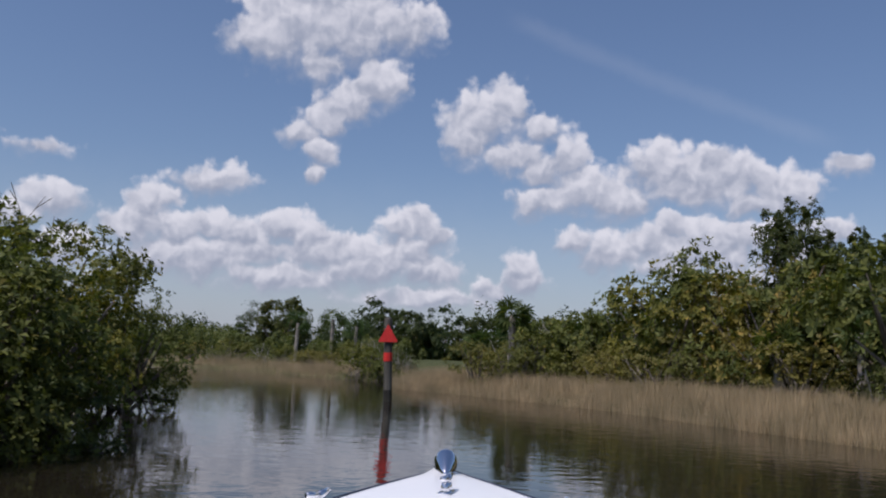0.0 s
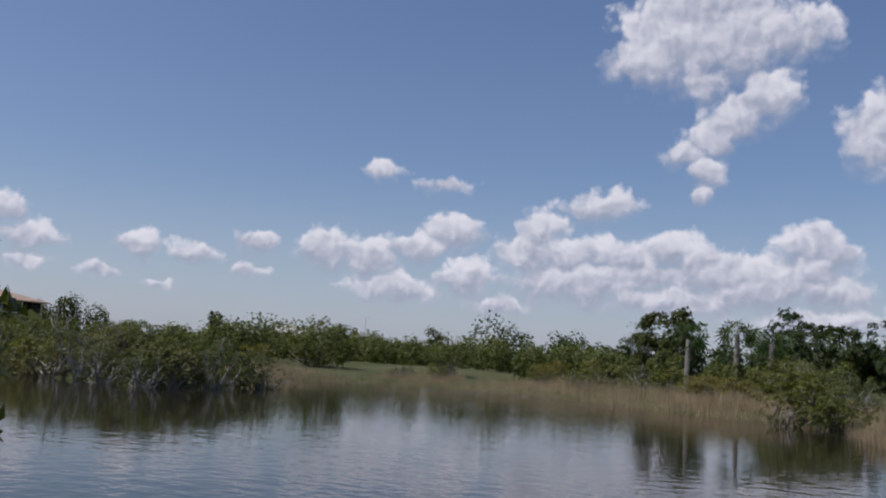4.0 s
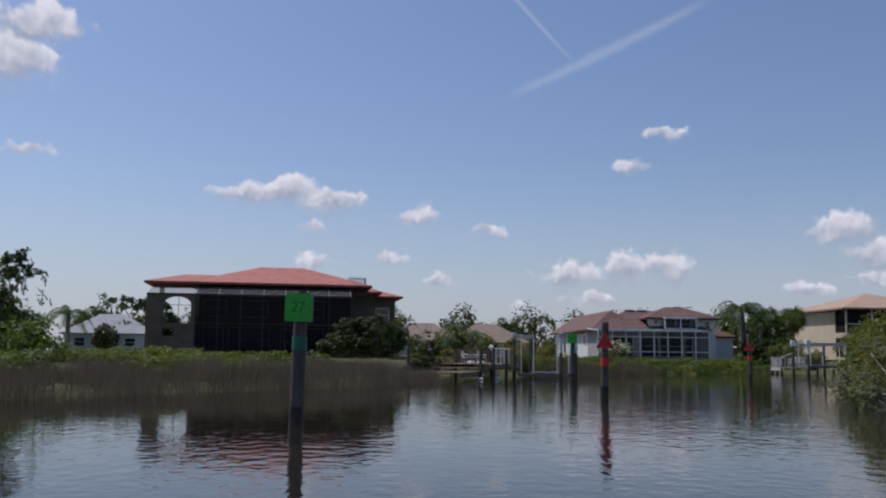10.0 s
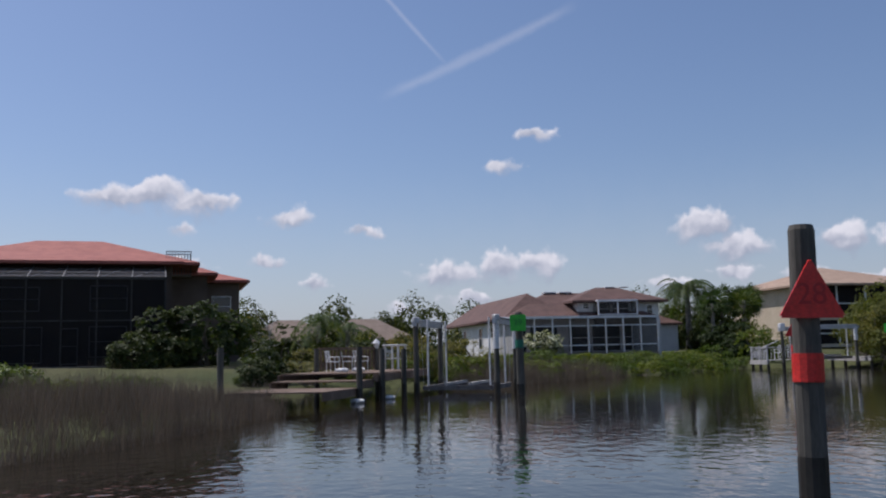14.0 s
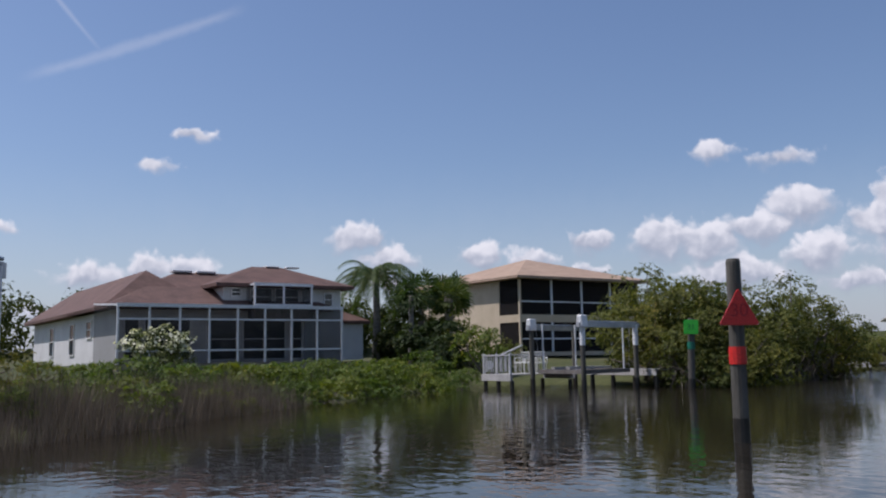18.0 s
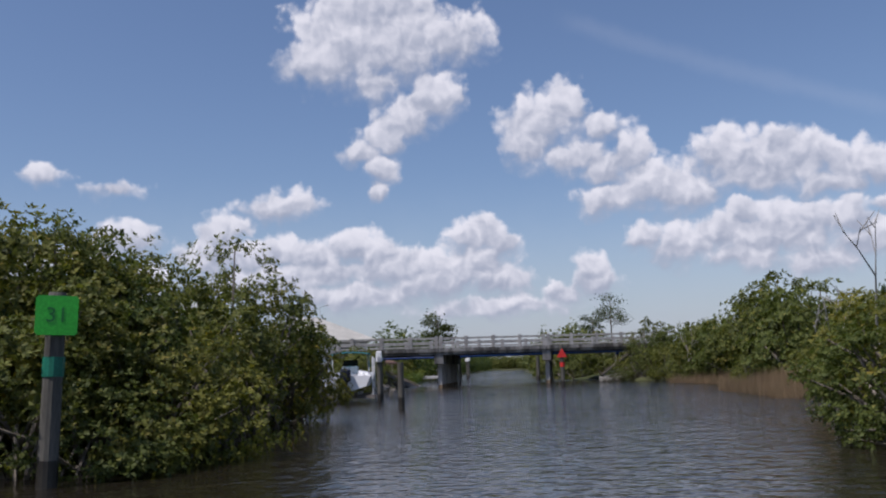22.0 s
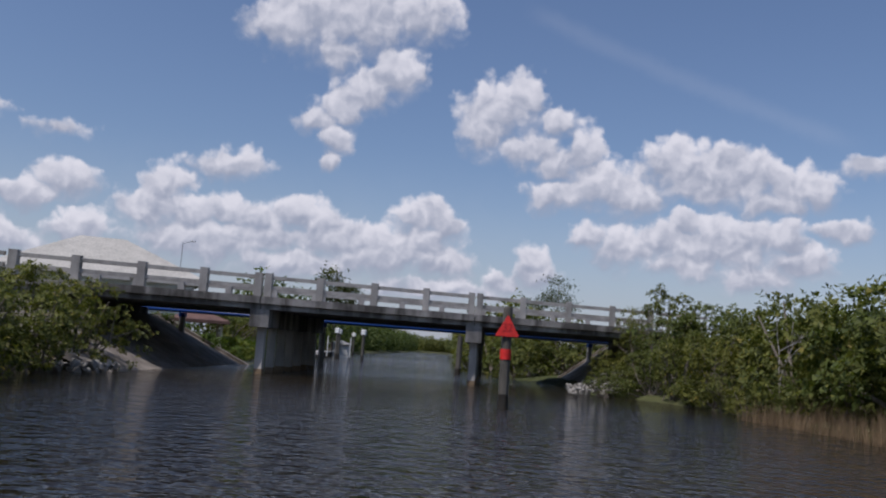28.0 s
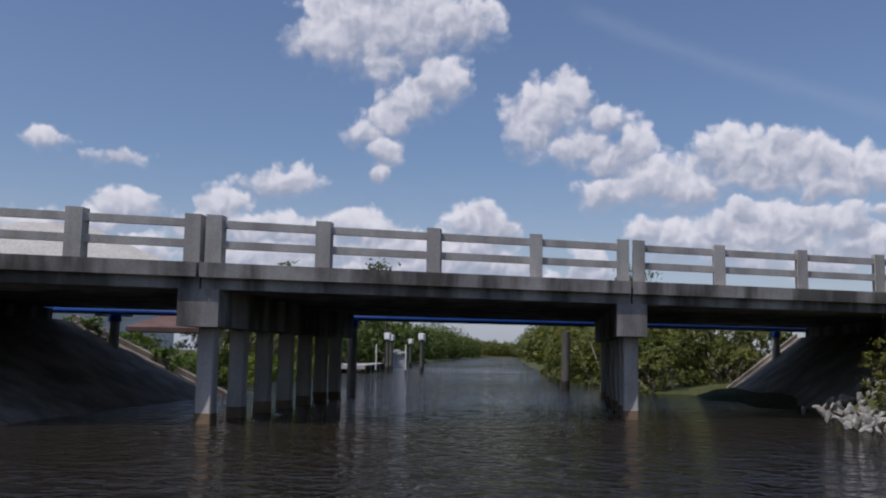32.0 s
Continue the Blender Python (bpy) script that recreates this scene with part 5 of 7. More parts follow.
# west bank of the channel
west = SHORE_LEFT_2[1:6] + [(-102.0, 79.2)]
bank_row(west, 2.2, (1.1,), NEAR, (0.85, 1.1), L_MANG, "mangrove tree", "mangroves by the channel", (0.9, 1.15))
plant("nearby3", -103.4, 80.8, 0.95, 10, L_MANG, "mangrove tree", "mangroves by the channel", tall=1.25)
plant("nearby1", -103.2, 77.6, 1.1, 10, L_MANG, "mangrove tree", "mangroves by the channel", tall=1.3)
plant("nearby2", -104.6, 83.4, 0.95, 100, L_MANG, "mangrove tree", "mangroves by the channel", tall=1.2)
plant("nearby0", -107.2, 84.6, 1.05, 150, L_MANG, "mangrove tree", "mangroves by the channel", tall=1.3)
plant("nearby0", -106.0, 80.0, 1.1, 50, L_MANG, "mangrove tree", "mangroves by the channel", tall=1.35)
bank_row(west, 2.8, (3.4,), NEAR, (1.05, 1.25), L_INNER, "mangrove tree", "mangroves by the channel", (1.1, 1.25))
plant("nearby1", -109.0, 73.4, 1.25, 70, "large round-crowned mangrove tree behind the boat lift", "mangrove tree", "mangroves by the channel", tall=1.25)
plant("nearby3", -106.6, 72.2, 1.1, 20, "large round-crowned mangrove tree behind the boat lift", "mangrove tree", "mangroves by the channel", tall=1.25)
plant("nearby2", -104.6, 69.8, 1.2, 40, "large round-crowned mangrove tree behind the boat lift", "mangrove tree", "mangroves by the channel", tall=1.25)
plant("nearby0", -102.8, 74.0, 1.15, 140, "large round-crowned mangrove tree on the west bank", "mangrove tree", "mangroves by the channel", tall=1.2)
bank_row(SHORE_LEFT_2[9:13], 2.3, (1.2,), MANG, (0.7, 0.95), L_MANG, "mangrove tree", "mangroves by the bridge", (0.9, 1.1))
bank_row(SHORE_LEFT_2[9:13], 2.8, (4.2,), INNER, (0.75, 0.95), L_INNER, "mangrove tree", "mangroves by the bridge", (0.9, 1.1))
# east bank of the channel
bank_row([(-94.6, 124.6), (-93.6, 123.0), (-92.2, 119.0)], 1.8, (1.0,), NEAR, (0.42, 0.55), L_MANG, "mangrove tree", "mangroves on the east bank", (0.75, 0.95), 0.2)
bank_row([(-93.0, 121.0), (-91.3, 116.0)], 2.2, (2.4, 4.6), NEAR, (0.55, 0.72), L_MANG, "mangrove tree", "mangroves on the east bank", (0.85, 1.05))
for line, first, front in ((SHORE_RIGHT[10:12], 3.6, NEAR), (SHORE_RIGHT[11:16], 4.6, NEAR), (SHORE_RIGHT[15:19], 1.9, NEAR)):
    bank_row(line, 2.3, (first,), front, (0.55, 0.85), L_MANG, "mangrove tree", "mangroves on the east bank", (0.85, 1.1))
    bank_row(line, 2.9, (first + 3.0,), front, (0.85, 1.05) if first < 2.2 else (1.05, 1.3), L_INNER, "mangrove tree", "mangroves on the east bank", (1.0, 1.2))
bank_row(SHORE_RIGHT[17:23], 2.8, (1.5,), INNER, (0.7, 0.95), L_MANG, "mangrove tree", "mangroves on the east bank")
for x, y, sz, t in ((-93.9, 127.6, 0.66, 1.3), (-92.6, 124.6, 0.66, 1.15), (-91.8, 128.6, 0.85, 1.15), (-90.4, 124.4, 0.9, 1.1), (-91.9, 133.4, 0.95, 1.2), (-89.4, 134.2, 1.1, 1.2), (-89.2, 129.8, 1.1, 1.15), (-86.8, 126.0, 1.15, 1.1), (-86.6, 136.0, 1.1, 1.2), (-86.0, 131.0, 1.1, 1.2)):
    plant("mangrove1" if sz < 0.9 else "inner2", x, y, sz, gp.uniform(0, 360), "leafy mangrove tree at the end of the bridge", "mangrove tree", "mangroves on the east bank", tall=t)
for sb_, wb_, sz, t in ((16.0, -2.4, 0.5, 0.9), (17.4, -1.4, 0.55, 1.3), (18.6, -3.4, 0.75, 1.3), (16.8, -4.4, 0.5, 0.9), (15.4, -5.2, 0.42, 0.8), (17.6, -5.6, 0.6, 1.1), (19.4, -1.8, 0.7, 1.3), (20.4, -5.0, 0.8, 1.3)):
    q = bridge_point(sb_, wb_, 0)
    plant("mangrove2" if sz > 0.6 else "nearby1", q.x, q.y, sz, gp.uniform(0, 360), "leafy mangrove bush by the bridge abutment", "mangrove bush", "bushes by the abutment", tall=t)
bank_row([(-90.0, 121.8), (-88.2, 117.6)], 2.2, (0.0,), INNER, (1.15, 1.3), L_INNER, "mangrove tree", "mangroves on the east bank", (1.1, 1.25))
bank_row([(-87.6, 117), (-86.0, 111), (-85.6, 104)], 2.3, (0.0,), INNER, (1.4, 1.6), L_INNER, "mangrove tree", "mangroves on the east bank", (1.1, 1.3))
for x, y, sz in ((-88.3, 106.6, 0.6), (-88.5, 103.8, 0.55)):
    plant("nearby2", x, y, sz, x * 31, L_MANG, "mangrove tree", "mangroves on the east bank", tall=0.95)
# beyond the bridge
bank_row(SHORE_LEFT_2[14:17], 2.3, (1.2,), ["shrub0", "shrub1"], (0.8, 1.15), "leafy green shrub on the canal bank past the bridge", "shrub", "shrubs past the bridge", (0.8, 1.2))
bank_row([(-124, 158), (-127, 176), (-132, 205)], 4.0, (2.5,), INNER, (1.0, 1.4), L_INNER, "mangrove tree", "trees past the bridge", (0.9, 1.2))
bank_row([(-109, 170), (-103.5, 150), (-102.3, 146)], 2.8, (0.9, 4.2), INNER, (0.95, 1.3), L_INNER, "mangrove tree", "trees past the bridge", (0.9, 1.25))
for x, y, sz in ((-121.2, 138.2, 0.6), (-123.4, 139.6, 0.65), (-125.6, 140.6, 0.65), (-119.6, 137.4, 0.5), (-124.6, 144.6, 0.7), (-127.6, 141.4, 0.7)):
    plant("inner1", x, y, sz, x * 70, "leafy green garden bush past the bridge", "bush", "bushes past the bridge", tall=0.85)
# wood on the near bank
L_WOOD = "mixed green bank shrub behind the dry reeds"
near_bank = SHORE_RIGHT_2[15:22]
bank_row(near_bank, 2.2, (5.6,), ["mangrove0", "olive1", "greybush0", "shrub0", "olive0"], (0.6, 0.95), L_WOOD, "shrub", "bank thicket", (0.85, 1.1))
bank_row(SHORE_RIGHT_2[15:18], 2.6, (8.2, 11.4), ["inner0", "inner2", "inner1", "olive0", "olive1"], (1.0, 1.2), L_WOOD, "shrub", "bank thicket", (1.05, 1.3))
bank_row(SHORE_RIGHT_2[17:22], 2.6, (8.2, 11.4), ["inner0", "inner2", "inner1", "olive0", "olive1"], (1.3, 1.6), L_WOOD, "shrub", "bank thicket", (1.15, 1.4))
for x, y, s, t in ((7.6, 36.4, 1.05, 1.32), (9.2, 36.0, 0.95, 1.2), (10.4, 34.2, 1.0, 1.1), (12.6, 32, 1.1, 1.15), (14.5, 30, 1.2, 1.2), (11.6, 35.5, 1.0, 1.15)):
    plant("dark0" if s > 1 else "dark1", x, y, s, gp.uniform(0, 360), "tall dark cedar tree rising over the thicket", "tree", "cedars", tall=t)
for x, y, sz in ((-5.3, 41.2, 0.7), (-4.0, 40.6, 0.6), (-2.9, 41.6, 0.8)):
    plant("olive0" if sz < 0.75 else "mangrove0", x, y, sz, x * 60, L_WOOD, "shrub", "bank thicket", tall=1.1)
plant("mangrove2", -14.5, 52.9, 0.82, 20, "round mangrove bush standing at the marsh edge", "mangrove bush", z=0.0, tall=0.95)
plant("mangrove0", -12.7, 52.4, 0.68, 120, "round mangrove bush standing at the marsh edge", "mangrove bush", z=0.0, tall=0.95)
plant("dark1", -66.4, 71.0, 0.5, 30, "narrow dark cedar standing over the marsh", "tree", "cedars", tall=1.35)
plant("mangrove1", -54.6, 71.4, 1.2, 30, "round mangrove bush at the marsh edge", "mangrove bush", tall=1.1)
bank_row(SHORE_RIGHT_2[5:14], 2.8, (6.6,), ["olive0", "greybush1", "olive1"], (0.45, 0.65), "olive green shrub behind the marsh reeds", "shrub", "marsh shrubs", (0.75, 1.0))
bank_row(SHORE_RIGHT_2[5:14], 3.4, (9.6,), ["olive0", "greybush1", "olive1", "mangrove3"], (0.6, 0.85), "olive green shrub behind the marsh reeds", "shrub", "marsh shrubs", (0.8, 1.05))
# shrubs before the houses
L_SHRUB = "bright green low shrub behind the reeds"
bank_row(SHORE_LEFT[9:20], 2.2, (7.0, 9.4), ["shrub0", "shrub1"], (0.75, 1.05), L_SHRUB, "shrub", "shrubs before the red house", (0.85, 1.05))
bank_row(SHORE_LEFT[15:21], 2.6, (5.4, 12.0, 15.0), ["shrub0", "shrub1"], (0.55, 0.85), L_SHRUB, "shrub", "shrubs before the red house", (0.75, 1.0))
for x, y, k, sz, t in ((-86, 4.6, "broad0", 1.2, 1.4), (-89.5, 1.0, "broad1", 1.15, 1.3), (-83, -1, "broad1", 1.2, 1.3), (-166, -6, "broad0", 1.7, 1.35), (-168, -14, "broad1", 1.6, 1.3), (-108.4, 27.9, "broad0", 1.0, 1.0), (-107.4, 25.0, "broad1", 0.85, 0.95), (-112, 32.5, "broad1", 0.62, 0.9), (-72, 12, "shrub0", 1.5, 1.4),
                       (-118, -14, "broad0", 1.2, 1.2), (-122, -8, "broad1", 1.1, 1.1), (-121.0, 68.4, "broad0", 0.8, 1.0), (-126.5, 71.0, "broad1", 0.95, 1.15), (-119.2, 70.2, "inner1", 0.95, 0.95), (-118.0, 71.6, "inner2", 0.7, 0.85), (-122.6, 70.0, "inner0", 1.05, 1.1), (-113.8, 67.0, "shrub1", 1.3, 1.6),
                       (-34, 94, "broad0", 1.25, 1.4), (-28, 107, "broad1", 1.3, 1.4), (-22.5, 104, "broad0", 1.3, 1.35), (-18, 106, "broad1", 1.25, 1.3), (-13.5, 104, "broad0", 1.15, 1.3),
                       (-95.0, 31.0, "broad1", 0.55, 0.9), (-99, 36, "broad0", 0.6, 0.9), (-104, 40, "broad1", 0.5, 0.9), (-132, 73, "broad1", 1.0, 1.1)):
    plant(k, x, y, sz, gp.uniform(0, 360), "dark green garden tree with a full crown", "tree", "garden trees", tall=t)
for x, y, sz in ((-96.0, 38.6, 0.65), (-97.8, 41.4, 0.7), (-95.6, 35.6, 0.6), (-99.4, 38.6, 0.75), (-94.0, 33.0, 0.6)):
    plant("olive0", x, y, sz, x * 40, "olive green bush behind the boat lift", "bush", "bushes behind the lift")
bank_row(SHORE_LEFT[24:29], 1.9, (0.9,), ["shrub0", "shrub1"], (0.6, 0.85), "leafy green bank shrub at the water", "shrub", "shrubs before the brown house", (0.8, 1.1))
bank_row(SHORE_LEFT[21:29], 1.8, (2.5, 4.4, 6.3), ["shrub0", "shrub1"], (0.7, 0.95), "leafy green bank shrub at the water", "shrub", "shrubs before the brown house", (0.8, 1.25))

# ---- reeds ----


def reed_bed(name, line, side, width, per_m2, tall, mat, label, seed):
    """Dry reed blades in a band beside a bank line."""
    g = np.random.default_rng(seed)
    pts = []
    for (ax, ay), (bx, by) in zip(line[:-1], line[1:]):
        n = math.hypot(bx - ax, by - ay)
        k = int(n * width * per_m2)
        u, o = g.uniform(0, 1, k), g.uniform(-0.5, width, k) * side
        pts.append(np.stack([ax + (bx - ax) * u - (by - ay) / n * o, ay + (by - ay) * u + (bx - ax) / n * o], 1))
    p = np.concatenate(pts)
    z = np.maximum(ground_height(p[:, 0], p[:, 1]), -0.1)
    n = len(p)
    a, b = p[:, 0], p[:, 1]
    patch = np.sin(a * 0.7 + 1.3 * np.sin(b * 0.5)) * np.sin(b * 0.63) + 0.8 * np.sin(a * 1.9 + 2.0 * np.sin(b * 1.3)) * np.sin(b * 2.3 + a * 0.6) + 0.5 * np.sin(a * 4.7 + b * 3.1) * np.sin(b * 5.3 - a * 2.2)
    h = tall * g.uniform(0.5, 1.15, n) * np.clip(0.92 + 0.22 * patch, 0.45, 1.4)
    keep = patch + g.normal(0, 0.7, n) > -1.0
    p, z, h = p[keep], z[keep], h[keep]
    n = len(p)
    a = g.uniform(0, 6.28, n)
    w = g.uniform(0.004, 0.0085, n)
    lean = g.normal(0, 0.2, (n, 2)) * h[:, None]
    d = np.stack([np.cos(a), np.sin(a)], 1) * w[:, None]
    base = np.c_[p, z - 0.05]
    tip = np.c_[p + lean, z + h]
    dd = np.c_[d, np.zeros(n)]
    v = np.stack([base - dd, base + dd, tip], 1).reshape(-1, 3)
    return tagged(new(name, leaf_mesh(name, v, mat)), label, "reeds", kind="stuff")


reed_bed("reeds", near_bank, 1, 5.4, 430, 0.68, M_REED, "dry tan reeds along the near bank", 1)
reed_bed("reeds", SHORE_RIGHT_2[5:16], 1, 9.0, 80, 0.75, M_REED, "dry tan marsh reeds round the bay", 2)
reed_bed("reeds", SHORE_LEFT[9:20], 1, 7.0, 210, 0.92, M_REED_DULL, "dull brown reeds before the red house", 3)
reed_bed("reeds", [(-93.3, 39.4)] + SHORE_LEFT[22:26], 1, 2.6, 300, 0.98, M_REED_DULL, "dry reeds among the shrubs", 4)
reed_bed("reeds", [(-49.8, 20.6), (-46.4, 20.9), (-43.8, 20.6)], 1, 0.9, 60, 0.42, M_REED_RED, "sparse low dry reeds standing in the shallows", 15)
reed_bed("reeds", [(-92.4, 119.2)] + SHORE_RIGHT[10:15] + [(-88.2, 89.0)], 1, 3.0, 260, 0.68, M_REED_RED, "rusty dry reeds below the mangroves", 5)


# ---- far woods ----
def far_woods(name, line, depth, n, height, mat, label, seed, size=0.5, per=200, wide=1.0):
    """A belt of far trees: many leaf clumps in crowns of uneven height."""
    g = np.random.default_rng(seed)
    seg = np.array(line, float)
    lens = np.hypot(*np.diff(seg, axis=0).T)
    pick = g.choice(len(lens), n, p=lens / lens.sum())
    u = g.uniform(0, 1, n)
    c = seg[pick] + (seg[pick + 1] - seg[pick]) * u[:, None]
    c = c + g.normal(0, depth / 2, (n, 2))
    keep = river_distance(c[:, 0], c[:, 1]) > 2.2
    c = c[keep]
    n = len(c)
    top = height * g.uniform(0.55, 1.0, n) * (0.8 + 0.25 * np.sin(c[:, 0] * 0.09) * np.cos(c[:, 1] * 0.07))
    rad = top * g.uniform(0.35, 0.55, n) * wide
    d = g.normal(0, 1, (n, per, 3))
    d /= np.linalg.norm(d, axis=2)[..., None]
    d = d * g.uniform(0.5, 1.0, (n, per, 1)) ** 0.5 * (1 + 0.25 * np.sin(5 * d[..., :1] + c[:, None, :1]))
    p = np.empty((n, per, 3))
    p[..., :2] = c[:, None] + d[..., :2] * rad[:, None, None]
    base = np.maximum(ground_height(c[:, 0], c[:, 1]), 0)
    p[..., 2] = base[:, None] + top[:, None] * 0.5 + d[..., 2] * top[:, None] * 0.52
    v = leaf_blades(p.reshape(-1, 3), d.reshape(-1, 3) + np.array([0, 0, 0.3]), size, size * 0.6, 0.6, seed)
    return tagged(new(name, leaf_mesh(name, v, mat)), label, "woods", kind="stuff")


far_woods("far_woods", [(30, 62), (5, 74), (-22, 82), (-45, 92), (-70, 84), (-75, 92)], 8, 130, 3.4, M_LEAF_HAZY, "green marsh-edge trees across the bay", 21, 0.3, 520)
far_woods("far_woods", [(70, 60), (20, 120), (-60, 150), (-80, 130)], 12, 70, 9.0, M_LEAF_DARK, "dark far trees behind the marsh", 22, 0.55, 520)
far_woods("far_woods", [(-150, -30), (-170, 20), (-176, 60), (-165, 100), (-150, 118)], 8, 100, 9.6, M_LEAF_DARK, "dark pines and oaks behind the houses", 23, 0.55, 800, 0.8)
far_woods("far_woods", [(-128, 168), (-134, 205), (-143.5, 255), (-156, 330), (-171, 420), (-176, 452)], 4, 210, 8.0, M_LEAF_HAZY, "green trees along the far canal bank", 24, 0.6, 320)
far_woods("far_woods", [(-104.5, 162), (-112, 205), (-122, 262), (-134, 330), (-151, 430), (-160, 456), (-180, 455)], 4, 220, 8.0, M_LEAF_HAZY, "green trees along the far canal bank", 25, 0.6, 320)
far_woods("far_woods", [(-192, 448), (-150, 452)], 5, 60, 9.5, M_LEAF_HAZY, "green trees where the canal bends away", 28, 0.7, 260)
far_woods("far_woods", [(-60, 62), (-62, 80), (-78, 78), (-76, 100), (-78, 122), (-70, 150)], 8, 90, 4.4, M_LEAF_HAZY, "green mangroves inland of the channel", 26, 0.32, 480)
far_woods("far_woods", [(-128, 10), (-132, 40), (-114, 40), (-108, 36)], 4, 24, 4.0, M_LEAF, "garden trees between the houses", 27, 0.24, 900, 0.8)


# ---- palms and single trees ----
def frond(bm, base, way, length, droop, width, n=9, fan=False):
    """A feather frond: a bent midrib with leaflets on both sides."""
    side = way.cross(Vector((0, 0, 1))).normalized()
    pts = []
    for i in range(n + 1):
        u = i / n
        pts.append(base + way * length * u + Vector((0, 0, length * (0.55 * u - droop * u * u))))
    for i in range(n):
        a, b = pts[i], pts[i + 1]
        u = (i + 0.5) / n
        wl = width * (0.35 + 1.3 * u * (1.15 - u)) * 1.3
        for sgn in (-1, 1):
            for k in range(4):
                p = a.lerp(b, (k + 0.05) / 4)
                q = a.lerp(b, (k + 0.85) / 4)
                tip = p.lerp(q, 0.5) + side * sgn * wl + (b - a) * 0.9 + Vector((0, 0, -wl * 0.55))
                bm.faces.new([bm.verts.new(v) for v in (p, q, tip)])
    return bm


def feather_palm(x, y, height, r, fronds, length, label, seed):
    g = np.random.default_rng(seed)
    e = thing("queen_palm", x, y, gz(x, y), 0, label, "palm tree")
    bm = bmesh.new()
    zs = np.linspace(-0.2, height, 9)
    for i in range(8):
        a, b = zs[i], zs[i + 1]
        tube(bm, (0.15 * math.sin(a * 0.5), 0, a), (0.15 * math.sin(b * 0.5), 0, b), r * (1.2 - 0.35 * i / 8), r * (1.17 - 0.35 * (i + 1) / 8), 10, False)
    part("trunk", bm, M_PALMTRUNK, e)
    top = Vector((0.15 * math.sin(height * 0.5), 0, height - 0.1))
    for i in range(fronds):
        a = i * 2.4 + g.uniform(-0.2, 0.2)
        up = g.uniform(-0.45, 0.95)
        way = Vector((math.cos(a), math.sin(a), up * 0.8)).normalized()
        part("frond", frond(bmesh.new(), top, way, length * g.uniform(0.85, 1.1), g.uniform(0.85, 1.25), 0.5), M_PALM, e)
    return e


def fan_palm(x, y, height, label, seed, r=0.16, leaf=0.75, n=26, z=None):
    """A cabbage palm with a round head of fan leaves."""
    g = np.random.default_rng(seed)
    e = thing("cabbage_palm", x, y, gz(x, y) if z is None else z, 0, label, "palm tree", "cabbage palms")
    bm = bmesh.new()
    tube(bm, (0, 0, -0.2), (0.1, 0.05, height), r * 1.1, r, 9, False)
    part("trunk", bm, M_PALMTRUNK, e)
    bm = bmesh.new()
    for i in range(n):
        a, up = g.uniform(0, 6.28), g.uniform(-0.7, 0.95)
        d = Vector((math.cos(a) * math.sqrt(1 - up * up * 0.9), math.sin(a) * math.sqrt(1 - up * up * 0.9), up)).normalized()
        c = Vector((0.1, 0.05, height)) + d * g.uniform(0.5, 0.8) * leaf * 1.2
        s1 = d.cross(Vector((0.2, 0.1, 1))).normalized()
        roll = g.uniform(-1.3, 1.3)
        s1 = s1 * math.cos(roll) + d.cross(s1) * math.sin(roll)
        s2 = d.cross(s1)
        for k in range(9):
            b = radians(-100 + 200 * k / 8)
            way = d * math.cos(b) + s1 * math.sin(b)
            tip = c + way * leaf * g.uniform(0.8, 1.1) - Vector((0, 0, 0.18 * leaf))
            w = s2 * 0.01 + way.cross(s2) * 0.05
            bm.faces.new([bm.verts.new(v) for v in (c, c + way * leaf * 0.55 + w, tip, c + way * leaf * 0.55 - w)])
    part("crown", bm, M_PALM, e)
    return e


feather_palm(-127.2, 68.0, 5.5, 0.24, 44, 3.2, "tall queen palm with drooping green fronds by the house", 5)
feather_palm(-108.0, 34.5, 2.6, 0.16, 14, 2.0, "young queen palm with upright green fronds", 6)
feather_palm(-111.0, 36.5, 2.2, 0.15, 12, 1.8, "young queen palm with upright green fronds", 8)
feather_palm(-104.0, 3.5, 3.2, 0.18, 14, 2.0, "green queen palm beside the red-roofed house", 7)
for i, (x, y, h) in enumerate(((-123.6, 68.4, 4.2), (-125.0, 70.0, 4.5), (-123.4, 71.2, 4.0), (-125.6, 72.4, 4.3), (-127.4, 73.8, 4.6))):
    fan_palm(x, y, h, "dark green cabbage palm in a cluster by the houses", 30 + i, leaf=0.95, n=44)
for i, (x, y, h) in enumerate(((-4.1, 42.6, 3.35), (-4.6, 47.4, 2.6), (-6.4, 48.6, 2.0), (6.2, 33.0, 1.9), (8.6, 31.6, 2.3), (-1.0, 44.8, 2.3))):
    fan_palm(x, y, h, "cabbage palm with yellowing fan leaves in the thicket", 40 + i, leaf=0.62, n=44)
for i, (x, y, h) in enumerate(((-27.0, 78.0, 3.4), (-24.0, 79.0, 3.7), (-21.5, 78.0, 3.0))):
    fan_palm(x, y, h, "far cabbage palm over the marsh trees", 50 + i, leaf=0.9)


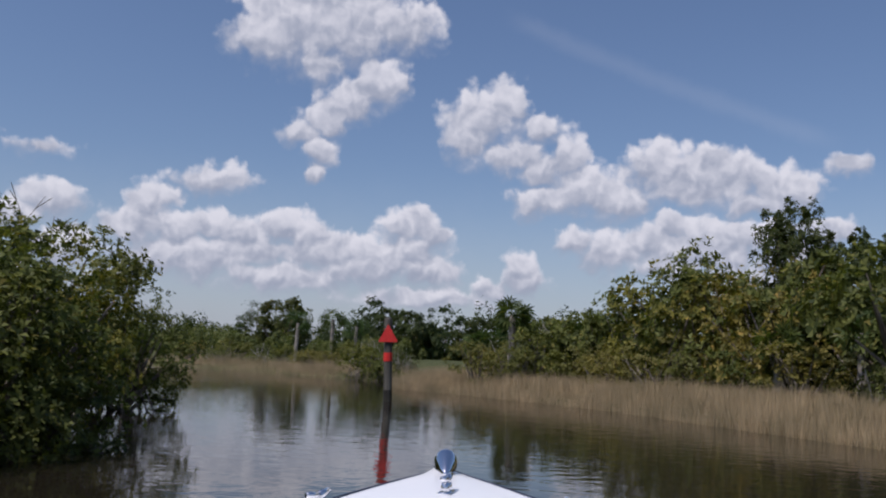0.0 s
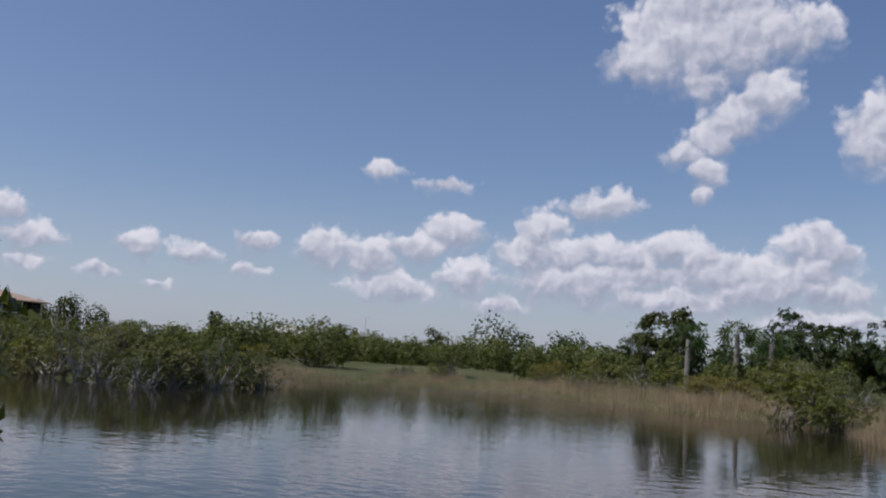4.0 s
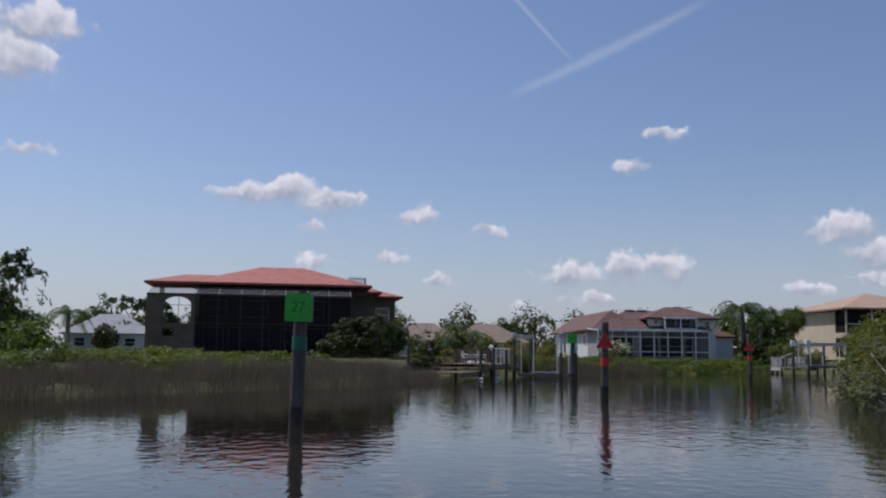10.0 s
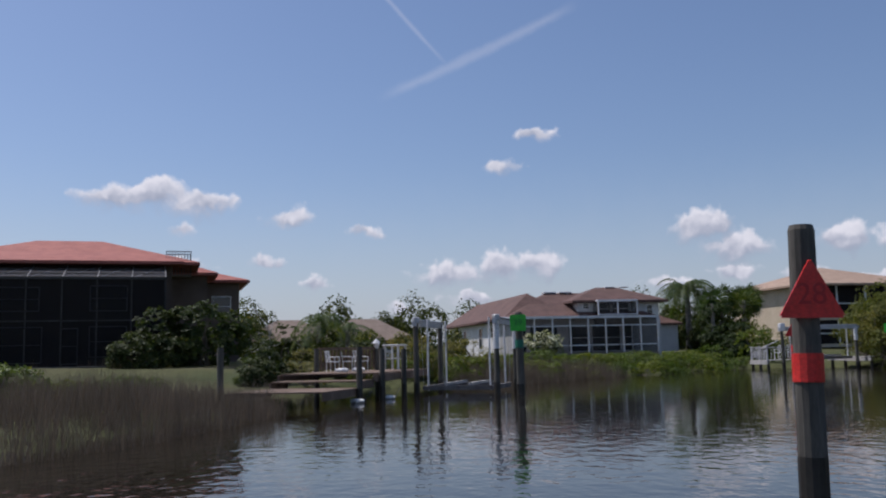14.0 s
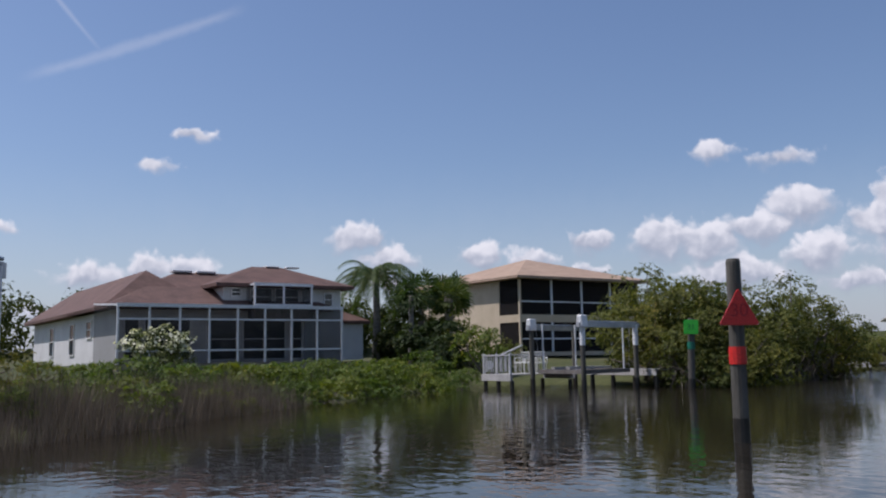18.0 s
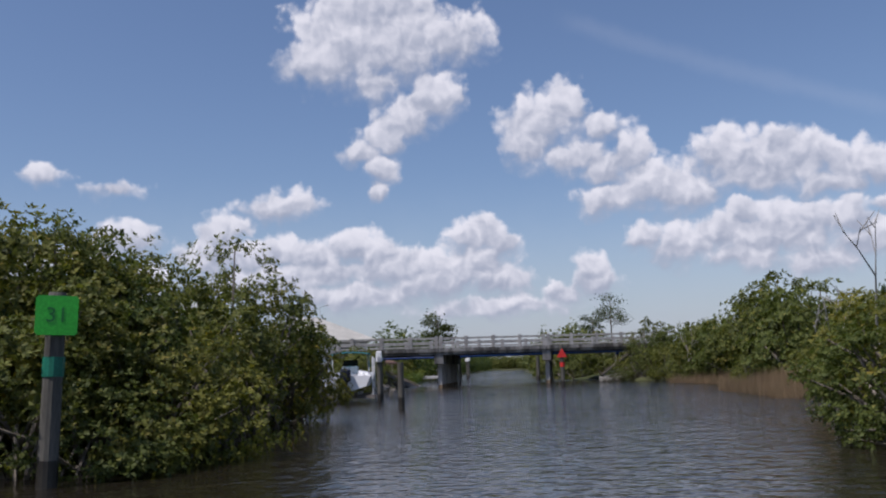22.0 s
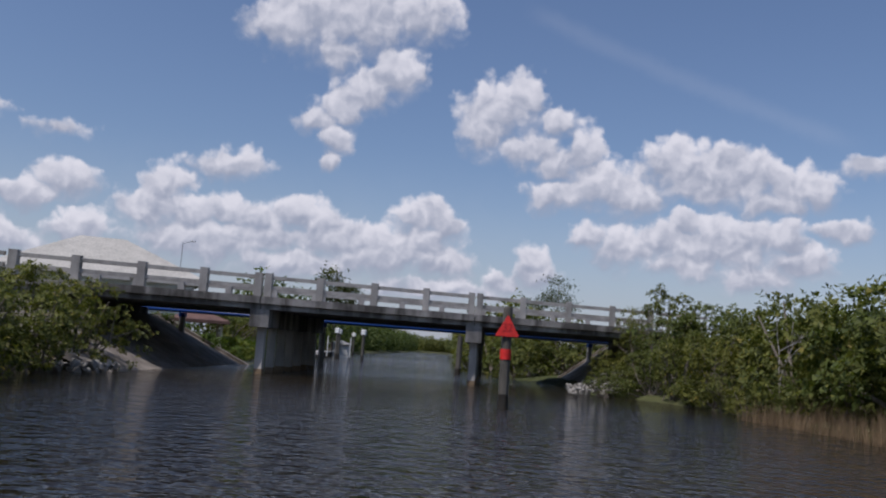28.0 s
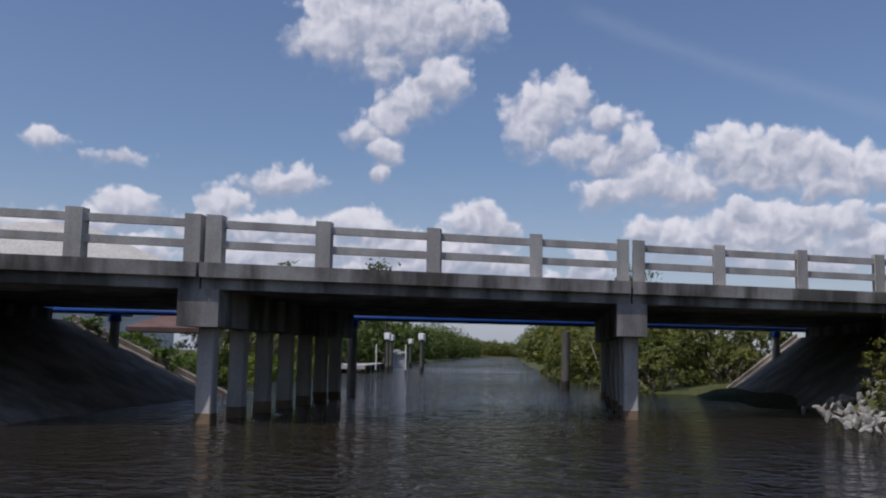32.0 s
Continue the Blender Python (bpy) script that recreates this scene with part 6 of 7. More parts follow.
def pine(x, y, height, label, seed):
    g = np.random.default_rng(seed)
    e = thing("pine_tree", x, y, gz(x, y), 0, label, "pine tree", "far pines")
    bm = tubed((0, 0, -0.3), (0.3, 0.1, height * 0.95), 0.22, 0.08, seg=8)
    cs = []
    for i in range(16):
        z = height * g.uniform(0.55, 1.0)
        a = g.uniform(0, 6.28)
        ln = height * 0.24 * (1.25 - z / height * 0.7)
        tip = Vector((math.cos(a) * ln, math.sin(a) * ln, z + 0.2 * ln))
        tube(bm, (0.2, 0.07, z - 0.4 * ln), tip, 0.06, 0.02, 5, False)
        cs.append(tip)
    part("trunk", bm, M_BARK, e)
    c = np.array([list(t) for t in cs])
    k = g.integers(0, len(c), 1500)
    p = c[k] + g.normal(0, height * 0.055, (1500, 3)) * np.array([1.2, 1.2, 0.6])
    part("crown", leaf_mesh("pine_crown", leaf_blades(p, np.tile([0, 0, 1.0], (1500, 1)), 0.5, 0.24, 0.8, seed), M_LEAF_DARK), None, e)


pine(-129, 194, 9.8, "tall open-crowned pine beyond the bridge", 1)
pine(-107, 270, 15.4, "tall open-crowned pine beyond the bridge", 2)
pine(-111.5, 272, 11.5, "tall open-crowned pine beyond the bridge", 3)


def dead_tree(x, y, height, label, seed, z=None, twigs=40):
    g = np.random.default_rng(seed)
    bm = bmesh.new()
    ends = [(Vector((0, 0, -0.2)), Vector((g.normal(0, 0.1), g.normal(0, 0.1), 1)).normalized(), height * 0.4, 0.055)]
    for i in range(twigs):
        p, d, ln, r = ends[i % len(ends)]
        q = p + d * ln
        tube(bm, p, q, r, r * 0.55, 5, False)
        for k in range(2):
            nd = (d + Vector(g.normal(0, 0.5, 3)) + Vector((0, 0, 0.25))).normalized()
            ends.append((p.lerp(q, g.uniform(0.6, 1.0)), nd, ln * g.uniform(0.55, 0.8), max(r * 0.6, 0.013)))
    return single("dead_tree", bm, M_DEADWOOD, label, "dead tree", "dead trees", m=pose(x, y, gz(x, y) if z is None else z))


for i, (x, y, h) in enumerate(((-11.5, 13.5, 6.2), (-12.6, 16.0, 6.0), (-10.6, 10.5, 5.8), (-13.2, 17.0, 5.8), (-44.0, 42.5, 3.4), (-87.5, 77.5, 4.8), (-87.8, 84.0, 4.4), (-91.2, 121.5, 4.0), (-88.0, 114.0, 5.0), (-99.5, 31.5, 3.8), (3.0, 38.5, 4.6), (-1.5, 43.5, 4.2))):
    dead_tree(x, y, h, "bare grey dead tree with thin twigs", 60 + i)

# flowering oleander by the pool cage
p_, w_, c_ = clump_points(90, 90, 30, (1.7, 1.7, 1.5), -0.5, 0.1)
ole = thing("oleander_bush", -114.9, 50.6, gz(-114.9, 50.6), 0, "round oleander bush covered in white flowers by the cage", "bush")
part("leaves", leaf_mesh("oleander_leaves", leaf_blades(p_, w_, 0.2, 0.07, 0.7, 90), M_LEAF_GREY), None, ole)
sel = (p_[:, 2] > 0.9) & (np.arange(len(p_)) % 3 == 0)
tagged(part("blossom", leaf_mesh("oleander_flowers", leaf_blades(p_[sel] * 1.03, w_[sel], 0.16, 0.15, 0.5, 91), M_FLOWER), None, ole, "white flower clusters"), kind="stuff")


# ---- docks and boat lifts ----
def deck_of(parent, x0, y0, x1, y1, z, mat, along_x=True, w=0.14, label=""):
    """Deck boards with gaps, one object a board, on stringers."""
    n = int(((y1 - y0) if along_x else (x1 - x0)) / w)
    me = mesh_of(boxed(-0.5, -0.5, -0.5, 0.5, 0.5, 0.5), "board", mat)
    for i in range(n):
        o = part("board", me, None, parent)
        if along_x:
            o.location, o.scale = ((x0 + x1) / 2, y0 + (i + 0.5) * w, z - 0.02), (x1 - x0, w - 0.012, 0.04)
        else:
            o.location, o.scale = (x0 + (i + 0.5) * w, (y0 + y1) / 2, z - 0.02), (w - 0.012, y1 - y0, 0.04)
    for (a, b, c, d) in ((x0, y0, x1, y0 + 0.06), (x0, y1 - 0.06, x1, y1)):
        part("stringer", boxed(a, b, z - 0.26, c, d, z - 0.042), mat, parent)


def round_post(parent, x, y, z0, z1, r=0.13, wet=0.45, sleeve=None, name="post"):
    bm = bmesh.new()
    tube(bm, (x, y, z0), (x, y, z1), r * 1.04, r * 0.95, 12)
    p = part(name, bm, M_PILE, parent)
    if wet:
        part("waterline_stain", tubed((x, y, z0 + 0.05), (x, y, wet), r * 1.07, r * 1.05, seg=12), M_PILE_WET, p, "dark wet foot")
    if sleeve:
        part("sleeve", tubed((x, y, sleeve), (x, y, z1 - 0.02), r * 1.08, r * 1.06, seg=12), M_PLASTIC, p, "white plastic sleeve")
    return p


def chair(x, y, z, turn):
    e = thing("garden_chair", x, y, z, turn, "white metal garden chair on the dock", "chair", "garden chairs")
    for px, py in ((-0.22, -0.2), (0.22, -0.2), (-0.22, 0.22), (0.22, 0.22)):
        part("leg", tubed((px, py, 0), (px * 0.95, py * 0.95, 0.45), 0.016, seg=6), M_WHITE, e)
    part("seat", boxed(-0.25, -0.24, 0.44, 0.25, 0.24, 0.475, bevel=0.01), M_WHITE, e)
    back_ = part("backrest", tubed((-0.25, 0.3, 0.92), (0.25, 0.3, 0.92), 0.018, seg=6), M_WHITE, e)
    for px in np.linspace(-0.22, 0.22, 6):
        part("slat", tubed((px, 0.23, 0.47), (px, 0.3, 0.92), 0.012, seg=5), M_WHITE, back_)
    for sx in (-0.25, 0.25):
        bm = tubed((sx, -0.2, 0.45), (sx, -0.2, 0.66), 0.014, seg=5)
        tube(bm, (sx, -0.2, 0.66), (sx, 0.27, 0.68), 0.016, seg=5)
        part("armrest", bm, M_WHITE, e)
    return e


def box_cap(parent, x, y, z, turn=0, w=0.32, h=0.5, d=0.42):
    """The white housing of a lift's gearbox."""
    bm = boxed(-w / 2, -d / 2, 0, w / 2, d / 2, h, bevel=0.04)
    for v in bm.verts:
        if v.co.z > h * 0.6:
            v.co.x *= 0.75
    bm.transform(Matrix.Translation((x, y, z)) @ Matrix.Rotation(radians(turn), 4, "Z"))
    return part("gearbox_cover", bm, M_PLASTIC, parent, "white plastic gearbox cover")


# dock and empty lift below the red-roofed house; x along the front, y towards the land
d1 = thing("timber_dock", -82.4, 32.6, 0, 154.2, "weathered brown timber dock with two levels", "dock")
deck_of(d1, -1.6, -1.0, 1.75, 2.2, 0.46, M_PLANK)
deck_of(d1, 1.4, -1.05, 2.8, 2.1, 0.68, M_PLANK)
deck_of(d1, 2.7, -1.1, 6.0, 2.4, 0.9, M_PLANK)
deck_of(d1, 6.1, -1.1, 9.4, 2.4, 0.9, M_PLANK)
part("fascia", boxed(2.7, -1.2, 0.6, 7.6, -1.11, 0.86), M_PLANK, d1)
for x, y, z1 in ((1.2, -1.1, 1.75), (2.9, -1.3, 1.69), (5.1, -1.4, 1.69), (-1.5, 2.3, 1.8), (6.0, 2.3, 1.78), (8.3, 0.66, 1.75)):
    round_post(d1, x, y, -1.4, z1, 0.1)
# low board fence behind the chairs
fence = part("railing", beam(bmesh.new(), (6.0, 2.2, 1.76), (8.33, 0.74, 1.76), 0.1, 0.1), M_PLANK, d1, "dark brown board railing behind the chairs")
for k in range(15):
    u = (k + 0.5) / 15
    xk, yk = 6.0 + 2.33 * u, 2.2 - 1.46 * u
    part("board", boxed(xk - 0.05, yk - 0.04, 0.98, xk + 0.05, yk + 0.04, 1.7), M_PLANK, fence)
D1 = d1.matrix_world.copy()
for x, y, tn in ((5.0, 1.25, 150), (5.45, 0.85, 175), (5.95, 0.5, 130)):
    p = D1 @ Vector((x, y, 0.9))
    chair(p.x, p.y, p.z, tn).scale = (0.82, 0.82, 0.82)
lamp = thing("dock_lamp", -90.2, 35.6, 0.88, 0, "small white lantern on a timber post at the dock", "lamp")
part("lamp_post", boxed(-0.07, -0.07, -1.0, 0.07, 0.07, 0.85), M_PILE, lamp)
part("lantern", tubed((0, 0, 0.85), (0, 0, 1.08), 0.07, 0.12, seg=6), M_PLASTIC, lamp, "white lantern body")
part("lantern_cap", tubed((0, 0, 1.08), (0, 0, 1.24), 0.17, 0.03, seg=6), M_PLASTIC, lamp)
tb = thing("fish_table", *(D1 @ Vector((8.6, 0.0, 0.9))), 154, "white fish cleaning table with a shelf on the dock", "table")
for px, py in ((-0.5, -0.28), (0.5, -0.28), (-0.5, 0.28), (0.5, 0.28)):
    part("leg", boxed(px - 0.035, py - 0.035, 0, px + 0.035, py + 0.035, 0.95), M_WHITE, tb)
part("tabletop", boxed(-0.6, -0.34, 0.93, 0.6, 0.34, 0.99, bevel=0.01), M_WHITE, tb)
part("shelf", boxed(-0.5, -0.28, 0.42, 0.5, 0.28, 0.46), M_WHITE, tb)
FENDERS = [(-82.7, 34.0, 0.06, 58, "floating by the dock"), (-84.6, 35.25, 0.06, 66, "floating by the dock")]
for x, y in ((4.6, 0.75), (5.25, 0.35)):
    p = D1 @ Vector((x, y, 0.97))
    FENDERS.append((p.x, p.y, p.z, 62, "lying on the dock"))
for x, y, z, turn_, where in FENDERS:
    f = thing("fender", x, y, z, turn_, "white plastic boat fender " + where, "fender", "fenders")
    bm = bmesh.new()
    for (a, ra), (b, rb) in zip(((-0.24, 0.03), (-0.2, 0.065), (-0.14, 0.08), (0.14, 0.08), (0.2, 0.065)), ((-0.2, 0.065), (-0.14, 0.08), (0.14, 0.08), (0.2, 0.065), (0.24, 0.03))):
        tube(bm, (a, 0, 0), (b, 0, 0), ra, rb, 12)
    part("body", bm, M_PLASTIC, f, smooth=True)
    if z < 0.5:
        part("line", tubed((0.24, 0, 0), (0.3, 0.45, 0.32), 0.01, seg=5), M_NAVY, f, "dark line")


def lift_frame(name, posts, z1, label, plat_z, sleeves, caps, poles=True, beams=((0, 2), (1, 3)), cap_h=0.5, plat=True):
    """A four-post boat lift: posts front left, front right, rear left, rear right."""
    o = Vector((posts[0][0], posts[0][1], 0))
    e = thing(name, o.x, o.y, 0, 0, label, "boat lift", "boat lifts")
    q = [Vector((x, y, 0)) - o for x, y in posts]
    for i, p in enumerate(q):
        round_post(e, p.x, p.y, -1.4, z1, 0.105, 0.42, sleeve=sleeves if i in (1, 3) or sleeves and caps == 2 else None)
    for a, b in beams:
        bm = bmesh.new()
        d = (q[b] - q[a]).normalized() * 0.25
        beam(bm, q[a] - d + Vector((0, 0, z1 - 0.06)), q[b] + d + Vector((0, 0, z1 - 0.06)), 0.14, 0.2)
        part("top_beam", bm, M_GALV, e, "galvanised top beam")
        part("drive_shaft", tubed(q[a] + Vector((0, 0.1, z1 + 0.07)), q[b] + Vector((0, 0.1, z1 + 0.07)), 0.03, seg=8), M_GALV, e)
    turn = math.degrees(math.atan2((q[2] - q[0]).y, (q[2] - q[0]).x)) - 90
    for i in range(2):
        if caps:
            box_cap(e, q[i].x, q[i].y, z1 - 0.18, turn, h=cap_h)
        else:
            bm = boxed(-0.16, -0.1, z1 - 0.05, 0.16, 0.12, z1 + 0.18, bevel=0.03)
            bm.transform(Matrix.Translation(q[i]))
            part("gearbox", bm, M_GALV, e, "grey steel gearbox")
    if plat:
        c = sum(q, Vector()) / 4
        inn = [c + (p - c) * 0.86 for p in q]
        for a, b in ((0, 2), (1, 3), (0, 1), (2, 3)):
            bm = beam(bmesh.new(), inn[a] + Vector((0, 0, plat_z)), inn[b] + Vector((0, 0, plat_z)), 0.12, 0.16)
            part("cradle_beam", bm, M_GALV_DARK, e)
        for u in (0.33, 0.67):
            a, b = inn[0].lerp(inn[1], u), inn[2].lerp(inn[3], u)
            part("bunk", beam(bmesh.new(), a + Vector((0, 0, plat_z + 0.14)), b + Vector((0, 0, plat_z + 0.14)), 0.16, 0.09), M_PLANK_GREY, e, "carpeted timber bunk")
        for p in inn:
            part("cable", tubed(p + Vector((0, 0, plat_z)), p + (p - c) * 0.05 + Vector((0, 0, z1 - 0.1)), 0.008, seg=4), M_GALV, e)
            if poles:
                part("guide_pole", tubed(p + (c - p) * 0.1 + Vector((0, 0, plat_z - 0.1)), p + (c - p) * 0.1 + Vector((0, 0, z1 + 0.1)), 0.035, seg=8), M_PLASTIC, e, "white guide pole")
    return e


lift_frame("boat_lift", ((-87.6, 36.75), (-86.1, 39.45), (-90.7, 38.3), (-89.0, 41.0)), 2.68, "empty boat lift on four tall posts at the dock", 0.22, 1.62, 0)
l2 = lift_frame("boat_lift", ((-106.3, 63.8), (-102.65, 63.35), (-107.2, 67.0), (-103.3, 66.9)), 2.62, "boat lift with white gearbox covers and sleeved posts", 0.72, 1.75, 1)
# white-railed dock at the second lift
d2 = thing("railed_dock", -109.6, 62.9, 0, -3, "small grey timber dock with white railings", "dock")
deck_of(d2, 1.0, 0.0, 3.2, 3.4, 0.62, M_PLANK_GREY, False)
part("fascia", boxed(1.0, -0.05, 0.34, 3.2, -0.004, 0.6), M_PLANK_GREY, d2)
for x, y in ((1.1, 0.1), (2.1, 0.1), (3.1, 0.1), (1.1, 3.2), (3.1, 3.2)):
    round_post(d2, x, y, -1.4, 0.35, 0.09, 0.3)
for k in range(3):
    part("rail_post", boxed(k * 1.0 + 1.02, 0.02, 0.622, k * 1.0 + 1.1, 0.1, 1.5), M_PLANK_PALE, d2)
for k in range(12):
    part("baluster", boxed(1.16 + k * 0.16, 0.045, 0.7, 1.19 + k * 0.16, 0.075, 1.4), M_PLANK_PALE, d2)
part("handrail", boxed(1.0, 0.0, 1.4, 3.15, 0.12, 1.45), M_PLANK_PALE, d2)
part("handrail", beam(bmesh.new(), (2.0, 0.14, 1.35), (1.95, 1.5, 1.85), 0.1, 0.05), M_PLANK_PALE, d2)
for k in range(12):
    part("baluster", boxed(1.02, 0.2 + k * 0.25, 0.7, 1.05, 0.23 + k * 0.25, 1.4), M_PLANK_PALE, d2)
part("handrail", boxed(1.0, 0.125, 1.4, 1.09, 3.2, 1.45), M_PLANK_PALE, d2)
part("life_ring", tubed((0.94, 0.4, 1.0), (0.98, 0.4, 1.0), 0.2, seg=16), M_WHITE, d2, "round white float hanging on the rail")
for x, y, tn in ((1.8, 1.6, 20), (2.6, 2.0, 60)):
    p = d2.matrix_world @ Vector((x, y, 0.62))
    chair(p.x, p.y, p.z, tn)
wk = thing("timber_walkway", -106.8, 67.3, 0, 0, "grey timber walkway behind the lift on short posts", "dock")
deck_of(wk, 0, 0, 4.2, 1.2, 0.75, M_PLANK_GREY, False)
for x in (0.2, 1.5, 2.8, 4.0):
    round_post(wk, x, 0.2, -1.2, 0.6, 0.1, 0.3)


# lift with the white boat near the bridge
lift_frame("boat_lift", ((-108.75, 96.9), (-105.3, 95.45), (-110.2, 101.3), (-106.7, 99.8)), 2.05, "boat lift with square white gearbox covers holding a boat", 0.3, None, 2, cap_h=0.5)
d3 = thing("low_dock", -112.6, 95.0, 0, -22, "low pale timber dock beside the boat lift", "dock")
deck_of(d3, 0, 0, 4.0, 1.6, 0.5, M_PLANK_GREY, False)
for x in (0.3, 2.0, 3.7):
    round_post(d3, x, 0.1, -1.2, 0.3, 0.1, 0.2)
mp = thing("mooring_post", -102.1, 88.5, 0, 0, "dark round timber mooring post in the water", "post")
round_post(mp, 0, 0, -1.4, 1.75, 0.12)


def hull(length, beam_, depth, sheer, z0, n=14, power=2.3):
    """A small planing hull: bow at +y, transom at y = 0; returns the rails too."""
    bm = bmesh.new()
    rings = []
    for i in range(n + 1):
        u = i / n
        y = length * u
        w = beam_ / 2 * (1 - max(0, (u - 0.45) / 0.55) ** power)
        w = max(w, 0.015)
        keel = z0 + depth * 0.75 * max(0, (u - 0.6) / 0.4) ** 2
        top = z0 + depth + sheer * u * u
        chine = keel + (top - keel) * 0.35
        rings.append([bm.verts.new(p) for p in ((0, y, keel), (w * 0.82, y, chine), (w, y, top), (w * 0.9, y, top + 0.02), (-w * 0.9, y, top + 0.02), (-w, y, top), (-w * 0.82, y, chine))])
    for a, b in zip(rings[:-1], rings[1:]):
        for i, j in ((0, 1), (1, 2), (2, 3), (4, 5), (5, 6), (6, 0)):
            bm.faces.new((a[i], a[j], b[j], b[i]))
    bm.faces.new(rings[0][::-1])
    bmesh.ops.recalc_face_normals(bm, faces=bm.faces)
    return bm, rings


gel = Mat("white_gelcoat", 0.22)
gel.color(gel.ramp(gel.noise(0.7, 4), (0.3, (0.83, 0.83, 0.82)), (0.7, (0.88, 0.88, 0.875))))
M_GELCOAT = gel.bump(gel.noise(9.0, 3), 0.02, 0.01).m
mb = thing("motorboat", -107.0, 95.6, 0, 16, "white open motorboat with a teal bimini on the lift", "boat")
bm, _ = hull(6.0, 2.3, 0.75, 0.3, 0.52)
part("hull", bm, M_GELCOAT, mb, smooth=False)
part("floor", boxed(-0.9, 0.1, 0.78, 0.9, 4.6, 0.82), M_GELCOAT, mb)
part("splashwell", boxed(-0.95, 0.05, 1.0, 0.95, 0.55, 1.28, bevel=0.03), M_GELCOAT, mb)
con = part("console", boxed(-0.4, 2.2, 0.82, 0.4, 2.9, 1.75, bevel=0.06), M_GELCOAT, mb, "white steering console")
part("windscreen", boxed(-0.38, 2.75, 1.75, 0.38, 2.78, 2.05), M_GLASS, con)
part("seat", boxed(-0.45, 1.35, 0.82, 0.45, 1.85, 1.4, bevel=0.05), M_WHITE, mb, "white helm seat")
part("foredeck", boxed(-0.55, 4.3, 1.32, 0.55, 5.1, 1.42, bevel=0.03), M_GELCOAT, mb)
ob_ = part("outboard", boxed(-0.24, -0.5, 1.0, 0.24, 0.06, 1.62, bevel=0.09), M_NAVY, mb, "dark blue outboard engine")
part("engine_leg", boxed(-0.09, -0.42, 0.2, 0.09, -0.12, 1.02, bevel=0.03), M_NAVY, ob_)
part("propeller", tubed((0, -0.55, 0.3), (0, -0.4, 0.3), 0.14, 0.05, seg=8), M_NAVY, ob_)
for sx in (-0.95, 0.95):
    bm = tubed((sx, 2.3, 1.3), (sx * 0.98, 1.1, 2.32), 0.02, seg=6)
    tube(bm, (sx, 2.3, 1.3), (sx * 0.98, 2.9, 2.36), 0.02, seg=6)
    part("bimini_frame", bm, M_CHROME, mb)
bm = bmesh.new()
g0 = []
for i in range(7):
    y = 0.9 + 2.2 * i / 6
    g0.append([(x, y, 2.30 + 0.10 * (1 - (x / 1.0) ** 2) + 0.05 * math.sin(math.pi * i / 6)) for x in (-1.0, -0.5, 0.0, 0.5, 1.0)])
gv = [[bm.verts.new(p) for p in r] for r in g0]
for a, b in zip(gv[:-1], gv[1:]):
    for i in range(4):
        bm.faces.new((a[i], a[i + 1], b[i + 1], b[i]))
bmesh.ops.solidify(bm, geom=bm.faces, thickness=0.03)
part("bimini_top", bm, M_TEAL, mb, "teal canvas sun top")
for k in range(4):
    part("registration_bar", boxed(1.135, 4.0 - 0.22 * k - 0.6, 0.98, 1.15, 4.12 - 0.22 * k - 0.6, 1.1), M_NAVY, mb)

# the boat that the way begins on
sb = thing("skiff", 0.745, -3.95, 0, 10, "white open motorboat with chrome bow light and cleats", "boat")
bm, _ = hull(8.25, 2.2, 0.72, 0.16, 0.03, n=22, power=2.5)
part("hull", bm, M_GELCOAT, sb)


def bow_edge(u):
    """Half width and height of the deck's edge at u of the length."""
    return max(2.2 / 2 * (1 - max(0, (u - 0.45) / 0.55) ** 2.5), 0.015), 0.03 + 0.72 + 0.16 * u * u + 0.028


bm = bmesh.new()
n = 18
left, right = [], []
for i in range(n + 1):
    u = 0.62 + 0.38 * i / n
    w, z = bow_edge(u)
    left.append(bm.verts.new((-w * 0.96, 8.25 * u, z)))
    right.append(bm.verts.new((w * 0.96, 8.25 * u, z)))
mid = [bm.verts.new((0, 8.25 * (0.62 + 0.38 * i / n), left[i].co.z + 0.03)) for i in range(n + 1)]
for i in range(n):
    bm.faces.new((left[i], mid[i], mid[i + 1], left[i + 1]))
    bm.faces.new((mid[i], right[i], right[i + 1], mid[i + 1]))
bmesh.ops.recalc_face_normals(bm, faces=bm.faces)
part("foredeck", bm, M_GELCOAT, sb, "glossy white foredeck", smooth=True)
for side in (-1, 1):
    bm = bmesh.new()
    for i in range(n):
        (w0, z0), (w1, z1) = bow_edge(0.62 + 0.38 * i / n), bow_edge(0.62 + 0.38 * (i + 1) / n)
        tube(bm, (side * w0, 8.25 * (0.62 + 0.38 * i / n), z0 - 0.01), (side * w1, 8.25 * (0.62 + 0.38 * (i + 1) / n), z1 - 0.01), 0.014, seg=8)
    part("rub_rail", bm, M_NAVY, sb, "dark blue rub rail")
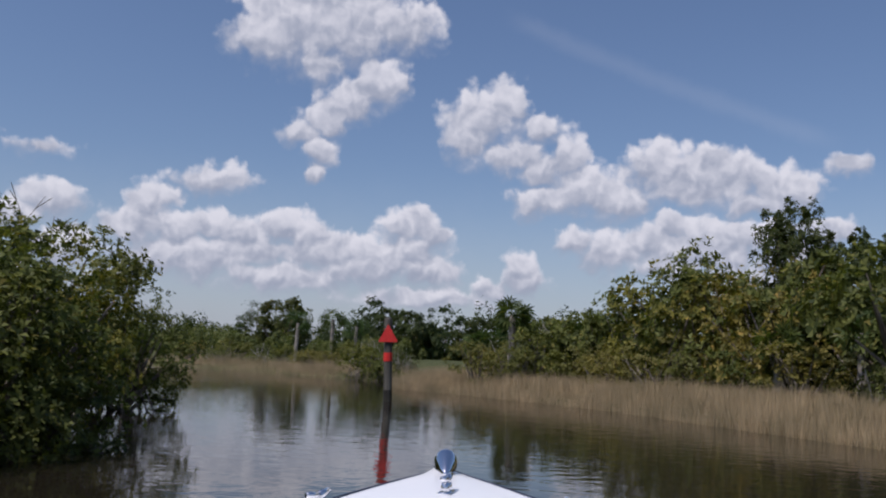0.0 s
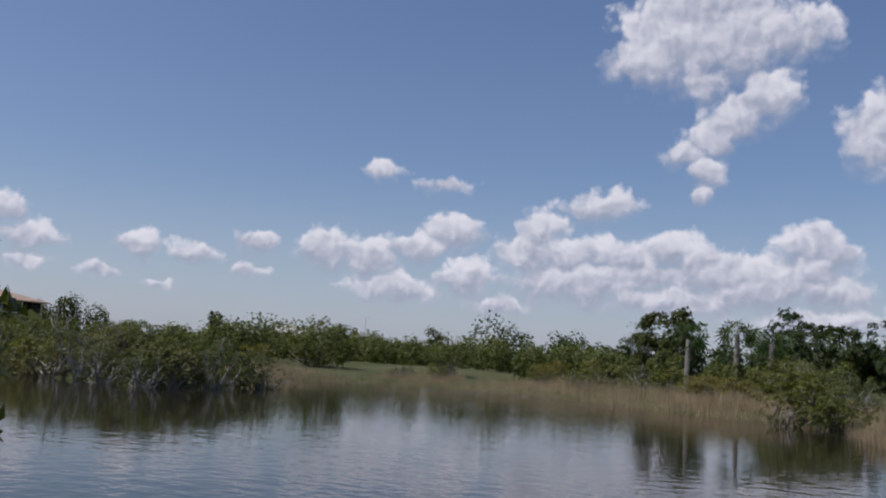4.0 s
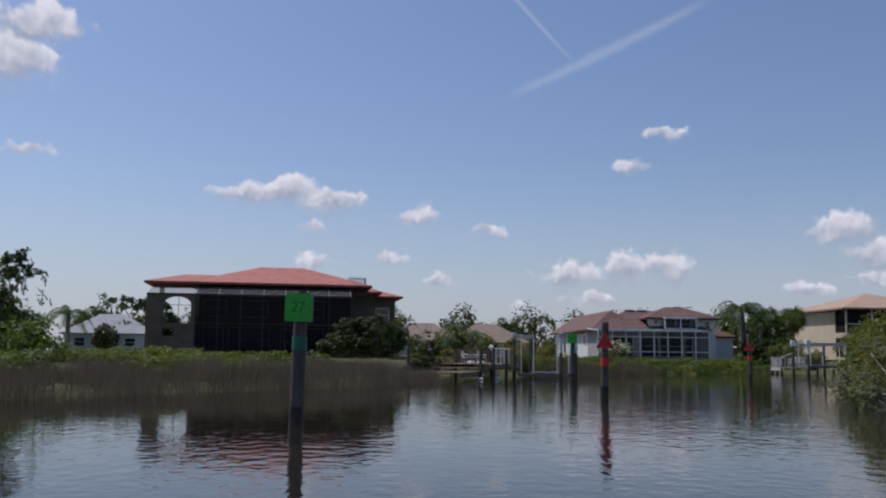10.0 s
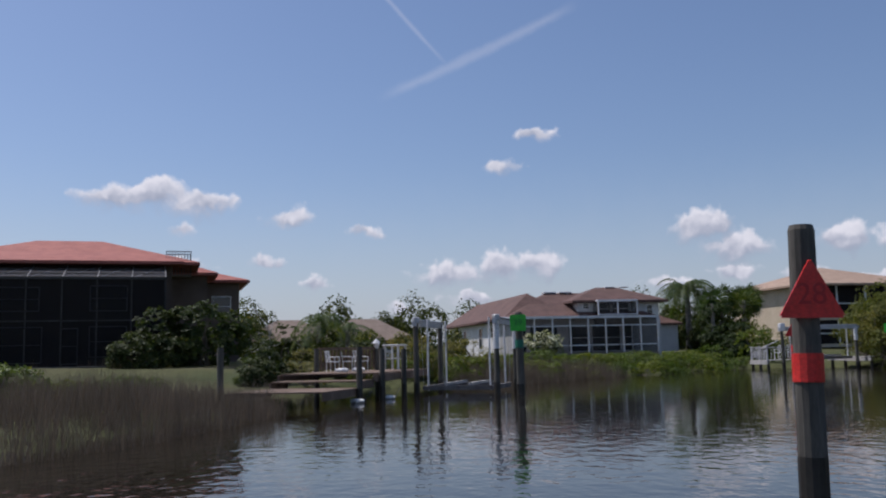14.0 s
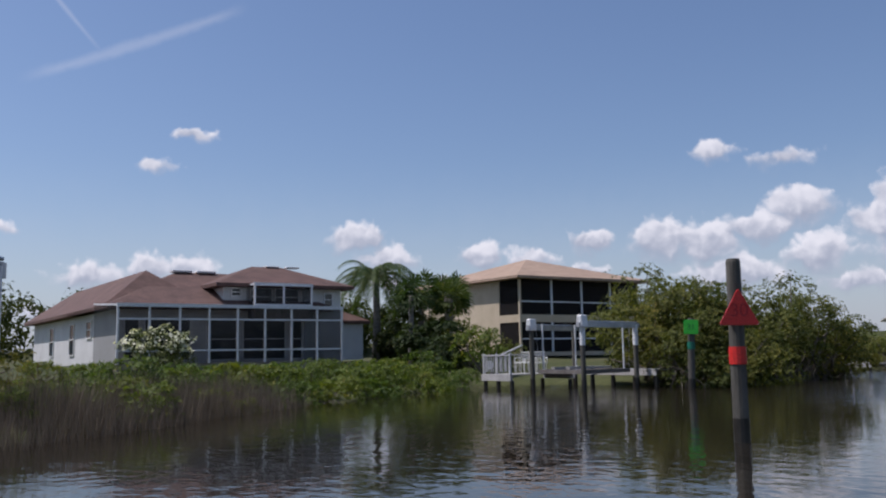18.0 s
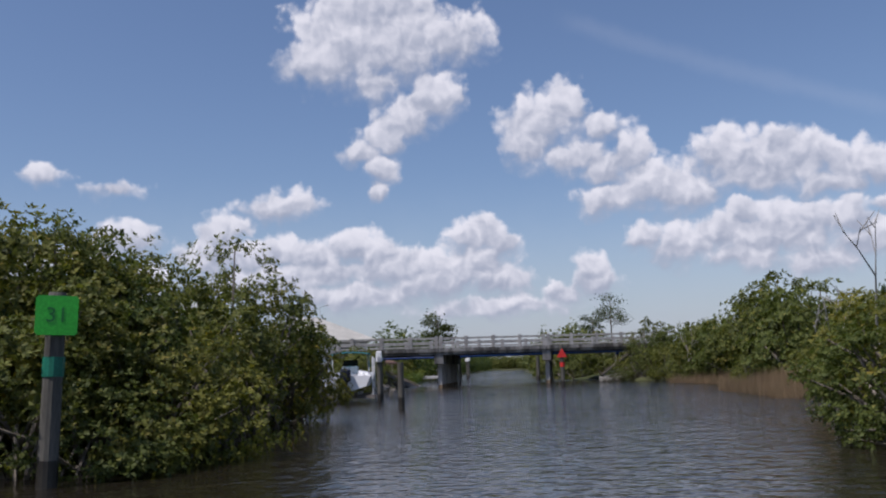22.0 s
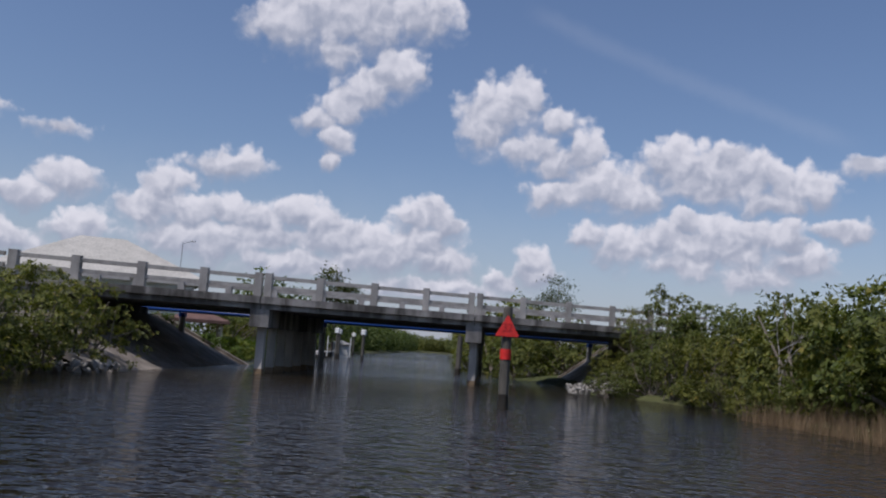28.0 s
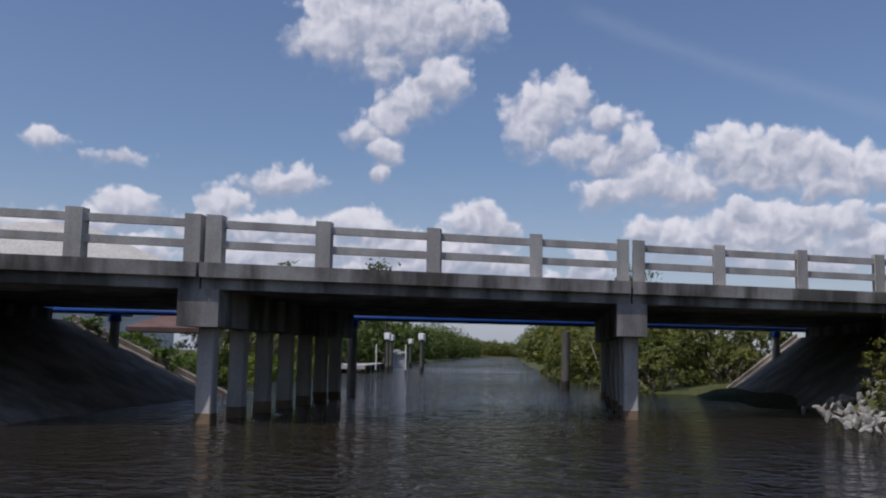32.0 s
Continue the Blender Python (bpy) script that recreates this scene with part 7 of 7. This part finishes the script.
# bow light: a chrome drop, blunt towards the bow
bm = bmesh.new()
bmesh.ops.create_uvsphere(bm, u_segments=20, v_segments=14, radius=1.0)
for v in bm.verts:
    k = 1 - 0.45 * max(0, -v.co.y)
    v.co = Vector((v.co.x * 0.052 * k, 8.05 + v.co.y * 0.13, 0.985 + v.co.z * 0.062 * k - 0.035 * max(0, -v.co.y)))
part("bow_light", bm, M_CHROME, sb, "chrome bow light", smooth=True)
for x, y, k in ((0, 7.5, 1.35), (-0.45, 7.2, 1.2), (0.45, 7.2, -1.2)):
    zc = bow_edge(y / 8.25)[1] + (0.035 if x == 0 else 0.012)
    bm = bmesh.new()
    for a, b in ((-1, 0), (0, 1)):
        tube(bm, (a * 0.075, 0, 0.04 + 0.014 * abs(a)), (b * 0.075, 0, 0.04 + 0.014 * abs(b)), 0.01 + 0.007 * (a == 0), 0.01 + 0.007 * (b == 0), 10)
    for px_ in (-0.024, 0.024):
        tube(bm, (px_, 0, -0.01), (px_, 0, 0.04), 0.02, 0.012, 10)
    box(bm, -0.05, -0.024, -0.012, 0.05, 0.024, 0.0, bevel=0.004)
    bm.transform(Matrix.Translation((x, y, zc)) @ Matrix.Rotation(k, 4, "Z"))
    part("cleat", bm, M_CHROME, sb, "chrome cleat", smooth=True)

# ---- houses and small things beyond ----
wh = thing("pale_roof_house", -134.4, 140.9, 1.9, 32, "low house with a pale metal hip roof beyond the bridge", "house")
part("wall", boxed(0, 0, -0.8, 12, 9, 2.9), M_STUCCO_WHITE, wh)
part("roof", hip_roof(bmesh.new(), 0, 0, 12, 9, 3.0, 2.75, 0.8, "x"), M_ROOF_PALE, wh)
for k in range(3):
    window(wh, 1.2 + 3.6 * k, 3.0 + 3.6 * k, 0.9, 2.3, -0.01)
for x, y, rz, mt, ht, lb in ((-153, -13.7, 100, M_ROOF_GREY, 2.6, "white one-storey house with a pale grey roof"), (-166, 29, 84, M_ROOF_DULL, 2.3, "one-storey house with a tan roof behind the dock"), (-158, 38, 90, M_ROOF_DULL, 2.0, "one-storey house with a brown-tan roof behind the dock")):
    h = thing("bungalow", x, y, 1.2, rz, lb, "house", "far houses")
    part("wall", boxed(0, 0, -0.6, 11, 8, ht - 0.1), M_STUCCO_WHITE, h)
    part("roof", hip_roof(bmesh.new(), 0, 0, 11, 8, ht, 2.7, 0.6, "x"), mt, h)
    for k in range(3):
        window(h, 1.2 + 3.2 * k, 2.6 + 3.2 * k, 0.8, 2.0, -0.01)
gh = thing("garden_shed", -126.0, 63.4, 1.3, 90, "small white building with a brown tile roof by the palm", "shed")
part("wall", boxed(0, 0, 0, 3.0, 4, 2.3), M_STUCCO_WHITE, gh)
part("roof", hip_roof(bmesh.new(), 0, 0, 3.0, 4, 2.4, 0.9, 0.35, "y"), M_ROOF_BROWN, gh)
# docks past the bridge
for x, y in ((-120.2, 167.6), (-118.0, 168.3), (-121.8, 173.5), (-119.6, 174.2), (-126.0, 193)):
    q = thing("lift_post", x, y, 0, 0, "round lift post with a small white cap past the bridge", "post", "far lift posts")
    round_post(q, 0, 0, -1.2, 2.3, 0.13)
    part("cap", boxed(-0.2, -0.2, 2.3, 0.2, 0.2, 2.75, bevel=0.04), M_PLASTIC, q, "white cap")
fd = thing("far_dock", -124.4, 166, 0, 12, "low timber dock past the bridge", "dock")
deck_of(fd, 0, 0, 3.0, 14, 0.55, M_PLANK_GREY, False, 0.3)
for k in range(5):
    round_post(fd, 2.8, 0.4 + 3.2 * k, -1.2, 0.5, 0.11, 0.3)
sh = thing("garden_shelter", -121.9, 143.4, 0.7, 30, "small open shelter with a brown hip roof on light posts", "shelter")
for px, py in ((-1.4, -1.1), (1.4, -1.1), (-1.4, 1.1), (1.4, 1.1)):
    part("post", boxed(px - 0.08, py - 0.08, -0.6, px + 0.08, py + 0.08, 1.5), M_STUCCO_TAN, sh)
part("roof", hip_roof(bmesh.new(), -1.5, -1.2, 1.5, 1.2, 1.6, 0.6, 0.35, "x"), M_ROOF_BROWN, sh)
for x, y, r in ((-121.6, 169.4, 8), (-119.6, 169.9, 8)):
    gp_ = thing("guide_post", x, y, 0, r, "slender white plastic guide pole in the canal", "pole", "guide poles")
    part("pole", tubed((0, 0, -1.2), (0, 0, 2.0), 0.045, seg=8), M_PLASTIC, gp_)
    part("base", tubed((0, 0, -1.2), (0, 0, 0.2), 0.07, seg=8), M_PILE_WET, gp_)
sd = thing("white_shed", -128.5, 196.0, 0.3, 12, "small white shed on the canal bank past the bridge", "shed")
part("wall", boxed(-1.1, -1.0, -0.4, 1.1, 1.0, 1.0), M_STUCCO_WHITE, sd)
part("roof", hip_roof(bmesh.new(), -1.1, -1.0, 1.1, 1.0, 1.1, 0.4, 0.2, "x"), M_ROOF_PALE, sd)
sw = thing("seawall", -101.8, 151.5, 0, 8, "low grey concrete seawall on the far bank", "wall")
part("wall", boxed(-0.2, -3.5, -1.0, 0.2, 3.5, 0.75, bevel=0.02), M_SLAB, sw)
part("cap", boxed(-0.32, -3.6, 0.752, 0.32, 3.6, 0.9, bevel=0.02), M_RAIL, sw)
lp = thing("street_lamp", -147.0, 189.5, gz(-147, 189.5), 0, "tall thin grey street lamp beyond the bridge", "street lamp")
part("pole", tubed((0, 0, -0.3), (0, 0, 10.8), 0.09, 0.05, seg=8), M_GALV, lp)
part("arm", tubed((0, 0, 10.7), (1.2, 0, 11.0), 0.04, seg=6), M_GALV, lp)
part("lamp_head", boxed(1.0, -0.12, 10.95, 1.6, 0.12, 11.07, bevel=0.03), M_GALV, lp)
# riprap at the abutments
gr = np.random.default_rng(12)
rock_me = []
for k in range(4):
    bm = bmesh.new()
    bmesh.ops.create_icosphere(bm, subdivisions=1, radius=0.17)
    for v in bm.verts:
        v.co *= gr.uniform(0.65, 1.25)
        v.co.z *= 0.75
    rock_me.append(mesh_of(bm, "stone", M_ROCK))
for name, s0, s1, w0, w1 in (("riprap", -6.4, -3.0, -7.6, -5.3), ("riprap", 14.0, 16.6, -5.2, 0.4)):
    rp = thing(name, *bridge_point(s0, w0, 0), 0, "heap of pale broken stones at the bridge bank", "riprap")
    RI = rp.matrix_world.inverted()
    for k in range(130):
        u, w = gr.uniform(0, 1), gr.uniform(w0, w1)
        sx = s0 + (s1 - s0) * u
        up = (1 - u) if s0 < 0 else u
        p = RI @ bridge_point(sx, w, 0)
        o = part("stone", rock_me[k % 4], None, rp)
        zz = max(gz(*(bridge_point(sx, w, 0).xy)), 0) + 0.05 + 0.25 * gr.uniform(0, 1)
        o.location = (p.x, p.y, min(zz, 0.9))
        o.rotation_euler = tuple(gr.uniform(0, 6.28, 3))
        o.scale = (gr.uniform(0.5, 1.1), gr.uniform(0.4, 0.9), gr.uniform(0.35, 0.7))
